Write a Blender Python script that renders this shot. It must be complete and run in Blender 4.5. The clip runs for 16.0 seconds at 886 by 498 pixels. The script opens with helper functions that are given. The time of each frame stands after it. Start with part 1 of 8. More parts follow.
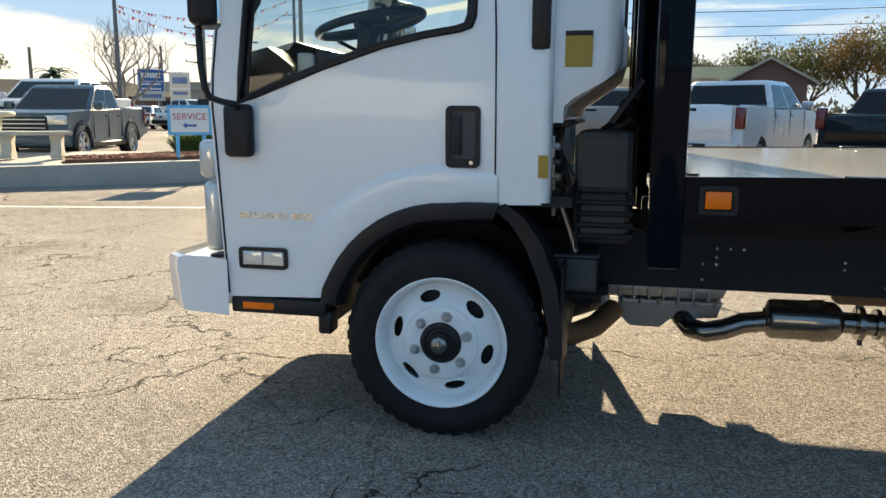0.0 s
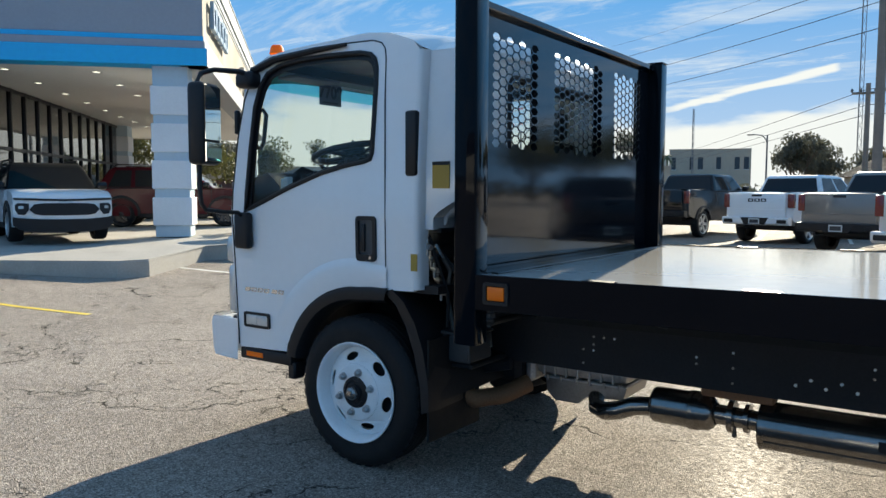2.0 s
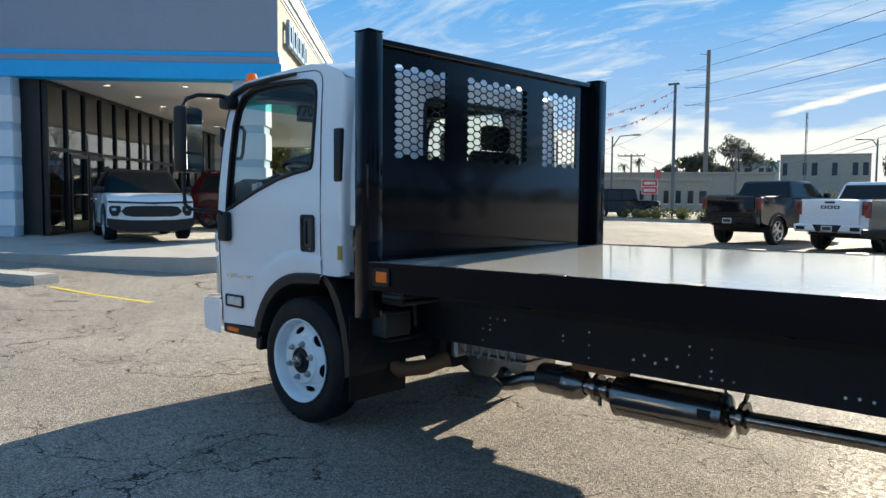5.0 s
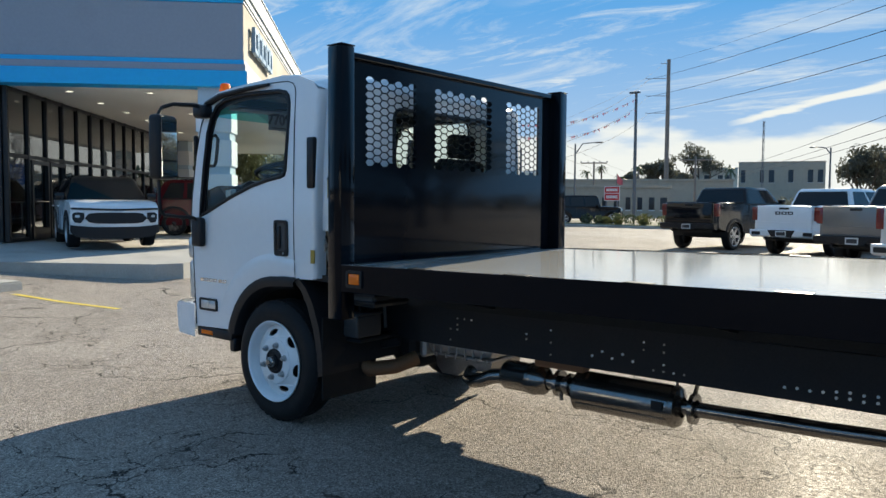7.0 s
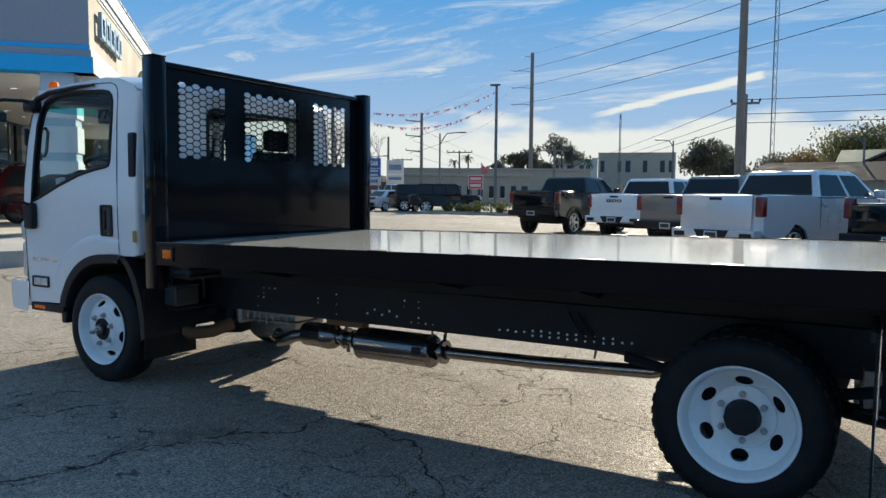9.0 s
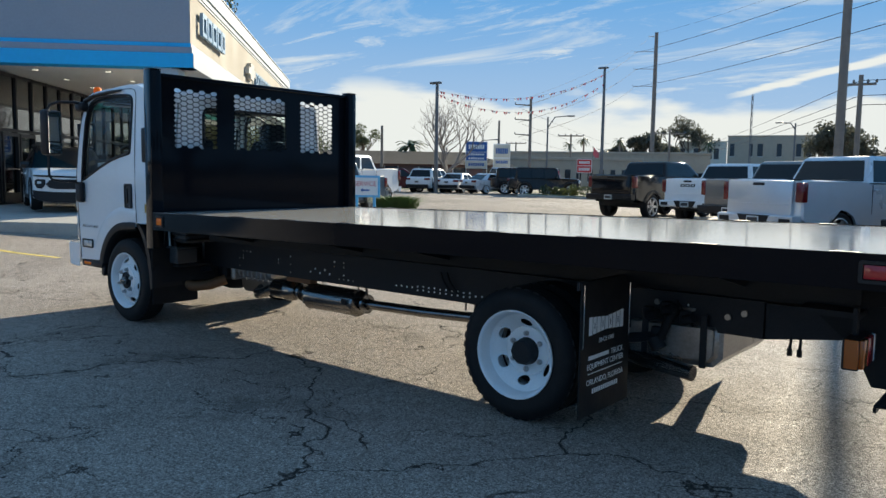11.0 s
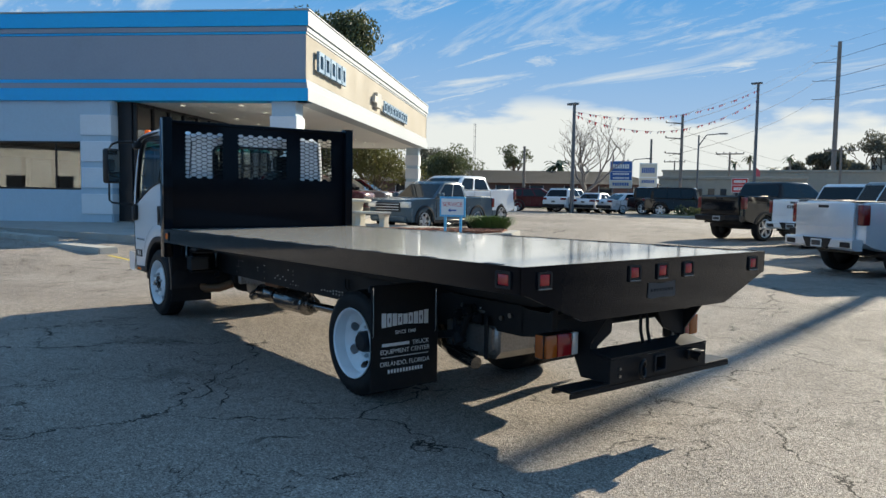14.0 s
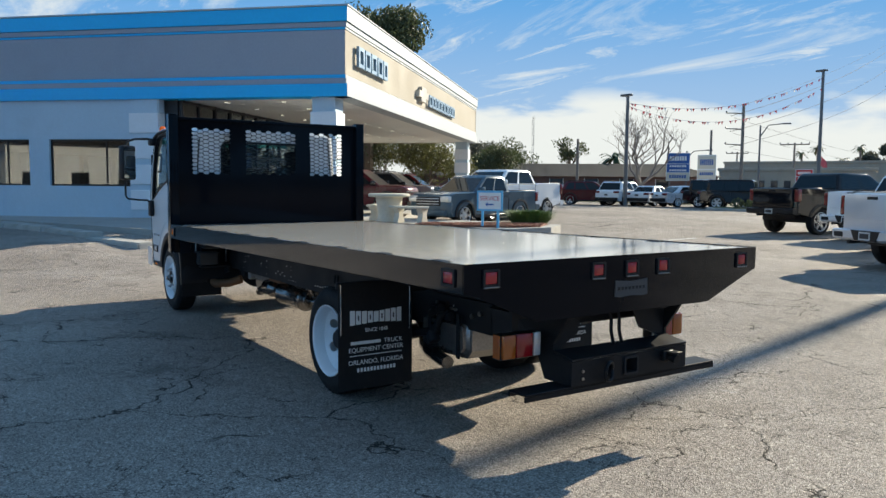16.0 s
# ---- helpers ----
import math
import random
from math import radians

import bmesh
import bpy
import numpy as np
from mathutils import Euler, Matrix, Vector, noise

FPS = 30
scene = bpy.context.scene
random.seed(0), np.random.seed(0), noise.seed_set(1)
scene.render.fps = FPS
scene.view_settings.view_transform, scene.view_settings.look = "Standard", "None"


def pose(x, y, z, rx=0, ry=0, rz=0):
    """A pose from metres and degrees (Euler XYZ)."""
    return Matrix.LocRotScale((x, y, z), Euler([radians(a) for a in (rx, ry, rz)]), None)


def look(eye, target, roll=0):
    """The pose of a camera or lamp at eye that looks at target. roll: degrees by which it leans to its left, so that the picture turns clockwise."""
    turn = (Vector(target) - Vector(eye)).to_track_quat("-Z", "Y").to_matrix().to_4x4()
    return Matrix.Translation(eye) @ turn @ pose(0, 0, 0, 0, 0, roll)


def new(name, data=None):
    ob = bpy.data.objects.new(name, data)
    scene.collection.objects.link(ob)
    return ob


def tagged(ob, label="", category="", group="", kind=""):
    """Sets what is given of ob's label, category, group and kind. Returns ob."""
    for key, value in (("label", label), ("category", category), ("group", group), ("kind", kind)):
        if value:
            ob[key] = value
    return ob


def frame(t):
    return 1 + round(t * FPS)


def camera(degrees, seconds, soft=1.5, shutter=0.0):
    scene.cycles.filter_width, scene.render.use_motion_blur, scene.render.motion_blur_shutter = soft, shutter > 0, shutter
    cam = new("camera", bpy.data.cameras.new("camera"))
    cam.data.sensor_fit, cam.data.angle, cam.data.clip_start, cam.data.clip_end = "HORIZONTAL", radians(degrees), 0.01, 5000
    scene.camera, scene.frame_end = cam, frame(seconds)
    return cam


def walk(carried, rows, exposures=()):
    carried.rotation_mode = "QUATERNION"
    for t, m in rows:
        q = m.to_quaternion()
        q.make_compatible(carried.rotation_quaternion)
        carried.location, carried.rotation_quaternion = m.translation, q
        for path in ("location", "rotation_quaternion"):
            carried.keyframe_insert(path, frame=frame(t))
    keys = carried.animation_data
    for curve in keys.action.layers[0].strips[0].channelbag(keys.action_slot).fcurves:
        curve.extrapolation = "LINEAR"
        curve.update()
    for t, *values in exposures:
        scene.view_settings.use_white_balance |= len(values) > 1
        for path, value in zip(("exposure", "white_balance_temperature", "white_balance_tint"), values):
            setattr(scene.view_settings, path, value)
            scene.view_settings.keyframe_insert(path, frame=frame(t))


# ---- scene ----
cam = camera(60.1, 16.0)
PATH = [
    (0, (0.638, -2.674, 1.316), (0.219, -0.75, 0.965), 0.3),
    (0.5, (1.12, -2.841, 1.37), (0.504, -0.961, 1.076), 0.2),
    (1, (1.63, -2.911, 1.382), (0.81, -1.102, 1.147), 0.3),
    (1.5, (2.175, -2.858, 1.414), (1.173, -1.135, 1.243), 0.5),
    (2, (2.657, -2.802, 1.468), (1.521, -1.163, 1.319), 0.2),
    (2.5, (3.137, -2.685, 1.471), (1.906, -1.114, 1.341), 0.2),
    (3, (3.49, -2.72, 1.485), (2.2, -1.198, 1.353), 0.2),
    (3.5, (3.777, -2.713, 1.481), (2.455, -1.219, 1.343), 0.3),
    (4, (3.886, -2.733, 1.458), (2.547, -1.254, 1.319), 0.5),
    (6.3, (3.959, -2.807, 1.457), (2.623, -1.324, 1.33), 0.3),
    (6.5, (3.969, -2.822, 1.455), (2.647, -1.326, 1.333), 0.3),
    (7, (4.066, -2.946, 1.453), (2.793, -1.408, 1.336), 0.4),
    (7.5, (4.239, -3.108, 1.457), (3.044, -1.508, 1.34), 0.5),
    (8, (4.498, -3.262, 1.46), (3.397, -1.596, 1.337), 0.5),
    (8.5, (4.722, -3.39, 1.46), (3.705, -1.673, 1.322), 0.6),
    (8.7, (4.859, -3.415, 1.449), (3.864, -1.686, 1.306), 0.6),
    (10.8, (6.813, -3.535, 1.469), (5.59, -1.964, 1.276), 0.5),
    (11, (7.046, -3.549, 1.471), (5.787, -2.008, 1.279), 0.9),
    (11.5, (7.647, -3.531, 1.483), (6.308, -2.057, 1.303), 0.9),
    (12, (8.21, -3.524, 1.472), (6.809, -2.106, 1.31), 0.9),
    (12.5, (8.764, -3.42, 1.498), (7.313, -2.052, 1.349), 0.8),
    (13, (9.155, -3.317, 1.472), (7.662, -1.993, 1.327), 0.7),
    (13.5, (9.419, -3.091, 1.497), (7.889, -1.811, 1.349), 0.7),
    (14, (9.487, -2.82, 1.572), (7.92, -1.586, 1.422), 0.9),
    (14.5, (9.486, -2.561, 1.606), (7.887, -1.37, 1.454), 1.0),
    (15, (9.536, -2.351, 1.608), (7.91, -1.197, 1.455), 1.0),
    (15.5, (9.592, -2.263, 1.583), (7.947, -1.137, 1.425), 0.7),
    (16, (9.721, -2.23, 1.58), (8.065, -1.122, 1.413), 0.5),
]
walk(cam, [(t, look(eye, target, roll)) for t, eye, target, roll in PATH],
     exposures=[(0, 1.38, 8700, 4), (0.5, 1.12, 7000, 2), (1.5, 1.00, 7050, 2), (3.0, 1.12, 7100, 2), (4.2, 1.12, 7100, 2), (6.3, 1.04, 7100, 2), (7.0, 0.97, 7050, 2), (8.5, 0.84, 7000, 2), (11.0, 0.88, 7000, 2), (13.0, 0.84, 6950, 2), (16.0, 0.92, 6950, 2)])

# ---- light ----
SUN_AZ, SUN_EL = 0.216, radians(23.5)   # the sun stands ahead and a little to the front of the truck
sun_dir = Vector((-math.sin(SUN_AZ) * math.cos(SUN_EL), math.cos(SUN_AZ) * math.cos(SUN_EL), math.sin(SUN_EL)))
sun = new("sun", bpy.data.lights.new("sun", "SUN"))
sun.data.energy, sun.data.angle, sun.data.color = 5.0, radians(0.6), (1.0, 0.90, 0.79)
sun.matrix_world = look(sun_dir * 50, (0, 0, 0))

world = bpy.data.worlds.new("world")
scene.world = world
world.use_nodes = True
wn, wl = world.node_tree.nodes, world.node_tree.links
wn.clear()
sky = wn.new("ShaderNodeTexSky")
sky.sky_type, sky.sun_disc = "NISHITA", False
sky.sun_elevation, sky.sun_rotation = SUN_EL, -SUN_AZ
sky.air_density, sky.dust_density, sky.ozone_density = 1.0, 0.6, 2.0
wtc = wn.new("ShaderNodeTexCoord")
# flatten the direction so that the clouds thin out into long wisps toward the horizon
sep = wn.new("ShaderNodeSeparateXYZ")
wl.new(wtc.outputs["Generated"], sep.inputs[0])
zup = wn.new("ShaderNodeMath"); zup.operation = "MAXIMUM"; zup.inputs[1].default_value = 0.0
wl.new(sep.outputs["Z"], zup.inputs[0])
zadd = wn.new("ShaderNodeMath"); zadd.operation = "ADD"; zadd.inputs[1].default_value = 0.10
wl.new(zup.outputs[0], zadd.inputs[0])
plane = wn.new("ShaderNodeCombineXYZ")
for axis in "XY":
    d = wn.new("ShaderNodeMath"); d.operation = "DIVIDE"
    wl.new(sep.outputs[axis], d.inputs[0]); wl.new(zadd.outputs[0], d.inputs[1])
    wl.new(d.outputs[0], plane.inputs[axis])
wmap = wn.new("ShaderNodeMapping")
wmap.inputs["Rotation"].default_value = (0, 0, radians(35))
wmap.inputs["Scale"].default_value = (0.55, 1.5, 1.0)
wmap.inputs["Location"].default_value = (3.1, 0.4, 0.0)
wl.new(plane.outputs[0], wmap.inputs[0])
wnoise = wn.new("ShaderNodeTexNoise")
wnoise.inputs["Scale"].default_value, wnoise.inputs["Detail"].default_value = 1.15, 9.0
wnoise.inputs["Roughness"].default_value, wnoise.inputs["Distortion"].default_value = 0.66, 0.7
wl.new(wmap.outputs[0], wnoise.inputs["Vector"])
wramp = wn.new("ShaderNodeValToRGB")
wramp.color_ramp.elements[0].position, wramp.color_ramp.elements[1].position = 0.49, 0.78
wl.new(wnoise.outputs["Fac"], wramp.inputs[0])
# how far a direction lies toward the sun's side of the sky
toward = wn.new("ShaderNodeVectorMath"); toward.operation = "DOT_PRODUCT"
toward.inputs[1].default_value = (-math.sin(SUN_AZ + 0.6), math.cos(SUN_AZ + 0.6), 0.0)
wl.new(wtc.outputs["Generated"], toward.inputs[0])


def sky_range(source, lo, hi, a, c):
    r = wn.new("ShaderNodeMapRange")
    r.inputs["From Min"].default_value, r.inputs["From Max"].default_value = lo, hi
    r.inputs["To Min"].default_value, r.inputs["To Max"].default_value = a, c
    r.interpolation_type = "SMOOTHSTEP"
    wl.new(source, r.inputs["Value"])
    return r.outputs[0]


def sky_math(op, one, two):
    q = wn.new("ShaderNodeMath"); q.operation = op
    for slot, v in enumerate((one, two)):
        if isinstance(v, (int, float)):
            q.inputs[slot].default_value = v
        else:
            wl.new(v, q.inputs[slot])
    return q.outputs[0]


sunward = sky_range(toward.outputs["Value"], 0.15, 0.85, 0.0, 1.0)
# a second, finer layer of torn streaks
smap = wn.new("ShaderNodeMapping")
smap.inputs["Rotation"].default_value = (0, 0, radians(62))
smap.inputs["Scale"].default_value = (0.8, 2.6, 1.0)
wl.new(plane.outputs[0], smap.inputs[0])
snoise = wn.new("ShaderNodeTexNoise")
snoise.inputs["Scale"].default_value, snoise.inputs["Detail"].default_value = 1.9, 10.0
snoise.inputs["Roughness"].default_value, snoise.inputs["Distortion"].default_value = 0.70, 1.1
wl.new(smap.outputs[0], snoise.inputs["Vector"])
soft = wn.new("ShaderNodeTexNoise")
soft.inputs["Scale"].default_value, soft.inputs["Detail"].default_value = 0.7, 3.0
wl.new(plane.outputs[0], soft.inputs["Vector"])
streaks = sky_math("MULTIPLY", sky_range(snoise.outputs["Fac"], 0.47, 0.76, 0.0, 0.75), sky_range(soft.outputs["Fac"], 0.36, 0.58, 0.10, 1.0))
# a pale veil near the horizon
veil = wn.new("ShaderNodeMapRange")
veil.inputs["From Min"].default_value, veil.inputs["From Max"].default_value = 0.0, 0.24
veil.inputs["To Min"].default_value, veil.inputs["To Max"].default_value = 0.46, 0.0
wl.new(zup.outputs[0], veil.inputs["Value"])
# a cream bank of cloud low on the sun's side, with a ragged upper edge
bnoise = wn.new("ShaderNodeTexNoise")
bnoise.inputs["Scale"].default_value, bnoise.inputs["Detail"].default_value = 5.0, 6.0
bmap = wn.new("ShaderNodeMapping")
bmap.inputs["Scale"].default_value = (1.0, 1.0, 4.0)
wl.new(wtc.outputs["Generated"], bmap.inputs[0]); wl.new(bmap.outputs[0], bnoise.inputs["Vector"])
edge = sky_math("SUBTRACT", sky_math("ADD", sky_range(bnoise.outputs["Fac"], 0.3, 0.7, 0.085, 0.130), 0.0), sep.outputs["Z"])
bank = sky_math("MULTIPLY", sky_range(edge, -0.008, 0.028, 0.0, 0.85), sunward)
# one straight vapour trail
trail_a, trail_b = Vector((-0.3254, 0.9403, 0.0997)), Vector((-0.1295, 0.981, 0.1442))
trail_n = trail_a.cross(trail_b).normalized()
off = wn.new("ShaderNodeVectorMath"); off.operation = "DOT_PRODUCT"
off.inputs[1].default_value = trail_n
wl.new(wtc.outputs["Generated"], off.inputs[0])
along = wn.new("ShaderNodeVectorMath"); along.operation = "DOT_PRODUCT"
along.inputs[1].default_value = (trail_b - trail_a).normalized()
wl.new(wtc.outputs["Generated"], along.inputs[0])
reach = [(trail_b - trail_a).normalized().dot(q) for q in (trail_a, trail_b)]
across = sky_math("ADD", sky_math("ABSOLUTE", off.outputs["Value"], 0.0), sky_range(wnoise.outputs["Fac"], 0.3, 0.7, 0.003, -0.003))
trail = sky_math("MULTIPLY", sky_range(across, 0.001, 0.0065, 0.85, 0.0), sky_math("MULTIPLY", sky_range(along.outputs["Value"], reach[0] - 0.03, reach[0] + 0.03, 0.0, 1.0), sky_range(along.outputs["Value"], reach[1] - 0.01, reach[1] + 0.004, 1.0, 0.0)))
bank = sky_math("MAXIMUM", bank, trail)
veil_sun = sky_math("MULTIPLY", veil.outputs[0], sky_math("ADD", sky_math("MULTIPLY", sunward, 0.8), 0.2))
cover = wn.new("ShaderNodeMath"); cover.operation = "MAXIMUM"
wl.new(sky_math("MAXIMUM", sky_math("MULTIPLY", sky_math("MAXIMUM", wramp.outputs[0], streaks), sky_math("ADD", sky_math("MULTIPLY", sunward, 0.5), 0.5)), bank), cover.inputs[0]); wl.new(veil_sun, cover.inputs[1])
cscale = wn.new("ShaderNodeMath"); cscale.operation = "MULTIPLY"; cscale.inputs[1].default_value = 0.86
wl.new(cover.outputs[0], cscale.inputs[0])
skytint = wn.new("ShaderNodeMixRGB"); skytint.blend_type = "MULTIPLY"; skytint.inputs[0].default_value = 1.0
skytint.inputs[2].default_value = (1.2, 1.66, 2.02, 1)
wl.new(sky.outputs[0], skytint.inputs[1])
skycap = wn.new("ShaderNodeMixRGB"); skycap.blend_type = "DARKEN"; skycap.inputs[0].default_value = 1.0
skycap.inputs[2].default_value = (0.82, 2.62, 5.75, 1)
wl.new(skytint.outputs[0], skycap.inputs[1])
cmix = wn.new("ShaderNodeMixRGB")
cmix.inputs[2].default_value = (7.7, 7.25, 6.6, 1)
wl.new(cscale.outputs[0], cmix.inputs[0]); wl.new(skycap.outputs[0], cmix.inputs[1])
wbg = wn.new("ShaderNodeBackground")
wbg.inputs["Strength"].default_value = 0.078
wl.new(cmix.outputs[0], wbg.inputs[0])
wout = wn.new("ShaderNodeOutputWorld")
wl.new(wbg.outputs[0], wout.inputs[0])
scene.view_settings.exposure = 0.0

# ---- materials ----
def material(name, color, rough=0.5, metal=0.0, vary=0.15, scale=8.0, bump=0.0, bump_scale=60.0, coat=0.0, spec=0.5, stain=0.0, stain_scale=1.2, stain_color=(0.05, 0.045, 0.04), per_object=0.0):
    """A surface with grain at a fine and a coarse scale, optional stains and relief."""
    m = bpy.data.materials.new(name)
    m.use_nodes = True
    n, l = m.node_tree.nodes, m.node_tree.links
    b = n["Principled BSDF"]
    b.inputs["Roughness"].default_value, b.inputs["Metallic"].default_value = rough, metal
    b.inputs["Coat Weight"].default_value, b.inputs["Specular IOR Level"].default_value = coat, spec
    b.inputs["Coat Roughness"].default_value = 0.09 if name == "deck_paint" else 0.04
    tc = n.new("ShaderNodeTexCoord")
    fine = n.new("ShaderNodeTexNoise")
    fine.inputs["Scale"].default_value, fine.inputs["Detail"].default_value = scale * 9, 4.0
    coarse = n.new("ShaderNodeTexNoise")
    coarse.inputs["Scale"].default_value, coarse.inputs["Detail"].default_value = scale * 0.35, 5.0
    l.new(tc.outputs["Object"], fine.inputs["Vector"]); l.new(tc.outputs["Object"], coarse.inputs["Vector"])
    add = n.new("ShaderNodeMath"); add.operation = "ADD"
    l.new(fine.outputs["Fac"], add.inputs[0]); l.new(coarse.outputs["Fac"], add.inputs[1])
    rng = n.new("ShaderNodeMapRange")
    rng.inputs["From Min"].default_value, rng.inputs["From Max"].default_value = 0.6, 1.4
    rng.inputs["To Min"].default_value, rng.inputs["To Max"].default_value = 1 - vary, 1 + vary
    l.new(add.outputs[0], rng.inputs["Value"])
    mul = n.new("ShaderNodeMixRGB"); mul.blend_type = "MULTIPLY"; mul.inputs[0].default_value = 1.0
    mul.inputs[1].default_value = (*color, 1)
    l.new(rng.outputs[0], mul.inputs[2])
    last = mul.outputs[0]
    if per_object:
        info = n.new("ShaderNodeObjectInfo")
        r2 = n.new("ShaderNodeMapRange")
        r2.inputs["To Min"].default_value, r2.inputs["To Max"].default_value = 1 - per_object, 1 + per_object
        l.new(info.outputs["Random"], r2.inputs["Value"])
        mm = n.new("ShaderNodeMixRGB"); mm.blend_type = "MULTIPLY"; mm.inputs[0].default_value = 1.0
        l.new(last, mm.inputs[1]); l.new(r2.outputs[0], mm.inputs[2])
        last = mm.outputs[0]
    if stain:
        sn = n.new("ShaderNodeTexNoise")
        sn.inputs["Scale"].default_value, sn.inputs["Detail"].default_value, sn.inputs["Roughness"].default_value = stain_scale, 6.0, 0.65
        l.new(tc.outputs["Object"], sn.inputs["Vector"])
        sr = n.new("ShaderNodeMapRange")
        sr.inputs["From Min"].default_value, sr.inputs["From Max"].default_value = 0.5, 0.72
        sr.inputs["To Max"].default_value = stain
        l.new(sn.outputs["Fac"], sr.inputs["Value"])
        sm = n.new("ShaderNodeMixRGB")
        sm.inputs[2].default_value = (*stain_color, 1)
        l.new(sr.outputs[0], sm.inputs[0]); l.new(last, sm.inputs[1])
        last = sm.outputs[0]
    l.new(last, b.inputs["Base Color"])
    rr = n.new("ShaderNodeMapRange")
    rr.inputs["From Min"].default_value, rr.inputs["From Max"].default_value = 0.3, 0.7
    rr.inputs["To Min"].default_value, rr.inputs["To Max"].default_value = max(0.02, rough * 0.8), min(1, rough * 1.2)
    l.new(coarse.outputs["Fac"], rr.inputs["Value"]); l.new(rr.outputs[0], b.inputs["Roughness"])
    if bump:
        bn = n.new("ShaderNodeTexNoise")
        bn.inputs["Scale"].default_value, bn.inputs["Detail"].default_value = bump_scale, 5.0
        l.new(tc.outputs["Object"], bn.inputs["Vector"])
        bp = n.new("ShaderNodeBump")
        bp.inputs["Strength"].default_value, bp.inputs["Distance"].default_value = bump, 0.01
        l.new(bn.outputs["Fac"], bp.inputs["Height"]); l.new(bp.outputs[0], b.inputs["Normal"])
    return m


def glass_material(name, tint, gloss=0.03, ior=1.5, steep=5.0):
    m = bpy.data.materials.new(name)
    m.use_nodes = True
    n, l = m.node_tree.nodes, m.node_tree.links
    n.clear()
    tr, gl = n.new("ShaderNodeBsdfTransparent"), n.new("ShaderNodeBsdfGlossy")
    tr.inputs[0].default_value = (*tint, 1)
    gl.inputs["Roughness"].default_value = gloss
    lw = n.new("ShaderNodeLayerWeight"); lw.inputs[0].default_value = 0.5
    pw = n.new("ShaderNodeMath"); pw.operation = "POWER"; pw.inputs[1].default_value = steep
    l.new(lw.outputs["Facing"], pw.inputs[0])
    fr = n.new("ShaderNodeMapRange")
    fr.inputs["To Min"].default_value, fr.inputs["To Max"].default_value = ((ior - 1) / (ior + 1)) ** 2, 0.85
    l.new(pw.outputs[0], fr.inputs["Value"])
    mix, out = n.new("ShaderNodeMixShader"), n.new("ShaderNodeOutputMaterial")
    l.new(fr.outputs[0], mix.inputs[0]); l.new(tr.outputs[0], mix.inputs[1]); l.new(gl.outputs[0], mix.inputs[2])
    l.new(mix.outputs[0], out.inputs[0])
    return m


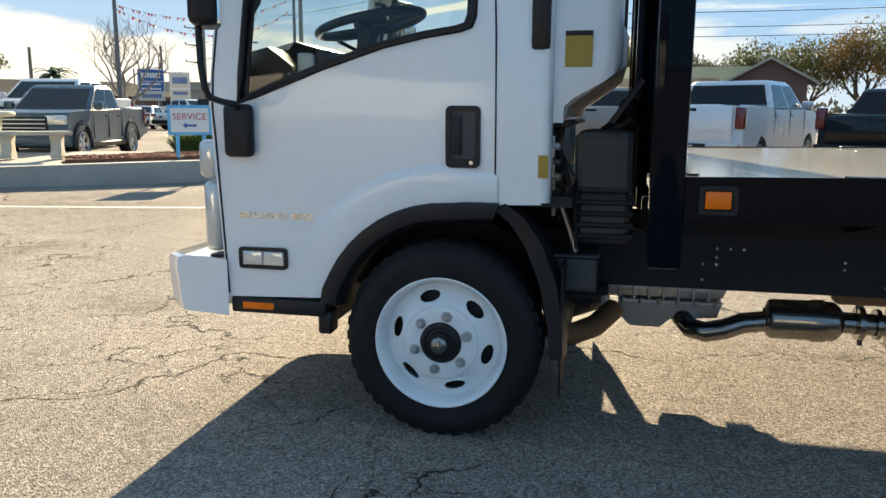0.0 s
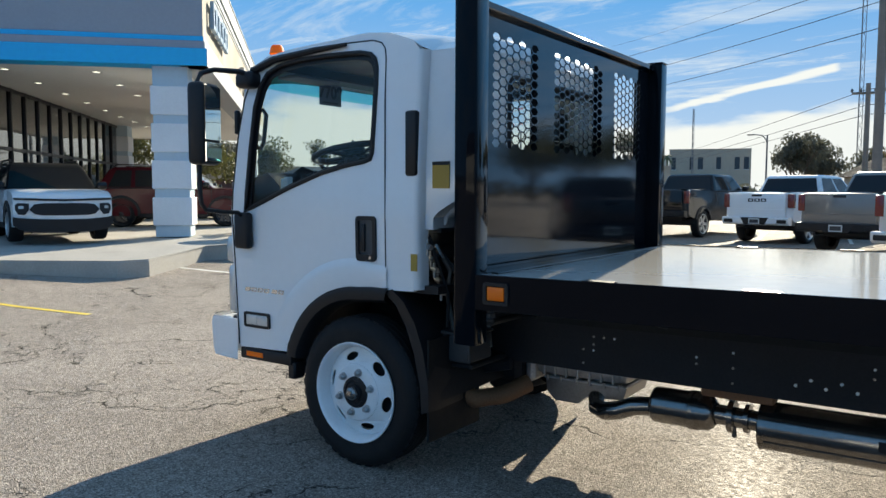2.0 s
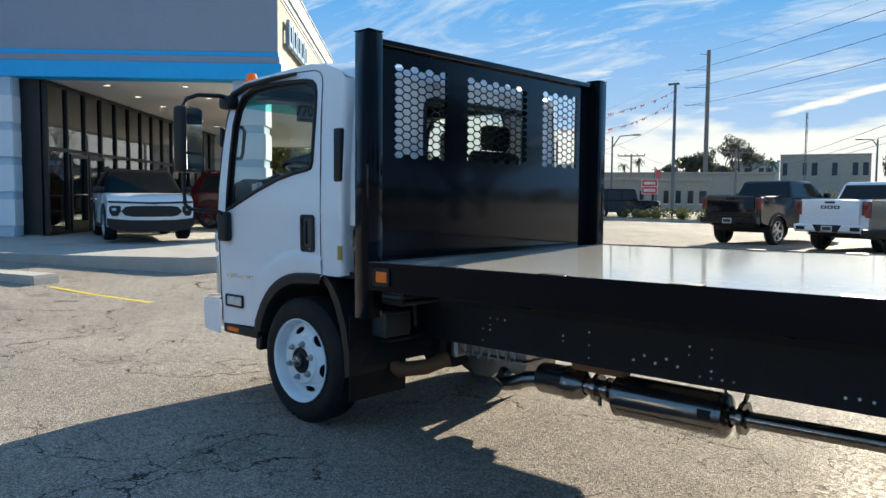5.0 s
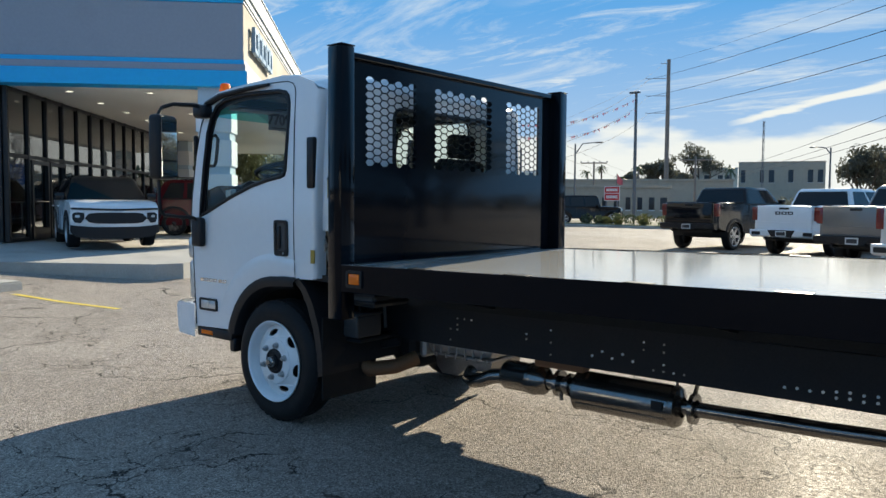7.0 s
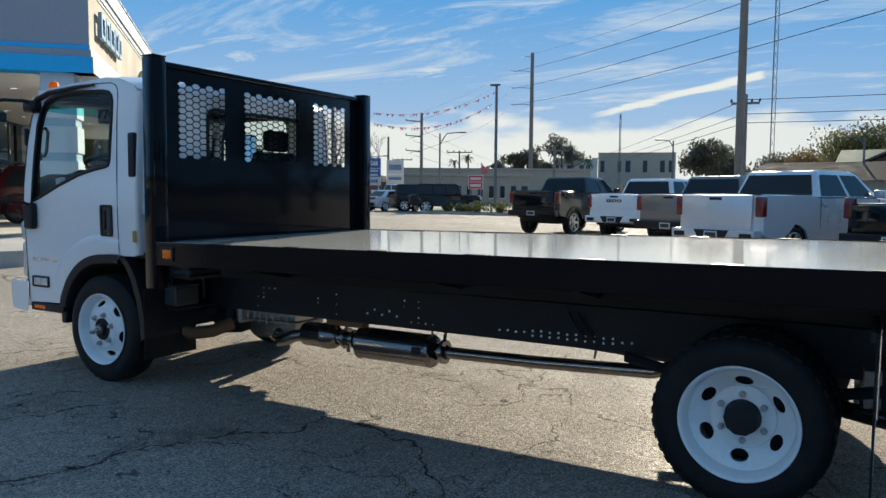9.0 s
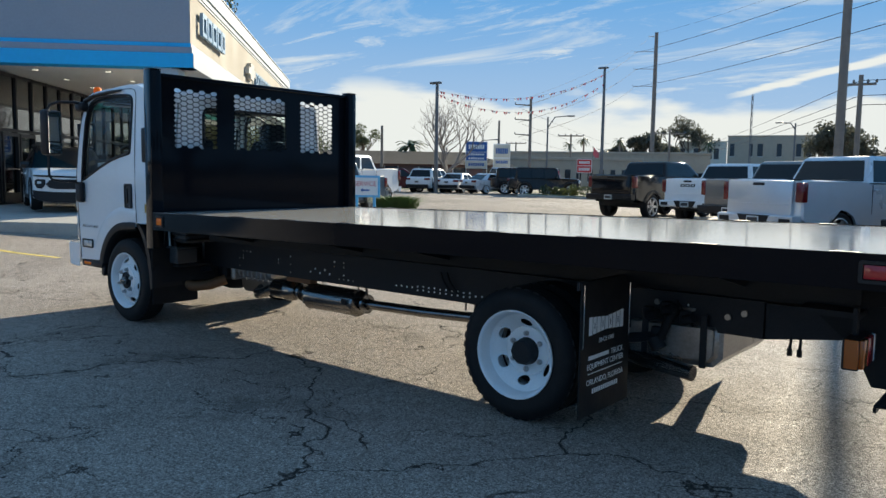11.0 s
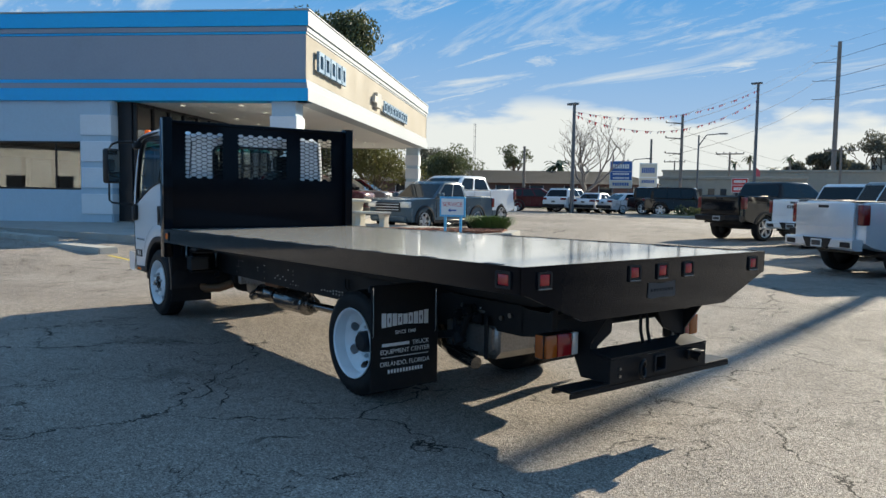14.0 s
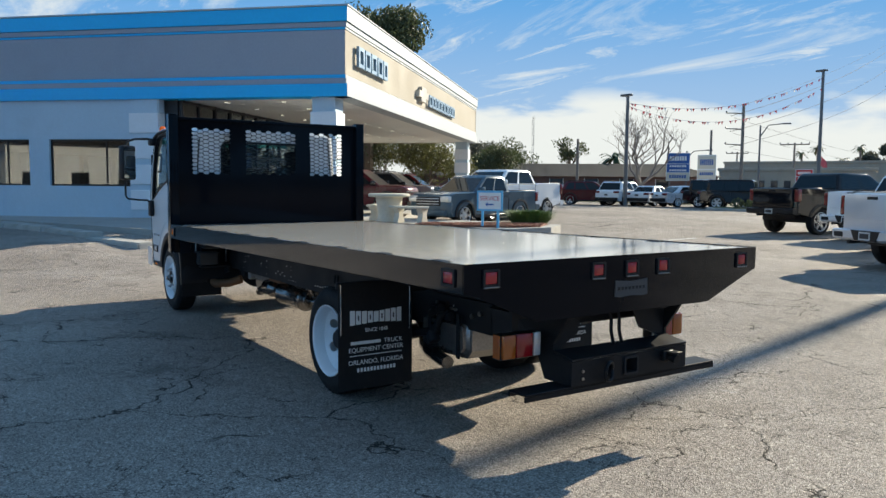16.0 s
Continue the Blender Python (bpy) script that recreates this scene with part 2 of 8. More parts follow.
def asphalt_material():
    m = bpy.data.materials.new("asphalt")
    m.use_nodes = True
    n, l = m.node_tree.nodes, m.node_tree.links
    b = n["Principled BSDF"]
    tc = n.new("ShaderNodeTexCoord")

    def tex(scale, detail=5.0, rough=0.6, distort=0.0):
        t = n.new("ShaderNodeTexNoise")
        t.inputs["Scale"].default_value, t.inputs["Detail"].default_value = scale, detail
        t.inputs["Roughness"].default_value, t.inputs["Distortion"].default_value = rough, distort
        l.new(tc.outputs["Object"], t.inputs["Vector"])
        return t.outputs["Fac"]

    def ramp(source, lo, hi, a, c):
        r = n.new("ShaderNodeMapRange")
        r.inputs["From Min"].default_value, r.inputs["From Max"].default_value = lo, hi
        r.inputs["To Min"].default_value, r.inputs["To Max"].default_value = a, c
        l.new(source, r.inputs["Value"])
        return r.outputs[0]

    def mixed(fac, one, two, mode="MIX"):
        x = n.new("ShaderNodeMixRGB"); x.blend_type = mode
        for slot, v in zip((0, 1, 2), (fac, one, two)):
            if isinstance(v, (tuple, float, int)):
                x.inputs[slot].default_value = v
            else:
                l.new(v, x.inputs[slot])
        return x.outputs[0]

    broad = ramp(tex(0.22, 6.0, 0.6, 0.4), 0.35, 0.65, 0.0, 1.0)
    base = mixed(broad, (0.235, 0.204, 0.175, 1), (0.360, 0.314, 0.270, 1))
    stones = n.new("ShaderNodeTexVoronoi")
    stones.inputs["Scale"].default_value = 150.0
    l.new(tc.outputs["Object"], stones.inputs["Vector"])
    grey = n.new("ShaderNodeRGBToBW")
    l.new(stones.outputs["Color"], grey.inputs[0])
    base = mixed(1.0, base, ramp(grey.outputs[0], 0.2, 0.8, 0.52, 1.48), "MULTIPLY")
    base = mixed(1.0, base, ramp(tex(13.0, 7.0, 0.75), 0.32, 0.68, 0.76, 1.24), "MULTIPLY")
    base = mixed(1.0, base, ramp(tex(52.0, 4.0, 0.75), 0.34, 0.66, 0.62, 1.38), "MULTIPLY")
    # oil marks, dark patches and pale scuffs
    base = mixed(ramp(tex(0.9, 7.0, 0.65), 0.56, 0.72, 0.0, 0.55), base, (0.060, 0.052, 0.044, 1))
    base = mixed(ramp(tex(3.7, 5.0, 0.7, 0.5), 0.66, 0.76, 0.0, 0.60), base, (0.050, 0.044, 0.038, 1))
    base = mixed(ramp(tex(6.3, 3.0, 0.5, 1.2), 0.72, 0.77, 0.0, 0.55), base, (0.40, 0.40, 0.40, 1))
    # cracks: wandering cell borders, broken up so that only some show
    warp = n.new("ShaderNodeTexNoise")
    warp.inputs["Scale"].default_value, warp.inputs["Detail"].default_value = 1.6, 8.0
    warp.inputs["Roughness"].default_value = 0.56
    l.new(tc.outputs["Object"], warp.inputs["Vector"])
    shift = n.new("ShaderNodeVectorMath"); shift.operation = "MULTIPLY_ADD"
    shift.inputs[1].default_value = (1.0, 1.0, 0.0)
    l.new(warp.outputs["Color"], shift.inputs[0]); l.new(tc.outputs["Object"], shift.inputs[2])
    thick = ramp(tex(2.3, 3.0), 0.35, 0.65, 0.35, 1.5)
    lines = None
    for scale, width, lo, hi, seed in ((0.34, 0.0110, 0.40, 0.47, 0.35), (0.80, 0.0075, 0.46, 0.53, 0.42), (2.1, 0.0045, 0.53, 0.58, 0.5)):
        v = n.new("ShaderNodeTexVoronoi"); v.feature = "DISTANCE_TO_EDGE"
        v.inputs["Scale"].default_value = scale
        l.new(shift.outputs[0], v.inputs["Vector"])
        wide = n.new("ShaderNodeMath"); wide.operation = "DIVIDE"
        l.new(v.outputs["Distance"], wide.inputs[0]); l.new(thick, wide.inputs[1])
        hit = ramp(wide.outputs[0], width * scale * 0.30, width * scale, 1.0, 0.0)
        seen = ramp(tex(seed, 3.0), lo, hi, 0.0, 1.0)
        both = n.new("ShaderNodeMath"); both.operation = "MULTIPLY"
        l.new(hit, both.inputs[0]); l.new(seen, both.inputs[1])
        if lines is None:
            lines = both.outputs[0]
        else:
            mx = n.new("ShaderNodeMath"); mx.operation = "MAXIMUM"
            l.new(lines, mx.inputs[0]); l.new(both.outputs[0], mx.inputs[1])
            lines = mx.outputs[0]
    base = mixed(lines, base, (0.036, 0.032, 0.028, 1))
    l.new(base, b.inputs["Base Color"])
    l.new(ramp(tex(3.0, 4.0), 0.3, 0.7, 0.70, 0.92), b.inputs["Roughness"])
    b.inputs["Specular IOR Level"].default_value = 0.10
    # the binder between the stones is worn smooth in places and glints toward the sun
    l.new(ramp(tex(26.0, 5.0, 0.75), 0.40, 0.66, 0.0, 0.042), b.inputs["Coat Weight"])
    b.inputs["Coat Roughness"].default_value = 0.30
    bump = n.new("ShaderNodeBump")
    bump.inputs["Strength"].default_value, bump.inputs["Distance"].default_value = 0.9, 0.008
    mixh = n.new("ShaderNodeMath"); mixh.operation = "SUBTRACT"
    l.new(stones.outputs["Distance"], mixh.inputs[0]); l.new(lines, mixh.inputs[1])
    l.new(mixh.outputs[0], bump.inputs["Height"])
    l.new(bump.outputs[0], b.inputs["Normal"])
    fine = n.new("ShaderNodeBump")
    fine.inputs["Strength"].default_value, fine.inputs["Distance"].default_value = 0.25, 0.004
    l.new(grey.outputs[0], fine.inputs["Height"])
    l.new(fine.outputs[0], b.inputs["Coat Normal"])
    return m


def leaf_material(name, color, vary=0.5, scale=1.4):
    """Thin leaves that let some light through."""
    m = material(name, color, 0.6, vary=vary, scale=scale)
    n, l = m.node_tree.nodes, m.node_tree.links
    b, out = n["Principled BSDF"], n["Material Output"]
    tr = n.new("ShaderNodeBsdfTranslucent")
    source = b.inputs["Base Color"].links[0].from_socket
    l.new(source, tr.inputs[0])
    mix = n.new("ShaderNodeMixShader"); mix.inputs[0].default_value = 0.30
    l.new(b.outputs[0], mix.inputs[1]); l.new(tr.outputs[0], mix.inputs[2]); l.new(mix.outputs[0], out.inputs[0])
    return m


def glow_material(name, color, strength):
    m = bpy.data.materials.new(name)
    m.use_nodes = True
    b = m.node_tree.nodes["Principled BSDF"]
    b.inputs["Base Color"].default_value = (*color, 1)
    b.inputs["Emission Color"].default_value, b.inputs["Emission Strength"].default_value = (*color, 1), strength
    return m


def grazing_gloss(m, low, high):
    """Paint whose gloss is weak face-on and strong at a grazing view."""
    n, l = m.node_tree.nodes, m.node_tree.links
    lw = n.new("ShaderNodeLayerWeight"); lw.inputs[0].default_value = 0.5
    r = n.new("ShaderNodeMapRange")
    r.inputs["From Min"].default_value, r.inputs["From Max"].default_value = 0.32, 0.54
    r.inputs["To Min"].default_value, r.inputs["To Max"].default_value = low, high
    l.new(lw.outputs["Facing"], r.inputs["Value"])
    l.new(r.outputs[0], n["Principled BSDF"].inputs["Specular IOR Level"])
    return m


M = dict(
    amber_dome=leaf_material("amber_dome", (0.98, 0.24, 0.01), 0.1, 20.0),
    # tail lamp lenses: the shade under the bed is put into darker colours
    amber_dark=material("shaded_amber_lens", (0.36, 0.085, 0.01), 0.2, vary=0.1, scale=30, coat=0.4),
    red_dark=material("shaded_red_lens", (0.26, 0.008, 0.012), 0.2, vary=0.1, scale=30, coat=0.4),
    tag_card=material("tag_card", (0.20, 0.20, 0.21), 0.6, vary=0.15, scale=20),
    asphalt=asphalt_material(),
    concrete=material("concrete", (0.38, 0.36, 0.325), 0.85, vary=0.16, scale=4, bump=0.3, bump_scale=120, stain=0.35, stain_color=(0.2, 0.18, 0.15)),
    kerb_stone=material("kerb_concrete", (0.42, 0.40, 0.36), 0.85, vary=0.2, scale=5, bump=0.4, bump_scale=90, stain=0.5, stain_color=(0.15, 0.14, 0.12)),
    white_line=material("line_paint", (0.72, 0.71, 0.66), 0.7, vary=0.2, scale=6, stain=0.5, stain_scale=5, stain_color=(0.25, 0.24, 0.22)),
    yellow_line=material("yellow_line_paint", (0.70, 0.52, 0.06), 0.7, vary=0.2, scale=6, stain=0.5, stain_scale=5, stain_color=(0.25, 0.22, 0.12)),
    white_paint=material("white_truck_paint", (0.80, 0.81, 0.82), 0.22, vary=0.02, scale=2, coat=0.6),
    white_steel=material("white_wheel_paint", (0.78, 0.79, 0.80), 0.35, vary=0.06, scale=10, stain=0.15, stain_scale=6, stain_color=(0.5, 0.47, 0.42)),
    black_paint=grazing_gloss(material("black_bed_paint", (0.0035, 0.005, 0.008), 0.06, vary=0.2, scale=6, bump=0.03, bump_scale=3), 0.09, 1.0),
    black_satin=material("black_satin_steel", (0.012, 0.0125, 0.014), 0.40, vary=0.3, scale=8, spec=0.13, stain=0.15, stain_scale=4, stain_color=(0.04, 0.036, 0.032)),
    chassis=material("chassis_black", (0.017, 0.018, 0.021), 0.50, vary=0.3, scale=10, spec=0.20, stain=0.15, stain_scale=5, stain_color=(0.04, 0.036, 0.03)),
    deck=material("deck_paint", (0.48, 0.465, 0.43), 0.40, vary=0.08, scale=1.2, bump=0.03, bump_scale=2.2, coat=1.0, spec=0.0, stain=0.25, stain_scale=1.6, stain_color=(0.26, 0.25, 0.24)),
    rubber=material("tyre_rubber", (0.011, 0.011, 0.012), 0.66, spec=0.22, vary=0.25, scale=12, bump=0.15, bump_scale=70, stain=0.25, stain_scale=5, stain_color=(0.04, 0.037, 0.032)),
    plastic=material("black_plastic", (0.012, 0.012, 0.014), 0.42, spec=0.30, vary=0.15, scale=14, bump=0.1, bump_scale=200),
    dark_plastic=material("grey_plastic", (0.045, 0.047, 0.05), 0.55, vary=0.15, scale=14, bump=0.1, bump_scale=200),
    chrome=material("chrome", (0.75, 0.76, 0.78), 0.12, 1.0, vary=0.05, scale=10),
    steel=material("bare_steel", (0.30, 0.29, 0.28), 0.32, 1.0, vary=0.2, scale=10, stain=0.3, stain_scale=7, stain_color=(0.25, 0.16, 0.10)),
    exhaust=material("exhaust_steel", (0.21, 0.205, 0.20), 0.20, 0.95, vary=0.3, scale=8, stain=0.4, stain_scale=6, stain_color=(0.10, 0.07, 0.05)),
    tank_steel=material("tank_steel", (0.30, 0.29, 0.28), 0.30, 0.85, vary=0.25, scale=6, stain=0.35, stain_scale=5, stain_color=(0.05, 0.042, 0.036)),
    aluminium=material("cast_aluminium", (0.45, 0.45, 0.45), 0.45, 0.8, vary=0.3, scale=12, bump=0.3, bump_scale=60, stain=0.3, stain_scale=8),
    rust=material("rusty_steel", (0.20, 0.10, 0.05), 0.7, 0.3, vary=0.3, scale=12),
    amber=material("amber_lens", (0.92, 0.17, 0.006), 0.25, vary=0.06, scale=30, coat=0.15, spec=0.3),
    red_lens=material("red_lens", (0.36, 0.008, 0.014), 0.15, vary=0.1, scale=30, coat=0.5),
    clear_lens=material("clear_lens", (0.62, 0.62, 0.60), 0.12, 0.3, vary=0.2, scale=40, coat=0.6),
    seat_cloth=material("seat_cloth", (0.03, 0.031, 0.034), 0.85, vary=0.2, scale=30, bump=0.2, bump_scale=300),
    plastic_wrap=material("plastic_film", (0.45, 0.47, 0.46), 0.15, vary=0.3, scale=12, bump=0.6, bump_scale=18),
    sticker=material("yellow_sticker", (0.40, 0.25, 0.035), 0.5, vary=0.1, scale=30),
    white_print=material("white_print", (0.75, 0.75, 0.74), 0.5, vary=0.08, scale=30),
    mirror=material("mirror_glass", (0.82, 0.84, 0.85), 0.02, 1.0, vary=0.01, scale=2),
    glass=glass_material("window_glass", (0.80, 0.86, 0.85)),
    shade_band=glass_material("windscreen_band", (0.16, 0.62, 0.62)),
    car_glass=glass_material("car_glass", (0.10, 0.115, 0.12)),
    shop_glass=glass_material("shop_glass", (0.42, 0.46, 0.47), 0.02, 1.95, 3.2),
)

# ---- mesh tools ----
def link_mesh(name, bm, mat, smooth=False):
    me = bpy.data.meshes.new(name)
    bmesh.ops.recalc_face_normals(bm, faces=bm.faces)
    bm.to_mesh(me)
    bm.free()
    if smooth:
        for p in me.polygons:
            p.use_smooth = True
        me.set_sharp_from_angle(angle=radians(38))
    for one in (mat if isinstance(mat, (list, tuple)) else [mat]):
        me.materials.append(one)
    return new(name, me)


def part(name, bm, mat, parent, label="", smooth=True):
    """One bmesh as one mesh object under a thing or a part."""
    ob = link_mesh(name, bm, mat, smooth)
    ob.parent = parent
    if label:
        ob["label"] = label
    return ob


def thing(name, label, category, group="", kind="", m=None):
    ob = new(name)
    ob.empty_display_size = 0.2
    if m is not None:
        ob.matrix_world = m
    return tagged(ob, label, category, group, kind)


def solid(name, bm, mat, label, category="", group="", kind="", smooth=True):
    """A thing that is one mesh."""
    return tagged(link_mesh(name, bm, mat, smooth), label, category, group, kind)


def B():
    return bmesh.new()


def box(bm, x0, x1, y0, y1, z0, z1, bevel=0.0, seg=1, m=None):
    """An axis-aligned block with bevelled edges, optionally placed by m."""
    made = bmesh.ops.create_cube(bm, size=1.0)["verts"]
    for v in made:
        v.co = Vector((x0 if v.co.x < 0 else x1, y0 if v.co.y < 0 else y1, z0 if v.co.z < 0 else z1))
    if bevel > 0:
        edges = list({e for v in made for e in v.link_edges})
        out = bmesh.ops.bevel(bm, geom=edges, offset=bevel, segments=seg, affect="EDGES", profile=0.5)
        made = list({v for f in out["faces"] for v in f.verts} | {v for v in made if v.is_valid})
    if m is not None:
        bmesh.ops.transform(bm, matrix=m, verts=made)
    return made


def axis_matrix(a, b):
    """Places z of a shape along the way from a to b, its middle halfway."""
    a, b = Vector(a), Vector(b)
    return Matrix.Translation((a + b) / 2) @ (b - a).to_track_quat("Z", "Y").to_matrix().to_4x4()


def rod(bm, a, b, r, seg=12, r2=None):
    length = (Vector(b) - Vector(a)).length
    return bmesh.ops.create_cone(bm, cap_ends=True, segments=seg, radius1=r, radius2=r if r2 is None else r2, depth=length, matrix=axis_matrix(a, b))["verts"]


def tube(bm, points, r, seg=10, closed=False):
    """A round tube along points; r may be one radius or one for each point."""
    pts = [Vector(p) for p in points]
    radii = r if isinstance(r, (list, tuple)) else [r] * len(pts)
    rings, side = [], None
    for i, p in enumerate(pts):
        way = (pts[min(i + 1, len(pts) - 1)] - pts[max(i - 1, 0)])
        if closed:
            way = pts[(i + 1) % len(pts)] - pts[i - 1]
        way.normalize()
        if side is None:
            side = way.orthogonal().normalized()
        side = (side - way * side.dot(way))
        side = side.normalized() if side.length > 1e-5 else way.orthogonal().normalized()
        up = way.cross(side)
        rings.append([bm.verts.new(p + (side * math.cos(k * math.tau / seg) + up * math.sin(k * math.tau / seg)) * radii[i]) for k in range(seg)])
    pairs = list(zip(rings, rings[1:])) + ([(rings[-1], rings[0])] if closed else [])
    for one, two in pairs:
        for k in range(seg):
            bm.faces.new((one[k], one[(k + 1) % seg], two[(k + 1) % seg], two[k]))
    if not closed:
        bm.faces.new(rings[0][::-1])
        bm.faces.new(rings[-1])


def lathe(bm, profile, m, seg=32):
    """Turns a profile of (radius, height) round z, then places it by m."""
    rings = []
    for r, h in profile:
        rings.append([bm.verts.new(m @ Vector((r * math.cos(k * math.tau / seg), r * math.sin(k * math.tau / seg), h))) for k in range(seg)])
    for one, two in zip(rings, rings[1:]):
        for k in range(seg):
            bm.faces.new((one[k], one[(k + 1) % seg], two[(k + 1) % seg], two[k]))
    return rings


def prism(bm, outline, to3d, depth, bevel=0.0):
    """Extrudes a flat outline; to3d(u, v, w) gives the place, w running from 0 to depth."""
    front = [bm.verts.new(to3d(u, v, 0.0)) for u, v in outline]
    back = [bm.verts.new(to3d(u, v, depth)) for u, v in outline]
    bm.faces.new(front)
    bm.faces.new(back[::-1])
    k = len(outline)
    for i in range(k):
        bm.faces.new((front[i], back[i], back[(i + 1) % k], front[(i + 1) % k]))
    if bevel:
        edges = [e for e in bm.edges if (e.verts[0] in front and e.verts[1] in front) or (e.verts[0] in back and e.verts[1] in back)]
        bmesh.ops.bevel(bm, geom=edges, offset=bevel, segments=2, affect="EDGES", profile=0.6)
    return front + back


def panel_with_holes(bm, outer, holes, to3d, depth):
    """A plate with real openings through it, depth thick."""
    loops = [outer] + list(holes)
    layers = []
    for w in (0.0, depth):
        edges, rings = [], []
        for loop in loops:
            vs = [bm.verts.new(to3d(u, v, w)) for u, v in loop]
            rings.append(vs)
            edges += [bm.edges.new((vs[i], vs[(i + 1) % len(vs)])) for i in range(len(vs))]
        bmesh.ops.triangle_fill(bm, use_beauty=True, use_dissolve=False, edges=edges)
        layers.append(rings)
    for r0, r1 in zip(*layers):
        k = len(r0)
        for i in range(k):
            bm.faces.new((r0[i], r0[(i + 1) % k], r1[(i + 1) % k], r1[i]))


def rounded(x0, x1, z0, z1, r, seg=4):
    """A rounded rectangle's outline."""
    out = []
    for cx, cz, a in ((x1 - r, z1 - r, 0), (x0 + r, z1 - r, 90), (x0 + r, z0 + r, 180), (x1 - r, z0 + r, 270)):
        for k in range(seg + 1):
            t = radians(a + 90 * k / seg)
            out.append((cx + r * math.cos(t), cz + r * math.sin(t)))
    return out


def text_part(name, body, size, mat, parent, m, depth=0.002, align="CENTER", label="", shear=0.0, bold=0.0):
    cu = bpy.data.curves.new(name, "FONT")
    cu.body, cu.size, cu.extrude, cu.align_x, cu.shear, cu.offset = body, size, depth, align, shear, bold
    tmp = new(name, cu)
    deps = bpy.context.evaluated_depsgraph_get()
    me = bpy.data.meshes.new_from_object(tmp.evaluated_get(deps))
    bpy.data.objects.remove(tmp)
    me.materials.clear()
    me.materials.append(mat)
    ob = new(name, me)
    ob.parent = parent
    ob.matrix_local = m
    if label:
        ob["label"] = label
    return ob


def grid_sheet(bm, rows):
    """A skin over rows of points."""
    vs = [[bm.verts.new(p) for p in row] for row in rows]
    for a, b in zip(vs, vs[1:]):
        for i in range(len(a) - 1):
            bm.faces.new((a[i], a[i + 1], b[i + 1], b[i]))
    return vs


def smoothstep(x):
    x = min(1.0, max(0.0, x))
    return x * x * (3 - 2 * x)


def ground_z(x, y):
    """The lot rises a little toward the showroom."""
    return 0.20 * smoothstep((-x - 7.0) / 6.0)

# ---- ground and showroom ----
M.update(
    grass=material("grass_blades", (0.10, 0.16, 0.035), 0.8, vary=0.35, scale=3),
    earth=material("verge_earth", (0.13, 0.14, 0.06), 0.95, vary=0.4, scale=1.5, bump=0.6, bump_scale=25, stain=0.5, stain_color=(0.16, 0.12, 0.07)),
    mulch=material("red_mulch", (0.24, 0.09, 0.05), 0.95, vary=0.5, scale=10, bump=1.0, bump_scale=40, per_object=0.3),
    # one fascia stucco twice: shade's cool tint in the grey, sun's warmth in the beige
    fascia_grey=material("shaded_grey_stucco", (0.31, 0.345, 0.40), 0.85, vary=0.06, scale=1.5, bump=0.1, bump_scale=150, stain=0.10, stain_scale=0.5),
    fascia_beige=material("sunlit_beige_stucco", (0.40, 0.355, 0.285), 0.85, vary=0.06, scale=1.5, bump=0.1, bump_scale=150, stain=0.12, stain_scale=0.6, stain_color=(0.4, 0.36, 0.3)),
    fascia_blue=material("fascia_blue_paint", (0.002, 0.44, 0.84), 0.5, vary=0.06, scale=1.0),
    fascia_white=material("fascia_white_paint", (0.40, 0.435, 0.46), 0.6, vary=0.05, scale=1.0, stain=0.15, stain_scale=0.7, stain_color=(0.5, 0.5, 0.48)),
    wall_blue=material("pale_blue_grey_stucco", (0.47, 0.58, 0.66), 0.85, vary=0.05, scale=1.5, bump=0.1, bump_scale=150, stain=0.12, stain_scale=0.5, stain_color=(0.22, 0.25, 0.28)),
    block_white=material("white_block_stucco", (0.74, 0.76, 0.78), 0.8, vary=0.05, scale=2.5, bump=0.12, bump_scale=140, stain=0.12, stain_scale=1.5, stain_color=(0.5, 0.5, 0.5)),
    soffit=material("soffit_stucco", (0.80, 0.79, 0.76), 0.9, vary=0.05, scale=1.5, bump=0.1, bump_scale=120),
    mullion=material("dark_bronze_frame", (0.018, 0.018, 0.02), 0.4, 0.4, vary=0.15, scale=8),
    letter_blue=material("letter_blue", (0.20, 0.31, 0.42), 0.4, 0.2, vary=0.08, scale=4),
    emblem=material("emblem_bronze", (0.50, 0.47, 0.41), 0.4, 0.2, vary=0.1, scale=6),
    lamp_glow=glow_material("downlight", (1.0, 0.95, 0.86), 0.75),
    steel_rail=material("galvanised_rail", (0.36, 0.37, 0.38), 0.4, 0.6, vary=0.12, scale=6),
    room_wall=material("room_wall", (0.35, 0.34, 0.32), 0.9, vary=0.1, scale=1),
    room_floor=material("room_floor", (0.30, 0.29, 0.27), 0.25, vary=0.1, scale=1),
)

bm = B()
xs = [-1500, -500, -180, -80, -50, -30] + [-24 + i for i in range(23)] + [-1 + i * 2 for i in range(8)] + [20, 32, 50, 90, 200, 500, 1500]
ys = [-1500, -400, -120, -50, -25, -12, -6, -3, 0, 3, 6, 9, 12, 15, 18, 22, 28, 36, 50, 90, 200, 500, 1500]
grid_sheet(bm, [[(x, y, ground_z(x, y)) for x in xs] for y in ys])
tagged(link_mesh("ground", bm, M["asphalt"], True), "worn, cracked grey asphalt of a dealer's lot", "ground", kind="structure")

BC = Matrix.Translation((-11.7, 8.45, 0)) @ Matrix.Rotation(radians(45), 4, "Z")


def at_showroom(x, y, z=0.0):
    return BC @ Vector((x, y, z))


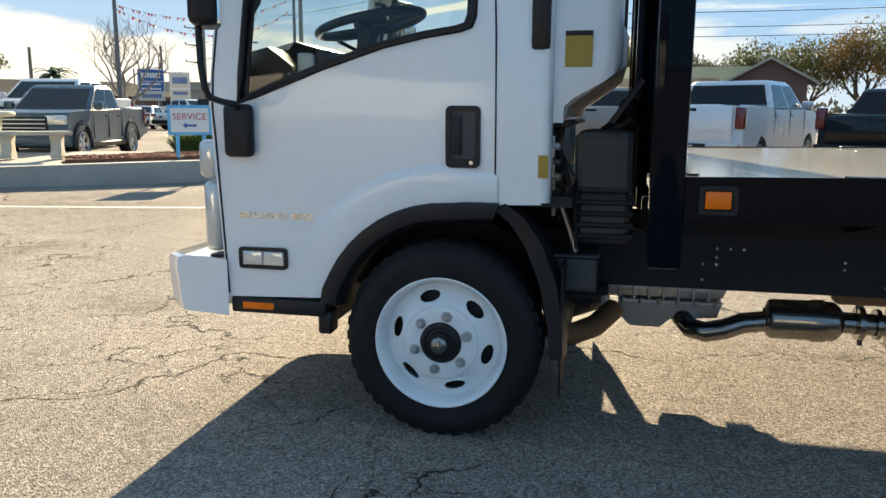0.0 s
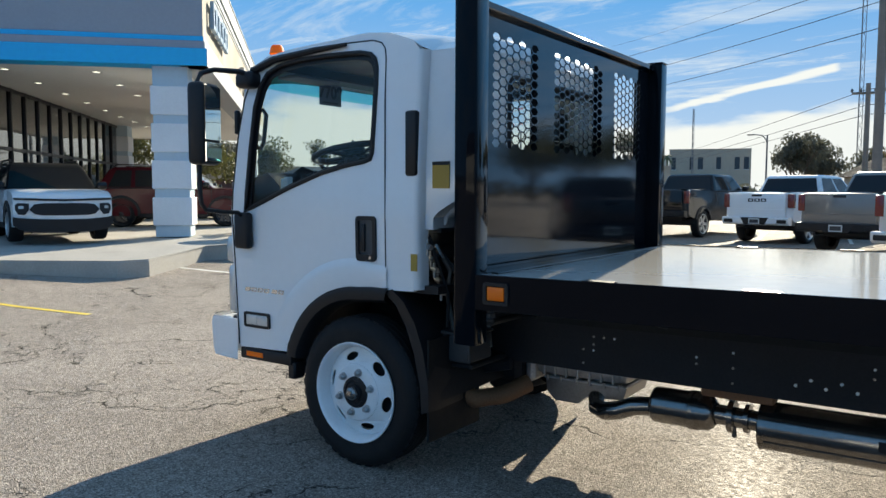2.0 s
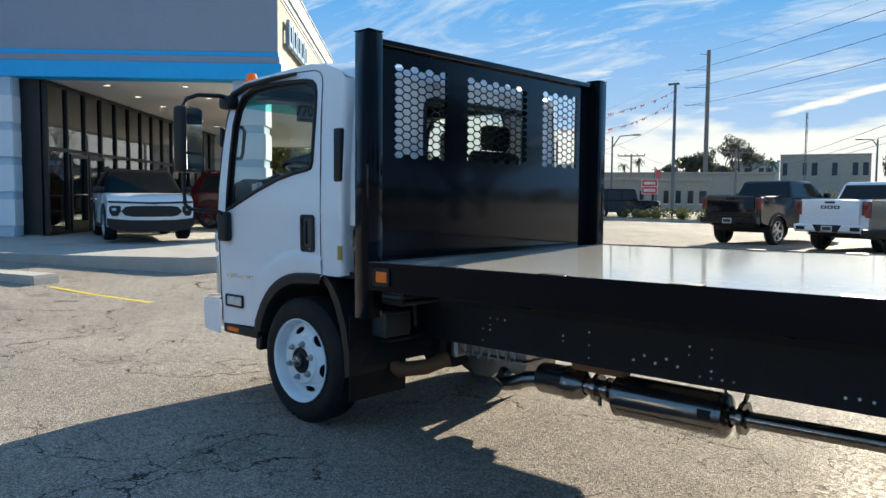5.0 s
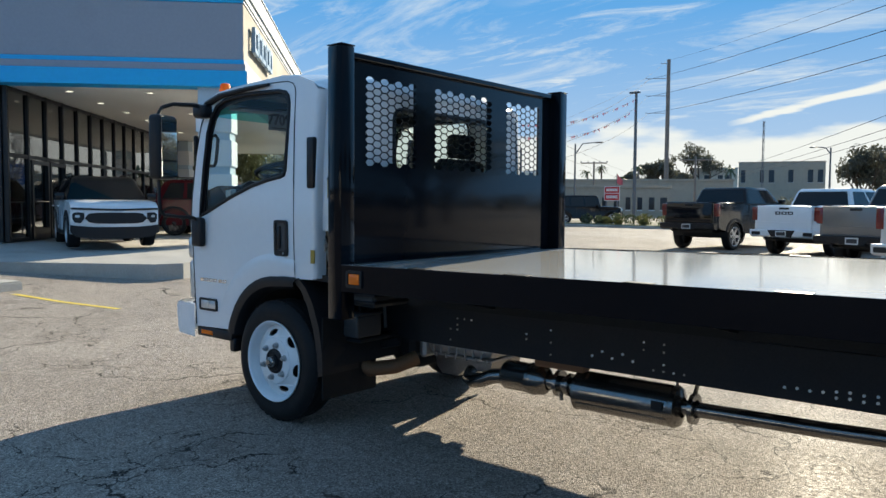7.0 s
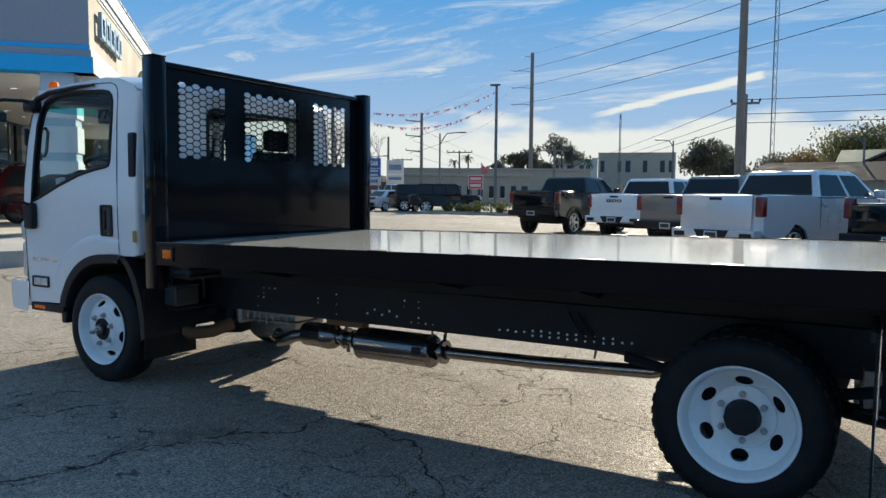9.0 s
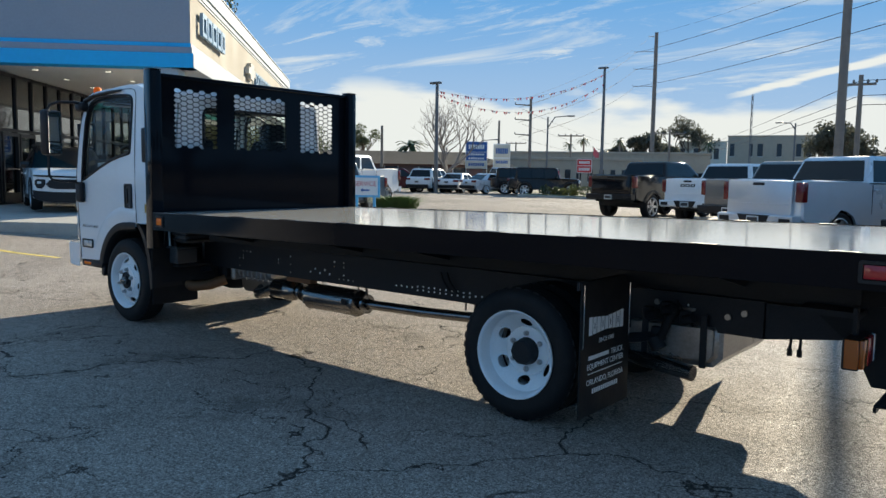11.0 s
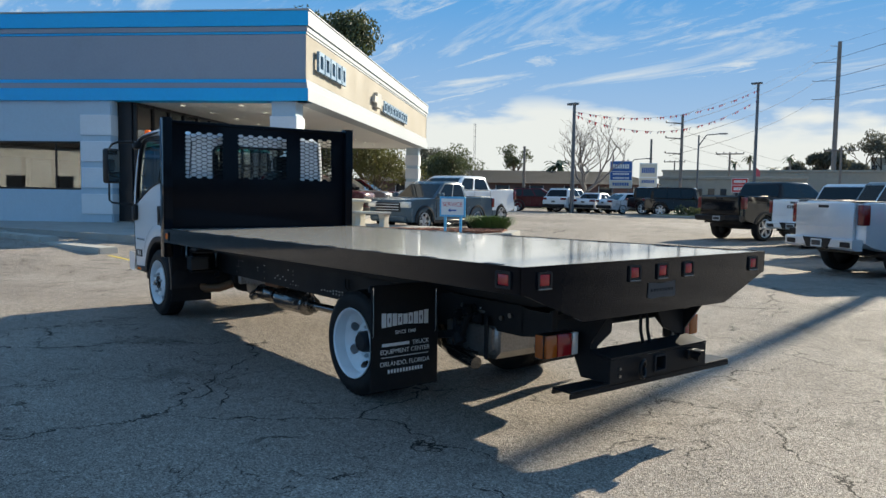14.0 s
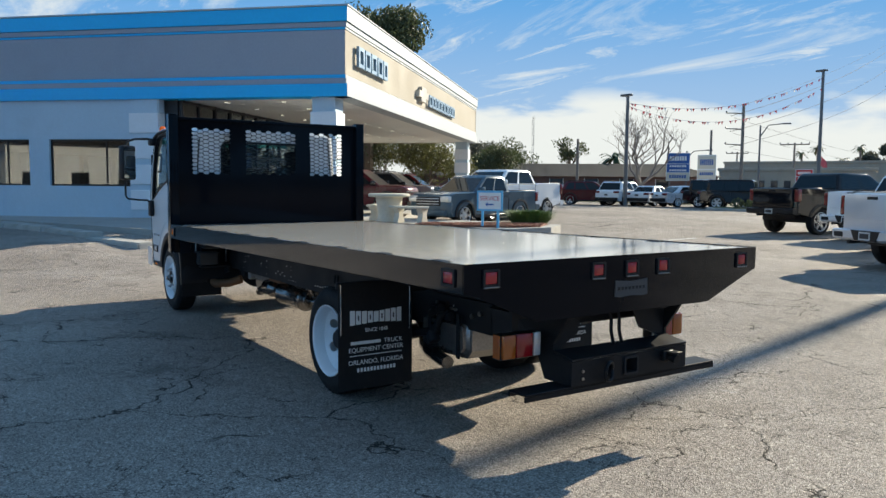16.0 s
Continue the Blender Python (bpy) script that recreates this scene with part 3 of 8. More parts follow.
def slab(name, outline, z_top, z_bot, mat, label, category, bevel=0.02, kind="structure"):
    b = B()
    top = [b.verts.new((*at_showroom(x, y).xy, z_top(x, y) if callable(z_top) else z_top)) for x, y in outline]
    low = [b.verts.new((v.co.x, v.co.y, z_bot)) for v in top]
    b.faces.new(top)
    k = len(top)
    for i in range(k):
        b.faces.new((top[i], low[i], low[(i + 1) % k], top[(i + 1) % k]))
    edges = [e for e in b.edges if e.verts[0] in top and e.verts[1] in top]
    bmesh.ops.bevel(b, geom=edges, offset=bevel, segments=2, affect="EDGES")
    bmesh.ops.triangulate(b, faces=b.faces)
    return tagged(link_mesh(name, b, mat, False), label, category, kind=kind)


def pad_z(x, y):
    return 0.33 + 0.11 * smoothstep((y + 5.0) / 5.0)


slab("pavement", [(-40, -2.0), (-11, -2.0), (-3.6, -4.45), (-0.8, -5.0), (-0.35, -4.75), (0.25, -2.4), (0.7, -2.1), (5.4, -1.95), (6.4, -1.2), (6.6, 0.2), (5.8, 0.6),
                  (1.6, 2.6), (0.4, 3.2), (0.2, 27), (-40, 27)], pad_z, 0.0, M["concrete"], "pale concrete forecourt slab with a rounded kerb edge", "pavement")
slab("mulch_bed", [(2.5, -1.7), (5.2, -1.6), (6.1, -1.0), (6.25, 0.1), (5.6, 0.35), (3.6, -0.3)], 0.47, 0.30, M["mulch"], "bed of loose red-brown wood mulch", "mulch bed", 0.03)
# kerbed divider in the lot
bm = B()
a, b_ = Vector((-8.75, 1.92)), Vector((-24.0, -2.4))
way = (b_ - a).normalized(); nrm = Vector((-way.y, way.x))
for i in range(6):
    p, q = a + (b_ - a) * (i / 6), a + (b_ - a) * ((i + 1) / 6) - way * 0.012
    zz = ground_z(p.x, p.y)
    vs = []
    for c, s in ((p, 1), (q, 1), (q, -1), (p, -1)):
        vs.append((c.x + nrm.x * 0.24 * s, c.y + nrm.y * 0.24 * s))
    prism(bm, vs, lambda u, v, w, zz=zz: Vector((u, v, zz - 0.03 + w)), 0.18 + 0.004 * (i % 2))
bmesh.ops.bevel(bm, geom=[e for e in bm.edges if e.calc_length() > 0.1], offset=0.03, segments=2, affect="EDGES")
tagged(link_mesh("kerb", bm, M["kerb_stone"], False), "low worn concrete kerb dividing the lot", "kerb", kind="structure")


def stripe(name, p, q, w, mat, label):
    p, q = Vector(p), Vector(q)
    d = (q - p).normalized(); s = Vector((-d.y, d.x)) * w / 2
    b = B()
    k = max(2, int((q - p).length / 1.0))
    rows = []
    for i in range(k + 1):
        c = p + (q - p) * i / k
        rows.append([(c.x + s.x, c.y + s.y, ground_z(c.x, c.y) + 0.005), (c.x - s.x, c.y - s.y, ground_z(c.x, c.y) + 0.005)])
    grid_sheet(b, rows)
    return tagged(link_mesh(name, b, mat, False), label, "road marking", kind="structure")


stripe("lane_line", (-12.5, 5.2), (-4.6, 6.95), 0.10, M["white_line"], "thin faded white painted line on asphalt")
stripe("bay_line", (-8.45, 1.85), (-5.9, 2.2), 0.09, M["yellow_line"], "short yellow painted bay line")
for k, (p, q) in enumerate((((-5.0, 12.0), (-5.6, 17.5)), ((-1.0, 27.5), (-0.2, 22.0)), ((-3.6, 27.0), (-2.9, 22.5)))):
    stripe("bay_line", p, q, 0.10, M["white_line"], "faded white painted bay line")

# ---- the showroom ----
showroom = thing("showroom_building", "low grey-blue dealership building with a deep blue-banded canopy fascia", "building", kind="")
showroom.matrix_world = BC


def bpart(name, fill, mat, label="", parent=None, smooth=False):
    b = B()
    fill(b)
    return part(name, b, mat, parent or showroom, label, smooth)


LEFT, BACK, DEEP = -40.0, 26.0, 26.0
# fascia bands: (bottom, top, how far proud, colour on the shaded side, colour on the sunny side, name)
# shade and sun are put into the two sides' colours of each band
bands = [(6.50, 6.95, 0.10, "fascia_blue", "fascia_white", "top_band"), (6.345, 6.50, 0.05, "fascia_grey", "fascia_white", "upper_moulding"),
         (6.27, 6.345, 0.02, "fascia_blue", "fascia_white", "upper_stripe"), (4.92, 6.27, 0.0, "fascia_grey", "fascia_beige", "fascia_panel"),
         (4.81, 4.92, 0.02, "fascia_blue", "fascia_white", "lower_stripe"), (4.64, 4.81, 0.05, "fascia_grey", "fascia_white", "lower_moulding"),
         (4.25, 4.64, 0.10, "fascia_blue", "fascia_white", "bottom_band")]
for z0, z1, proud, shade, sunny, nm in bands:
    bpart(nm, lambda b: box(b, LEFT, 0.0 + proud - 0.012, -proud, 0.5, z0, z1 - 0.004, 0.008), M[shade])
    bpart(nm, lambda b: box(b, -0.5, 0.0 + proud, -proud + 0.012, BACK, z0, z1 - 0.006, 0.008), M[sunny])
bpart("roof_cap", lambda b: box(b, LEFT, 0.13, -0.13, BACK + 0.05, 6.95, 7.0, 0.01), M["fascia_white"])
bpart("roof", lambda b: box(b, LEFT, -0.5, 0.5, BACK, 6.6, 6.7), M["concrete"])
bpart("back_fascia", lambda b: box(b, LEFT, 0.0, BACK - 0.3, BACK, 4.25, 6.9), M["fascia_beige"])
bpart("soffit", lambda b: box(b, LEFT, -0.02, 0.02, BACK, 4.27, 4.33), M["soffit"])
# the wall with windows on the shaded side
wins = [(-10.36, -7.38, 1.44, 2.98), (-14.1, -11.12, 1.44, 2.98), (-17.9, -14.9, 1.44, 2.98), (-21.7, -18.7, 1.44, 2.98)]
bpart("front_wall", lambda b: panel_with_holes(b, [(LEFT, 0.1), (-6.3, 0.1), (-6.3, 4.25), (LEFT, 4.25)], [[(x0, z0), (x1, z0), (x1, z1), (x0, z1)] for x0, x1, z0, z1 in wins], lambda u, v, w: Vector((u, 0.02 + w, v)), 0.2), M["wall_blue"])
bpart("return_wall", lambda b: box(b, -6.5, -6.3, 0.225, 0.50, 0.1, 4.25), M["wall_blue"])
bpart("end_post", lambda b: box(b, -6.29, -5.82, 0.34, 0.46, 0.1, 4.25, 0.006), M["mullion"])
for x0, x1, z0, z1 in wins:
    w = part("window", B(), M["mullion"], showroom)
    bm = B()
    for q in ((x0, x1, z0, z0 + 0.06), (x0, x1, z1 - 0.06, z1), (x0, x0 + 0.06, z0 + 0.06, z1 - 0.06), (x1 - 0.06, x1, z0 + 0.06, z1 - 0.06), (x0 + (x1 - x0) * 0.69, x0 + (x1 - x0) * 0.69 + 0.05, z0 + 0.06, z1 - 0.06)):
        box(bm, q[0], q[1], 0.10, 0.16, q[2], q[3], 0.006)
    part("window_frame", bm, M["mullion"], w, smooth=False)
    bpart("pane", lambda b: box(b, x0 + 0.06, x1 - 0.06, 0.126, 0.132, z0 + 0.06, z1 - 0.06), M["shop_glass"], parent=w)


def blocky_column(x0, x1, y0, y1, z0=0.42, core="wall_blue"):
    c = bpart("column", lambda b: box(b, x0, x1, y0, y1, z0, 4.27, 0.01), M[core], "column with white blocks and blue-grey joints")
    z = z0 + 0.26
    while z < 3.5:
        bpart("block", lambda b: box(b, x0 - 0.045, x1 + 0.045, y0 - 0.045, y1 + 0.045, z, z + 0.64, 0.012), M["block_white"], parent=c)
        z += 0.83


blocky_column(-1.12, -0.36, 0.12, 0.88)
blocky_column(-7.28, -6.32, -0.03, 0.3)
blocky_column(-6.2, -5.3, 17.2, 18.1)
blocky_column(-1.12, -0.36, 25.0, 25.8)
# showroom glazing along the porch, tall panes between dark mullions
glaze = part("glazed_wall", B(), M["mullion"], showroom, "tall glass panes between dark bronze mullions")
gx, gy0, gy1 = -5.75, 0.45, 17.3
n_bays = 15
for i in range(n_bays + 1):
    y = gy0 + (gy1 - gy0) * i / n_bays
    bpart("mullion", lambda b: box(b, gx - 0.06, gx + 0.06, y - 0.045, y + 0.045, 0.44, 4.26, 0.006), M["mullion"], parent=glaze)
for z in (0.44, 2.55, 4.16):
    bpart("rail", lambda b: box(b, gx - 0.05, gx + 0.05, gy0 + 0.05, gy1 - 0.05, z, z + 0.09, 0.006), M["mullion"], parent=glaze)
for i in range(n_bays):
    y0 = gy0 + (gy1 - gy0) * i / n_bays + 0.045
    y1 = gy0 + (gy1 - gy0) * (i + 1) / n_bays - 0.045
    bpart("pane", lambda b: box(b, gx - 0.006, gx + 0.002, y0, y1, 0.53, 4.16), M["shop_glass"], parent=glaze)
for y in (gy0 + 1.2, gy0 + 2.35):
    bpart("door_leaf", lambda b: panel_with_holes(b, [(y, 0.46), (y + 1.08, 0.46), (y + 1.08, 2.52), (y, 2.52)], [[(y + 0.09, 0.75), (y + 0.99, 0.75), (y + 0.99, 2.42), (y + 0.09, 2.42)]], lambda u, v, w: Vector((gx + 0.055 + w, u, v)), 0.04), M["mullion"], parent=glaze)
    bpart("push_bar", lambda b: rod(b, (gx + 0.13, y + 0.15, 1.45), (gx + 0.13, y + 0.93, 1.45), 0.015, 8), M["chrome"], parent=glaze)
bpart("end_wall", lambda b: box(b, -30, -5.7, 17.35, 17.6, 0.1, 4.25), M["wall_blue"])
bpart("room_floor", lambda b: box(b, -30, -5.82, 0.23, 17.34, 0.36, 0.45), M["room_floor"])
bpart("room_wall", lambda b: panel_with_holes(b, [(0.23, 0.45), (17.34, 0.45), (17.34, 4.26), (0.23, 4.26)], [[(y0, 1.0), (y0 + 1.7, 1.0), (y0 + 1.7, 2.7), (y0, 2.7)] for y0 in (1.0, 3.0, 5.0, 7.0, 9.0, 11.0, 13.0, 15.0)], lambda u, v, w: Vector((-14.2 + w, u, v)), 0.2), M["room_wall"])
for (x, y) in ((-9.5, 5.0), (-10.5, 9.0), (-9.0, 13.0)):
    bpart("desk", lambda b: (box(b, x - 0.8, x + 0.8, y - 0.4, y + 0.4, 1.15, 1.2, 0.01), box(b, x - 0.75, x - 0.7, y - 0.35, y + 0.35, 0.45, 1.15), box(b, x + 0.7, x + 0.75, y - 0.35, y + 0.35, 0.45, 1.15)), M["room_wall"])
# handrail along the porch
def handrail(b):
    tube(b, [(-4.2, 1.6, 0.44), (-4.2, 1.6, 1.36), (-4.2, 1.72, 1.42), (-4.2, 6.2, 1.42), (-4.2, 6.32, 1.36), (-4.2, 6.32, 0.44)], 0.024, 8)
    rod(b, (-4.2, 1.6, 0.95), (-4.2, 6.32, 0.95), 0.018, 8)
    for y in (3.2, 4.8):
        rod(b, (-4.2, y, 0.44), (-4.2, y, 1.42), 0.022, 8)


bpart("handrail", handrail, M["steel_rail"], "galvanised handrail", smooth=True)
# recessed lights under the canopy
for x in (-4.6, -2.6):
    for i in range(11):
        y = 1.4 + i * 2.3
        dl = bpart("downlight", lambda b: lathe(b, [(0.125, 4.262), (0.125, 4.255), (0.095, 4.255), (0.085, 4.268)], Matrix.Translation((x, y, 0)), 16), M["fascia_white"])
        bpart("lens", lambda b: lathe(b, [(0.092, 4.2585), (0.0005, 4.2585)], Matrix.Translation((x, y, 0)), 16), M["lamp_glow"], parent=dl)
# raised sign shapes on the sunny fascia, plain blocks in place of lettering
def sign_block(y0, y1, z0, z1, slant=0.0, cut=None):
    hole = [cut] if cut else []
    def fill(b):
        outer = [(y0, z0), (y1, z0), (y1 + slant, z1), (y0 + slant, z1)]
        panel_with_holes(b, outer, hole, lambda u, v, w: Vector((0.06 + w, u, v)), 0.09)
    return bpart("sign_shape", fill, [M["letter_blue"]], "raised pale blue sign shape")
y = 0.95
for wdt in (0.60, 0.60, 0.62, 0.62, 0.52):
    sign_block(y, y + wdt, 5.28, 5.92, 0.0, [(y + 0.13, 5.40), (y + wdt - 0.13, 5.40), (y + wdt - 0.13, 5.80), (y + 0.13, 5.80)])
    y += wdt + 0.12
bpart("emblem", lambda b: prism(b, [(9.3, 5.32), (9.75, 5.32), (9.75, 5.16), (10.65, 5.16), (10.65, 5.32), (11.1, 5.32), (11.2, 5.6), (10.75, 5.6), (10.75, 5.78), (9.85, 5.78), (9.85, 5.6), (9.4, 5.6)], lambda u, v, w: Vector((0.015 + w, u, v)), 0.16), M["emblem"], "raised bronze cross-shaped emblem")
y = 11.5
for wdt in (0.62, 0.62, 0.55, 0.62, 0.62, 0.66, 0.55, 0.55, 0.55):
    sign_block(y, y + wdt, 5.1, 5.62, 0.0, [(y + 0.13, 5.20), (y + wdt - 0.13, 5.20), (y + wdt - 0.13, 5.52), (y + 0.13, 5.52)])
    y += wdt + 0.12

# ---- the flatbed truck ----
truck = thing("flatbed_truck", "white cab-over truck with a long empty black flatbed, parked on asphalt", "truck")
MID = 1.22                       # the truck's middle line


def tpart(name, fill, mat, label="", parent=None, smooth=True):
    b = B()
    fill(b)
    return part(name, b, mat if isinstance(mat, list) else M[mat], parent or truck, label, smooth)


def flip(y):
    return 2 * MID - y


def both(y0, y1):
    """A span on the driver's side and its mirror image."""
    return ((y0, y1), (flip(y1), flip(y0)))


def bed_z(x):
    """The deck's top rises slightly toward the rear."""
    return 1.108 + 0.0122 * (x - 0.8)


# wheels: origin at the hub, +z of the lathe points outward
def wheel(y_out, side, x, z, front, name="wheel"):
    """side: -1 on the driver's side, 1 on the far side."""
    w = tpart(name, lambda b: None, "rubber")
    m = Matrix.Translation((x, y_out, z)) @ Matrix.Rotation(radians(90 if side < 0 else -90), 4, "X")
    R = 0.402
    def tyre(b):
        lathe(b, [(0.262, -0.012), (0.268, -0.002), (0.285, 0.0), (0.320, 0.006), (0.350, 0.004), (0.376, -0.008), (0.390, -0.024), (R - 0.003, -0.034), (R, -0.05), (R, -0.185), (R - 0.004, -0.20), (0.376, -0.222), (0.30, -0.235), (0.262, -0.225)], m, 64)
        # tread grooves: ring-wise ribs
        for h in (-0.075, -0.115, -0.155):
            lathe(b, [(R - 0.001, h - 0.014), (R + 0.002, h - 0.012), (R + 0.002, h + 0.012), (R - 0.001, h + 0.014)], m, 64)
        for k in range(40):
            t = k * math.tau / 40
            mm = m @ Matrix.Rotation(t, 4, "Z")
            box(b, R - 0.012, R + 0.0015, -0.018, 0.018, -0.056, -0.030, 0, m=mm)
    tpart("tyre", tyre, "rubber", parent=w)
    rim_r = 0.262
    def rim(b):
        lathe(b, [(0.268, 0.002), (0.270, 0.008), (0.266, 0.012), (0.258, 0.008), (0.250, -0.004), (0.246, -0.03), (0.238, -0.05), (0.236, -0.11 if front else -0.16), (0.236, -0.2), (0.262, -0.225)], m, 64)
        # the dished disc with its hand holes
        holes = []
        ta, ra, rc = (0.045, 0.022, 0.190) if front else (0.042, 0.026, 0.180)
        for k in range(6):
            a0 = k * math.tau / 6 + (0.80 if front else 0.5)
            holes.append([(rc * math.cos(a0) + ta * math.cos(t) * -math.sin(a0) + ra * math.sin(t) * math.cos(a0), rc * math.sin(a0) + ta * math.cos(t) * math.cos(a0) + ra * math.sin(t) * math.sin(a0)) for t in [q * math.tau / 12 for q in range(12)]])
        outer = [(0.237 * math.cos(q * math.tau / 40), 0.237 * math.sin(q * math.tau / 40)) for q in range(40)]
        ring = [(0.152 * math.cos(q * math.tau / 40), 0.152 * math.sin(q * math.tau / 40)) for q in range(40)]
        def dish(r):
            if front:
                return -0.062 + 0.050 * smoothstep((0.237 - r) / 0.09)
            return -0.075 - 0.075 * smoothstep((0.237 - r) / 0.10)
        panel_with_holes(b, outer, holes + [ring], lambda u, v, w_: m @ Vector((u, v, dish(math.hypot(u, v)) - w_)), 0.008)
        d0 = dish(0.152)
        lathe(b, [(0.1515, d0), (0.148, d0 + 0.006), (0.144, d0 + 0.0075), (0.12, d0 + 0.008), (0.085, d0 + 0.008), (0.085, d0 - 0.01)], m, 40)
    tpart("rim", rim, "white_steel", "white painted steel rim", parent=w)
    d0 = -0.012 if front else -0.15
    def hub(b):
        if front:
            lathe(b, [(0.084, d0 + 0.0), (0.082, d0 + 0.012), (0.066, d0 + 0.016), (0.062, d0 + 0.01), (0.048, d0 + 0.012), (0.045, d0 + 0.026), (0.0005, d0 + 0.028)], m, 28)
        else:
            lathe(b, [(0.084, d0), (0.082, d0 + 0.05), (0.076, d0 + 0.075), (0.070, d0 + 0.078), (0.066, d0 + 0.086), (0.0005, d0 + 0.088)], m, 10)
    tpart("hub", hub, "chassis", parent=w)
    back = -0.085 if front else -0.20
    tpart("brake_drum", lambda b: lathe(b, [(0.0005, back + 0.004), (0.17, back), (0.215, back - 0.012), (0.222, back - 0.03), (0.222, -0.235)], m, 32), "chassis", parent=w)
    if front:
        tpart("hub_cap", lambda b: (lathe(b, [(0.034, d0 + 0.026), (0.034, d0 + 0.044), (0.030, d0 + 0.05), (0.018, d0 + 0.054), (0.018, d0 + 0.064), (0.0005, d0 + 0.066)], m, 20)), "steel", parent=w)
    for k in range(6):
        t = k * math.tau / 6 + (0.30 if front else 0.55)
        c = m @ Matrix.Translation((0.111 * math.cos(t), 0.111 * math.sin(t), d0 + 0.006))
        tpart("lug_nut", lambda b: (lathe(b, [(0.022, 0.0), (0.021, 0.005), (0.0165, 0.006)], c, 14), lathe(b, [(0.0165, 0.005), (0.0165, 0.024), (0.013, 0.028), (0.010, 0.028), (0.009, 0.034), (0.0005, 0.035)], c, 6)), "aluminium", parent=w, smooth=False)
    return w


wheel(0.215, -1, 0.0, 0.405, True)
wheel(flip(0.215), 1, 0.0, 0.405, True)
wheel(0.215, -1, 4.535, 0.408, False)
wheel(0.487, -1, 4.535, 0.408, False, "inner_wheel")
wheel(flip(0.215), 1, 4.535, 0.408, False)
wheel(flip(0.487), 1, 4.535, 0.408, False, "inner_wheel")

# -- cab shell --
LOWER = [(-0.925, 0.545), (-0.50, 0.56), (-0.485, 0.60)]
for k in range(1, 10):
    t = radians(162 - k * 8.2)
    LOWER.append((0.02 + 0.53 * math.cos(t), 0.43 + 0.53 * math.sin(t)))
LOWER += [(0.0, 0.962), (0.385, 0.972), (0.385, 1.335), (-0.962, 1.335), (-0.960, 1.17)]
UPPER = [(-0.962, 1.335), (0.385, 1.335), (0.392, 2.165), (0.345, 2.215), (0.20, 2.266), (0.04, 2.284), (-0.25, 2.268), (-0.50, 2.255), (-0.69, 2.234), (-0.785, 2.19), (-0.84, 2.10), (-0.90, 1.82), (-0.948, 1.50)]
WINDOW = [(-0.835, 1.352), (-0.76, 1.380), (-0.48, 1.486), (-0.23, 1.566), (-0.06, 1.603), (0.07, 1.622), (0.108, 1.634), (0.12, 1.667), (0.13, 2.01), (0.126, 2.10), (0.112, 2.143), (0.08, 2.170), (0.01, 2.185), (-0.20, 2.191), (-0.42, 2.188), (-0.58, 2.172), (-0.68, 2.135), (-0.735, 2.06), (-0.77, 1.95), (-0.797, 1.70), (-0.825, 1.45)]


def side_y(z, side, inset=0.0):
    y = 0.215 + 0.05 * max(0.0, (z - 1.336) / 0.87) ** 1.9 + 0.012 * max(0.0, (1.336 - z) / 0.8) + inset
    return y if side < 0 else flip(y)


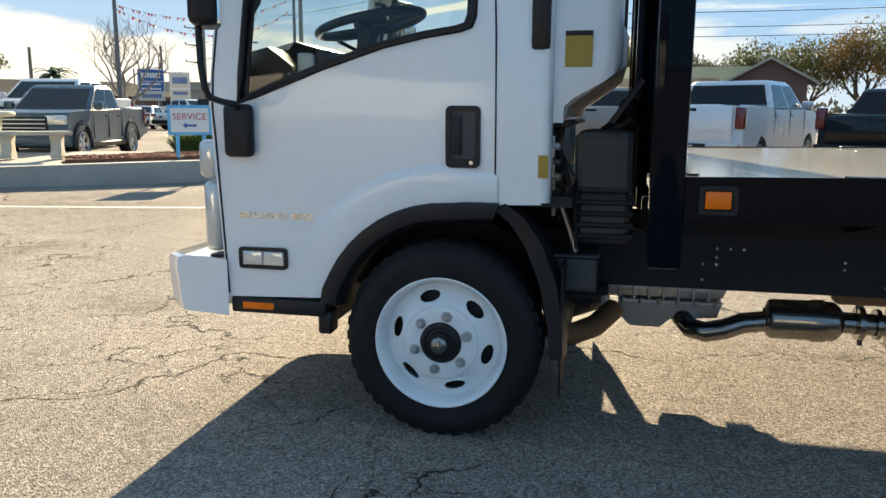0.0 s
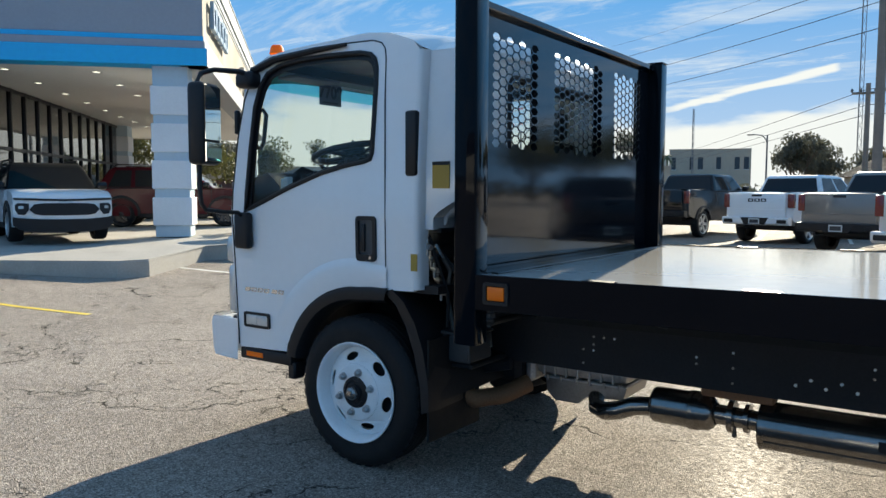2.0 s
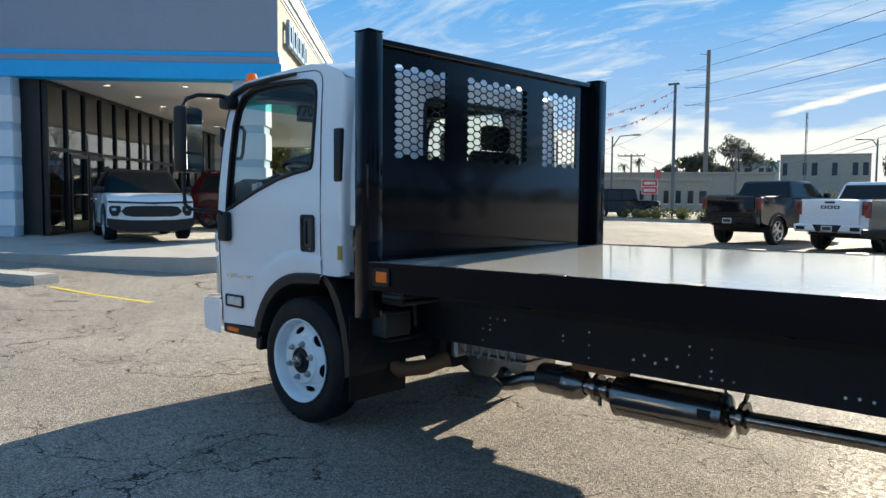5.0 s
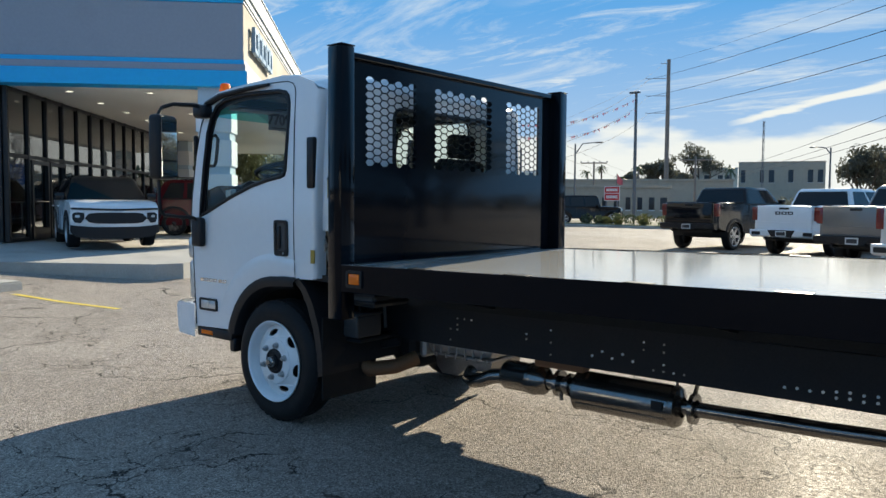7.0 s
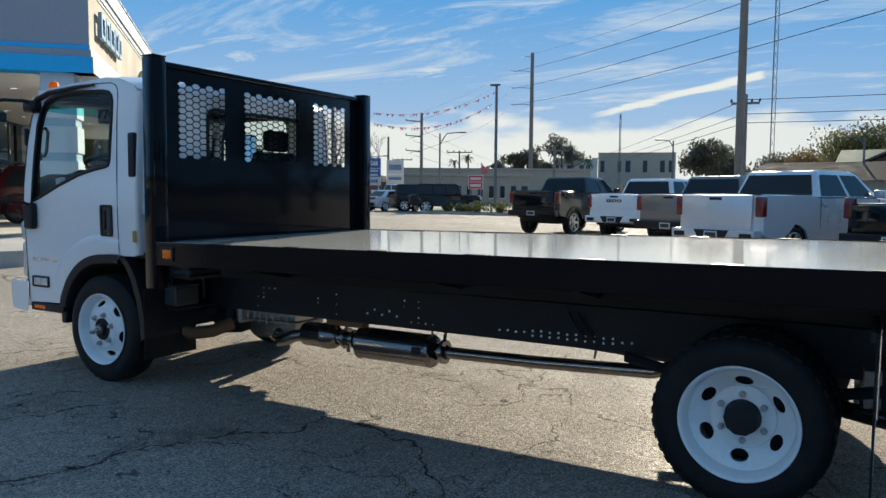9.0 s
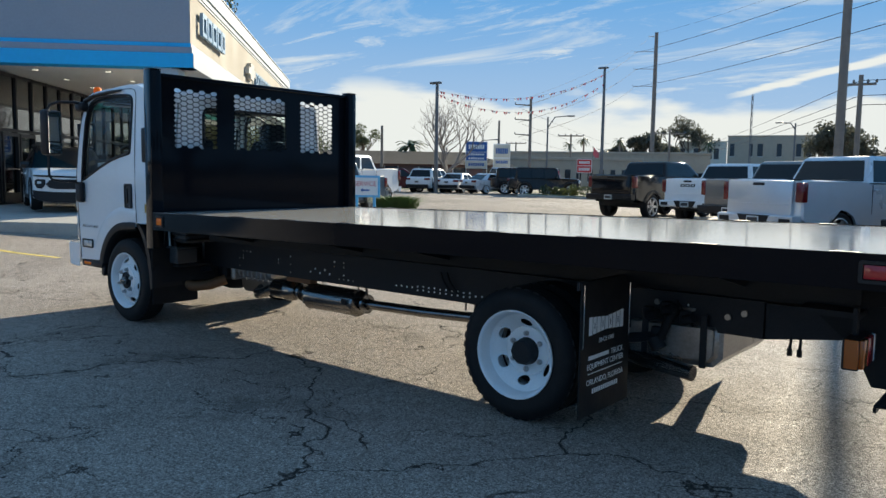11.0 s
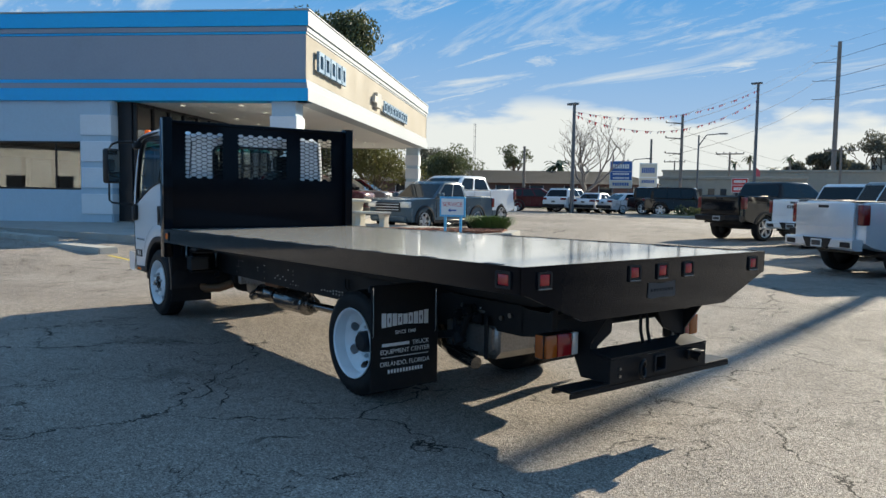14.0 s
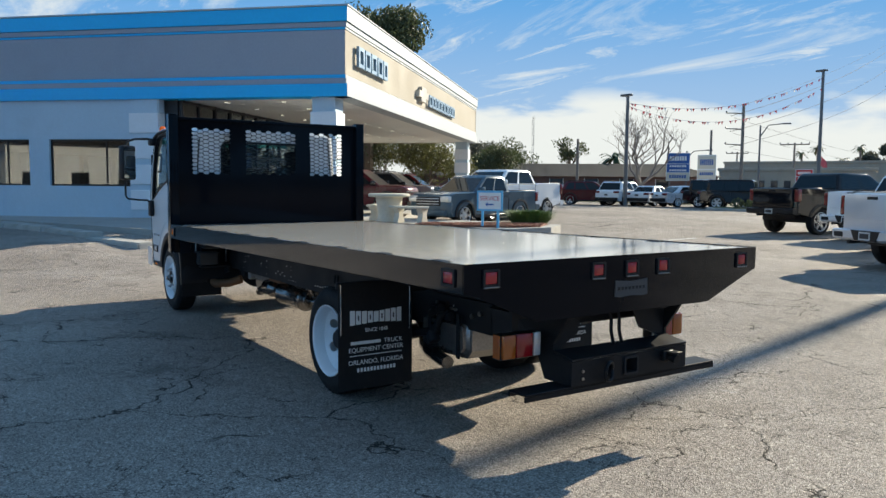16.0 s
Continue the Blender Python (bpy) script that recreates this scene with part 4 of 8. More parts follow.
for side in (-1, 1):
    sgn = 1 if side < 0 else -1
    tpart("cab_side", lambda b: panel_with_holes(b, LOWER, [], lambda u, v, w: Vector((u, side_y(v, side, w), v)), 0.03), "white_paint", smooth=False)
    tpart("cab_upper_side", lambda b: panel_with_holes(b, UPPER, [WINDOW], lambda u, v, w: Vector((u, side_y(v, side, w), v)), 0.045), "white_paint", smooth=False)
    # door seams: thin dark strips standing 1.5 mm proud in the gaps
    seam = [(-0.795, 2.155), (-0.862, 2.0), (-0.908, 1.76), (-0.944, 1.46), (-0.952, 1.33), (-0.944, 1.2), (-0.918, 0.56)]
    rear_seam = [(0.210, 0.975), (0.209, 1.27), (0.205, 1.6), (0.191, 1.93), (0.184, 2.14), (0.174, 2.19), (0.148, 2.222), (0.09, 2.240), (-0.09, 2.244), (-0.40, 2.230), (-0.64, 2.208)]
    door = tpart("door", lambda b: tube(b, [(u, side_y(v, side, -0.0006), v) for u, v in seam], 0.0045, 6), "plastic", "white driver's door with a dark side window")
    tpart("door_gap", lambda b: tube(b, [(u, side_y(v, side, -0.0004), v) for u, v in rear_seam], 0.0036, 6), "plastic", parent=door)
    # the fender's pressed bulge runs round the arch and back along a crease
    def bulge(b):
        rows = []
        for k in range(25):
            f = k / 24
            if f < 0.7:
                a = radians(158 - 76 * f / 0.7)
                cu, cv, dx, dz = 0.02, 0.43, math.cos(a), math.sin(a)
                row = [(0.535, 0.0), (0.57, 0.006), (0.61, 0.009), (0.645, 0.009), (0.67, 0.006), (0.69, 0.0)]
                fade = smoothstep(f / 0.15)
            else:
                a, g = radians(82), (f - 0.7) / 0.3
                cu, cv, dx, dz = 0.02 + 0.125 * g + math.cos(a) * 0.53 * g, 0.43 - 0.006 * g, math.cos(a) * (1 - g), 1.0
                row = [(0.545, 0.0), (0.57, 0.006), (0.60, 0.009), (0.63, 0.009), (0.65, 0.006), (0.665, 0.0)]
                fade = 1.0
            rows.append([(cu + dx * r, side_y(cv + dz * r, side, -0.0008 - h * fade), cv + dz * r) for r, h in row])
        grid_sheet(b, rows)
    tpart("fender_pressing", bulge, "white_paint")
    # window rubber and glass
    inner = [(-0.33 + (u + 0.33) * 0.935, 1.80 + (v - 1.80) * 0.915) for u, v in WINDOW]
    tpart("window_border", lambda b: panel_with_holes(b, WINDOW, [inner], lambda u, v, w: Vector((u, side_y(v, side, 0.012 + w), v)), 0.012), "plastic", parent=door)
    def seal(b):
        tube(b, [(u, side_y(v, side, -0.001), v) for u, v in WINDOW], 0.013, 8, closed=True)
    tpart("window_seal", seal, "plastic", parent=door)
    tpart("window_glass", lambda b: b.faces.new([b.verts.new((u, side_y(v, side, 0.02), v)) for u, v in WINDOW]), "glass", parent=door, smooth=False)
    # handle with its recess
    hx0, hx1, hz0, hz1 = 0.018, 0.152, 1.108, 1.342
    tpart("handle_bezel", lambda b: panel_with_holes(b, rounded(hx0, hx1, hz0, hz1, 0.022), [rounded(hx0 + 0.02, hx1 - 0.02, hz0 + 0.035, hz1 - 0.02, 0.014)], lambda u, v, w: Vector((u, side_y(v, side, -0.012 + w), v)), 0.014), "plastic", parent=door)
    tpart("handle_cup", lambda b: prism(b, rounded(hx0 + 0.018, hx1 - 0.018, hz0 + 0.03, hz1 - 0.018, 0.014), lambda u, v, w: Vector((u, side_y(v, side, -0.003 + w), v)), 0.003), "dark_plastic", parent=door)
    tpart("handle_lever", lambda b: box(b, hx0 + 0.03, hx0 + 0.062, *sorted((side_y(1.2, side, -0.014), side_y(1.2, side, -0.002))), hz0 + 0.05, hz1 - 0.04, 0.004, 2), "plastic", parent=door)
    tpart("lock", lambda b: rod(b, (0.118, side_y(1.13, side, -0.013), 1.128), (0.118, side_y(1.13, side, -0.017), 1.128), 0.008, 12), "chrome", parent=door)
    # side lamp and model bars
    tpart("side_lamp_bezel", lambda b: panel_with_holes(b, rounded(-0.862, -0.648, 0.672, 0.762, 0.015), [rounded(-0.848, -0.662, 0.686, 0.748, 0.01)], lambda u, v, w: Vector((u, side_y(v, side, -0.013 + w), v)), 0.015), "plastic", parent=door)
    tpart("side_lamp_amber_half", lambda b: box(b, -0.847, -0.757, *sorted((side_y(0.7, side, -0.010), side_y(0.7, side, -0.001))), 0.687, 0.747, 0.004, 2), "clear_lens", parent=door)
    tpart("side_lamp_half", lambda b: box(b, -0.753, -0.663, *sorted((side_y(0.7, side, -0.010), side_y(0.7, side, -0.001))), 0.687, 0.747, 0.004, 2), "clear_lens", parent=door)
    for k in range(6):
        x0 = -0.855 + k * 0.053 + (0.012 if k > 3 else 0)
        tpart("badge_bar", lambda b: panel_with_holes(b, [(x0, 0.884), (x0 + 0.044, 0.884), (x0 + 0.050, 0.908), (x0 + 0.006, 0.908)], [[(x0 + 0.012, 0.891), (x0 + 0.037, 0.891), (x0 + 0.040, 0.901), (x0 + 0.015, 0.901)]] if k not in (0, 4) else [], lambda u, v, w: Vector((u, side_y(v, side, -0.004 + w), v)), 0.005), "chrome", parent=door, smooth=False)
    # wheel-arch flare
    def flare(b):
        rows = []
        pts = [(-0.497, 0.545), (-0.487, 0.60)] + [(0.02 + 0.53 * math.cos(radians(162 - k * 8.2)), 0.43 + 0.53 * math.sin(radians(162 - k * 8.2))) for k in range(1, 10)] + [(0.10, 0.965), (0.225, 0.966)]
        for u, v in pts:
            d = Vector((u - 0.02, v - 0.43)).normalized()
            o = lambda rr, yy: Vector((u + d.x * rr, side_y(v, side, yy), v + d.y * rr))
            rows.append([o(0.012, 0.0), o(0.01, -0.016), o(-0.012, -0.022), o(-0.055, -0.012), o(-0.075, 0.02), o(-0.08, 0.10)])
        grid_sheet(b, rows)
    tpart("wheel_arch_trim", flare, "plastic")
    # mudguard leg behind the wheel
    def guard(b):
        rows = []
        for u, v, wd in ((0.20, 0.955, 0.05), (0.27, 0.90, 0.055), (0.335, 0.80, 0.06), (0.39, 0.66, 0.06), (0.425, 0.50, 0.055), (0.435, 0.36, 0.05)):
            rows.append([(u, side_y(0.8, side, -0.005), v), (u + wd, side_y(0.8, side, -0.012), v + 0.02), (u + wd + 0.015, side_y(0.8, side, 0.05), v + 0.02), (u + wd, side_y(0.8, side, 0.30), v + 0.02)])
        grid_sheet(b, rows)
    tpart("mudguard", guard, "plastic")
    tpart("front_mudflap", lambda b: box(b, 0.470, 0.480, *sorted((side_y(0.8, side, -0.005), side_y(0.8, side, 0.47))), 0.22, 0.74, 0.002), "rubber", smooth=False)
    # entry step and its marker
    tpart("step", lambda b: (box(b, -0.915, -0.49, *sorted((side_y(0.5, side, 0.0), side_y(0.5, side, 0.20))), 0.475, 0.545, 0.012, 2), box(b, -0.53, -0.47, *sorted((side_y(0.5, side, 0.01), side_y(0.5, side, 0.1))), 0.40, 0.50, 0.01)), "plastic")
    tpart("step_marker", lambda b: box(b, -0.86, -0.72, *sorted((side_y(0.5, side, -0.004), side_y(0.5, side, 0.01))), 0.494, 0.524, 0.003), "amber")
    # vent slot and stickers on the rear pillar
    tpart("rear_vent", lambda b: box(b, 0.335, 0.404, *sorted((side_y(1.7, side, -0.014), side_y(1.7, side, 0.03))), 1.545, 1.865, 0.012, 2), "plastic")
    tpart("warning_sticker", lambda b: box(b, 0.372, 0.410, *sorted((side_y(1.15, side, -0.004), side_y(1.15, side, 0.0))), 1.075, 1.16), "sticker")
    # headlamp, corner lamp and front corner
    tpart("headlamp", lambda b: box(b, -1.045, -0.955, *sorted((side_y(1.1, side, 0.015), side_y(1.1, side, 0.45))), 1.04, 1.20, 0.03, 3), "clear_lens")
    tpart("corner_lamp", lambda b: box(b, -1.03, -0.95, *sorted((side_y(0.9, side, 0.012), side_y(0.9, side, 0.35))), 0.73, 1.03, 0.03, 3), "clear_lens")
    # drip rail, visor and sunshade over the door
    tpart("drip_rail", lambda b: tube(b, [(u, side_y(v, side, -0.018), v) for u, v in ((-0.835, 2.08), (-0.775, 2.158), (-0.62, 2.204), (-0.30, 2.226), (-0.08, 2.233))], [0.020, 0.024, 0.021, 0.017, 0.011], 8), "plastic")
    tpart("pillar_marker", lambda b: box(b, -0.935, -0.905, *sorted((side_y(1.87, side, -0.012), side_y(1.87, side, 0.02))), 1.80, 1.94, 0.010, 2), "plastic")

# front panel, windscreen, rear wall and roof
def nose(b):
    rows = []
    for z, xf, yo in ((0.70, -1.02, 0.27), (0.95, -1.035, 0.26), (1.15, -1.03, 0.25), (1.28, -1.02, 0.25), (1.337, -1.005, 0.25)):
        row = []
        for k in range(13):
            u = -1 + 2 * k / 12
            c = abs(u) ** 6
            row.append((xf + 0.085 * c, MID + u * (MID - yo + 0.03), z))
        rows.append(row)
    grid_sheet(b, rows)
    bmesh.ops.solidify(b, geom=b.faces[:], thickness=0.02)


tpart("front_panel", nose, "white_paint")
tpart("grille", lambda b: [box(b, -1.055, -1.03, 0.75, flip(0.75), 0.80 + k * 0.07, 0.84 + k * 0.07, 0.008) for k in range(4)], "plastic")


def windscreen(b, z0=1.337, z1=2.10):
    rows = []
    for k in range(7):
        t = k / 6
        z = z0 + (z1 - z0) * t
        full = (z - 1.337) / (2.13 - 1.337)
        xf = -1.0 + 0.10 * full
        row = []
        for j in range(13):
            u = -1 + 2 * j / 12
            row.append((xf + 0.07 * abs(u) ** 4, MID + u * (0.93 - 0.06 * full), z))
        rows.append(row)
    grid_sheet(b, rows)


tpart("windscreen", lambda b: windscreen(b, 1.337, 2.08), "glass")
tpart("windscreen_tint_band", lambda b: windscreen(b, 2.08, 2.20), "shade_band")
tpart("header", lambda b: (box(b, -0.84, -0.66, 0.36, flip(0.36), 2.16, 2.23, 0.01), box(b, -0.70, 0.60, flip(0.44), flip(0.34), 2.12, 2.21, 0.01), box(b, 0.46, 0.58, 0.42, flip(0.42), 2.06, 2.13, 0.01)), "plastic")
for side in (-1, 1):
    tpart("pillar", lambda b: tube(b, [(-0.945, side_y(1.34, side, 0.045), 1.33), (-0.905, side_y(1.75, side, 0.045), 1.75), (-0.835, side_y(2.13, side, 0.045), 2.14)], [0.045, 0.04, 0.045], 10), "white_paint")


def roof(b):
    rows = []
    for x, zs, crown, inset in ((-0.90, 2.05, 0.10, 0.03), (-0.87, 2.12, 0.09, 0.012), (-0.80, 2.185, 0.07, 0.003), (-0.69, 2.232, 0.055, 0.003), (-0.50, 2.253, 0.055, 0.003), (-0.25, 2.266, 0.055, 0.003), (0.04, 2.282, 0.05, 0.003), (0.20, 2.264, 0.055, 0.003), (0.345, 2.213, 0.085, 0.003), (0.392, 2.18, 0.11, 0.008), (0.425, 2.162, 0.125, 0.062), (0.60, 2.158, 0.125, 0.073), (0.64, 2.145, 0.11, 0.088), (0.672, 2.09, 0.07, 0.13)):
        row = []
        for k in range(21):
            u = -1 + 2 * k / 20
            row.append((x, MID + u * (MID - side_y(zs, -1, inset)), zs + crown * (1 - abs(u) ** 4.5)))
        rows.append(row)
    grid_sheet(b, rows)


tpart("roof", roof, "white_paint")
tpart("roof_lining", lambda b: grid_sheet(b, [[(x, y, 2.215) for y in (0.33, 0.8, 1.64, 2.11)] for x in (-0.76, -0.2, 0.34)]), "dark_plastic")


def rear_corner(b, side, path, levels):
    rows = []
    for z in levels:
        row = []
        reach = 0.665 if path is SHORT else 0.455 + 0.21 * smoothstep((z - 1.33) / 0.16)
        for x, dy in path:
            x = min(x, reach)
            yy = side_y(z, -1, dy)
            row.append((x, yy if side < 0 else flip(yy), z))
        rows.append(row)
    grid_sheet(b, rows)


SHORT = [(0.384, 0.0), (0.398, 0.003), (0.410, 0.012), (0.417, 0.03), (0.418, 0.085)]
LONG = [(0.417, 0.06), (0.44, 0.066), (0.60, 0.072), (0.635, 0.082), (0.658, 0.105), (0.665, 0.14)]
for side in (-1, 1):
    tpart("rear_corner", lambda b: rear_corner(b, side, SHORT, (0.98, 1.336, 1.6, 1.9, 2.165)), "white_paint")
    tpart("rear_quarter", lambda b: rear_corner(b, side, LONG, (1.28, 1.32, 1.34, 1.37, 1.40, 1.43, 1.46, 1.50, 1.6, 1.9, 2.165)), "white_paint")
    tpart("quarter_sticker", lambda b: box(b, 0.455, 0.555, *sorted((side_y(1.58, side, 0.0675), side_y(1.58, side, 0.0615))), 1.485, 1.61), "sticker")
    tpart("sticker_heading", lambda b: box(b, 0.455, 0.555, *sorted((side_y(1.58, side, 0.0675), side_y(1.58, side, 0.0600))), 1.598, 1.616), "plastic")
tpart("rear_wall", lambda b: panel_with_holes(b, [(0.36, 1.49), (flip(0.36), 1.49), (flip(0.42), 2.165), (0.42, 2.165)], [rounded(0.66, flip(0.66), 1.66, 2.06, 0.07)], lambda u, v, w: Vector((0.665 - w, u, v)), 0.02), "white_paint", smooth=False)
tpart("rear_window_seal", lambda b: tube(b, [(0.668, u, v) for u, v in rounded(0.66, flip(0.66), 1.66, 2.06, 0.07)], 0.014, 8, closed=True), "plastic")
tpart("rear_window", lambda b: b.faces.new([b.verts.new((0.655, u, v)) for u, v in rounded(0.66, flip(0.66), 1.66, 2.06, 0.07)]), "glass")
tpart("cab_floor", lambda b: (box(b, -0.95, 0.5, 0.27, flip(0.27), 0.96, 1.0), box(b, -0.93, -0.55, 0.3, flip(0.3), 0.60, 0.66)), "chassis")
# pressed ribs in the rear wall
tpart("rear_undercut", lambda b: grid_sheet(b, [[(x, y, z) for y in (0.345, 0.8, 1.64, flip(0.345))] for x, z in ((0.660, 1.492), (0.60, 1.445), (0.50, 1.38), (0.45, 1.34), (0.45, 1.27))]), "white_paint")
for k in range(15):
    y = 0.40 + k * 0.115
    tpart("rear_rib", lambda b: (tube(b, [(0.662, y, 1.64), (0.668, y, 1.60), (0.668, y, 1.50), (0.60, y, 1.452), (0.46, y, 1.352), (0.452, y, 1.30)], [0.006, 0.017, 0.017, 0.017, 0.017, 0.008], 8)), "white_paint")
tpart("undercut_lip", lambda b: box(b, 0.42, 0.475, 0.33, flip(0.33), 1.262, 1.285, 0.006), "chassis", smooth=False)

# bumper
def bumper(b):
    rows = []
    for z, grow in ((0.465, -0.015), (0.50, 0.0), (0.66, 0.015), (0.695, 0.005), (0.705, -0.02)):
        row = []
        for k in range(25):
            t = -1 + 2 * k / 24
            yy = MID + t * 1.015
            c = max(0.0, (abs(t) - 0.72) / 0.28)
            row.append((-1.245 - grow + 0.045 * c ** 2 + 0.07 * max(0, (c - 0.7) / 0.3) ** 1.5, yy, z + 0.012 * c))
        row = [(-0.915, row[0][1] + 0.003, z)] + row + [(-0.915, row[-1][1] - 0.003, z)]
        rows.append(row)
    grid_sheet(b, rows)
    box(b, -1.19, -0.93, 0.30, flip(0.30), 0.49, 0.695, 0.01)


tpart("bumper", bumper, "white_paint", "white painted front bumper")
for y in (0.30, flip(0.30)):
    tpart("bumper_pad", lambda b: lathe(b, [(0.055, 0.0), (0.05, 0.012), (0.0005, 0.013)], Matrix.Translation((-0.98, y, 0.704)), 18), "plastic")

# clearance lamps on the roof
for y in (0.32, 0.92, 1.22, 1.52, 2.12):
    tpart("clearance_lamp", lambda b: lathe(b, [(0.042, 2.205), (0.042, 2.214), (0.039, 2.218), (0.037, 2.240), (0.028, 2.255), (0.0005, 2.261)], Matrix.Translation((-0.67, y, 0.075 if 0.5 < y < 2.0 else 0.045)), 16), "amber_dome")
tpart("roof_bolts", lambda b: [lathe(b, [(0.008, 0), (0.006, 0.012), (0.0005, 0.013)], Matrix.Translation((x, 0.34, 2.268)), 8) for x in (-0.40, -0.30)], "plastic")

# mirrors
for side in (-1, 1):
    f = (lambda y: y) if side < 0 else flip
    mir = tpart("mirror", lambda b: tube(b, [(-0.80, f(0.25), 2.13), (-0.80, f(0.15), 2.142), (-0.83, f(0.0), 2.136), (-0.85, f(-0.07), 2.108), (-0.835, f(-0.105), 2.06), (-0.82, f(-0.115), 1.95)], [0.018, 0.016, 0.014, 0.014, 0.014, 0.014], 8), "plastic", "black arm-mounted wing mirror")
    tpart("lower_arm", lambda b: tube(b, [(-0.82, f(-0.115), 1.97), (-0.80, f(-0.13), 1.48), (-0.79, f(-0.13), 1.40), (-0.79, f(-0.10), 1.365), (-0.80, f(0.03), 1.35), (-0.815, f(0.14), 1.345), (-0.82, f(0.19), 1.31)], 0.0125, 8), "plastic", parent=mir)
    tpart("arm_foot", lambda b: box(b, -0.885, -0.765, *sorted((f(0.16), f(0.216))), 1.135, 1.345, 0.022, 3), "plastic", parent=mir)
    tpart("upper_foot", lambda b: box(b, -0.87, -0.735, *sorted((f(0.17), f(0.275))), 2.055, 2.15, 0.03, 3), "plastic", parent=mir)
    tilt = Matrix.Translation((-0.785, f(-0.10), 1.828)) @ Matrix.Rotation(radians(22 if side < 0 else -22), 4, "Z")
    tpart("housing", lambda b: box(b, -0.055, 0.045, -0.10, 0.10, -0.22, 0.22, 0.03, 3, m=tilt), "plastic", parent=mir)
    tpart("mirror_glass", lambda b: box(b, 0.046, 0.049, -0.08, 0.08, -0.085, 0.20, 0, m=tilt), "mirror", parent=mir)
    tpart("wide_glass", lambda b: box(b, 0.046, 0.052, -0.08, 0.08, -0.20, -0.10, 0, m=tilt), "mirror", parent=mir)

# inside the cab
for y0 in (0.42, 1.42):
    seat = tpart("seat", lambda b: box(b, -0.12, 0.36, y0, y0 + 0.52, 1.02, 1.20, 0.05, 3), "seat_cloth")
    tpart("backrest", lambda b: box(b, -0.09, 0.06, y0 + 0.02, y0 + 0.5, 0.0, 0.62, 0.05, 3, m=Matrix.Translation((0.30, 0, 1.18)) @ Matrix.Rotation(radians(12), 4, "Y")), "seat_cloth", parent=seat)
    tpart("headrest", lambda b: box(b, 0.36, 0.46, y0 + 0.13, y0 + 0.39, 1.80, 1.98, 0.035, 3), "seat_cloth", parent=seat)
tpart("middle_seat", lambda b: (box(b, -0.10, 0.34, 0.97, 1.38, 1.02, 1.17, 0.04, 3), box(b, 0.26, 0.40, 0.97, 1.38, 1.15, 1.70, 0.05, 3)), "seat_cloth")


def dash(b):
    rows = []
    for x, z in ((-0.955, 1.42), (-0.86, 1.50), (-0.74, 1.53), (-0.64, 1.50), (-0.60, 1.36), (-0.62, 1.0)):
        rows.append([(x - (0.10 if x < -0.85 and 0.4 < y < 2.0 else 0.0), y, z + (0.045 if y < 0.55 and x < -0.7 else 0.0) + (0.09 if 0.52 < y < 1.05 and -0.80 < x < -0.61 else 0.0)) for y in (0.30, 0.5, 0.58, 0.8, 1.02, 1.1, 1.6, flip(0.30))])
    grid_sheet(b, rows)


tpart("dashboard", dash, "plastic")
for y in (0.305, flip(0.325)):
    tpart("dash_end", lambda b: prism(b, [(-0.955, 1.0), (-0.62, 1.0), (-0.60, 1.36), (-0.64, 1.50), (-0.74, 1.575), (-0.86, 1.545), (-0.955, 1.46)], lambda u, v, w: Vector((u, y + w, v)), 0.02), "plastic", smooth=False)
wm = Matrix.Translation((-0.43, 0.70, 1.70)) @ Matrix.Rotation(radians(-12), 4, "Y")
sw = tpart("steering_wheel", lambda b: tube(b, [wm @ Vector((0.235 * math.cos(k * math.tau / 32), 0.235 * math.sin(k * math.tau / 32), 0)) for k in range(32)], 0.019, 10, closed=True), "plastic")
tpart("spoke", lambda b: [rod(b, wm @ Vector((0, 0, -0.02)), wm @ Vector((0.23 * math.cos(a), 0.23 * math.sin(a), 0)), 0.014, 8) for a in (radians(0), radians(90), radians(180), radians(270))], "plastic", parent=sw)
tpart("column", lambda b: (rod(b, wm @ Vector((0, 0, 0.015)), wm @ Vector((-0.16, 0, -0.40)), 0.045, 14), rod(b, wm @ Vector((0, 0, -0.02)), wm @ Vector((0, 0, 0.018)), 0.075, 18), rod(b, wm @ Vector((-0.06, 0.02, -0.12)), wm @ Vector((-0.10, -0.19, -0.07)), 0.009, 6)), "plastic", parent=sw)
tpart("grab_handle", lambda b: tube(b, [(-0.84, flip(0.33), 1.98), (-0.78, flip(0.36), 1.97), (-0.79, flip(0.37), 1.80), (-0.82, flip(0.37), 1.68), (-0.87, flip(0.33), 1.68)], 0.014, 8), "plastic")
tpart("grab_handle", lambda b: tube(b, [(-0.84, 0.30, 1.93), (-0.785, 0.315, 1.94), (-0.765, 0.32, 1.91), (-0.785, 0.315, 1.75), (-0.80, 0.31, 1.72), (-0.86, 0.29, 1.72)], 0.013, 8), "plastic")
tpart("door_wrap", lambda b: [box(b, -0.62 + k * 0.03, -0.56 + k * 0.03, 0.31, 0.33, 1.42 - k * 0.02, 1.55 - k * 0.02, 0.005, 1, m=Matrix.Rotation(radians(2 * k), 4, "X")) for k in range(2)], "plastic_wrap")
tpart("sun_visor", lambda b: (box(b, -0.78, -0.60, 0.42, 0.78, 2.13, 2.15, 0.008), box(b, -0.78, -0.60, 1.5, 2.0, 2.13, 2.15, 0.008)), "dark_plastic")
tag = tpart("stock_tag", lambda b: box(b, -0.803, -0.80, 0.80, 1.005, 2.02, 2.165, 0.001), "tag_card", "grey stock tag with black figures")
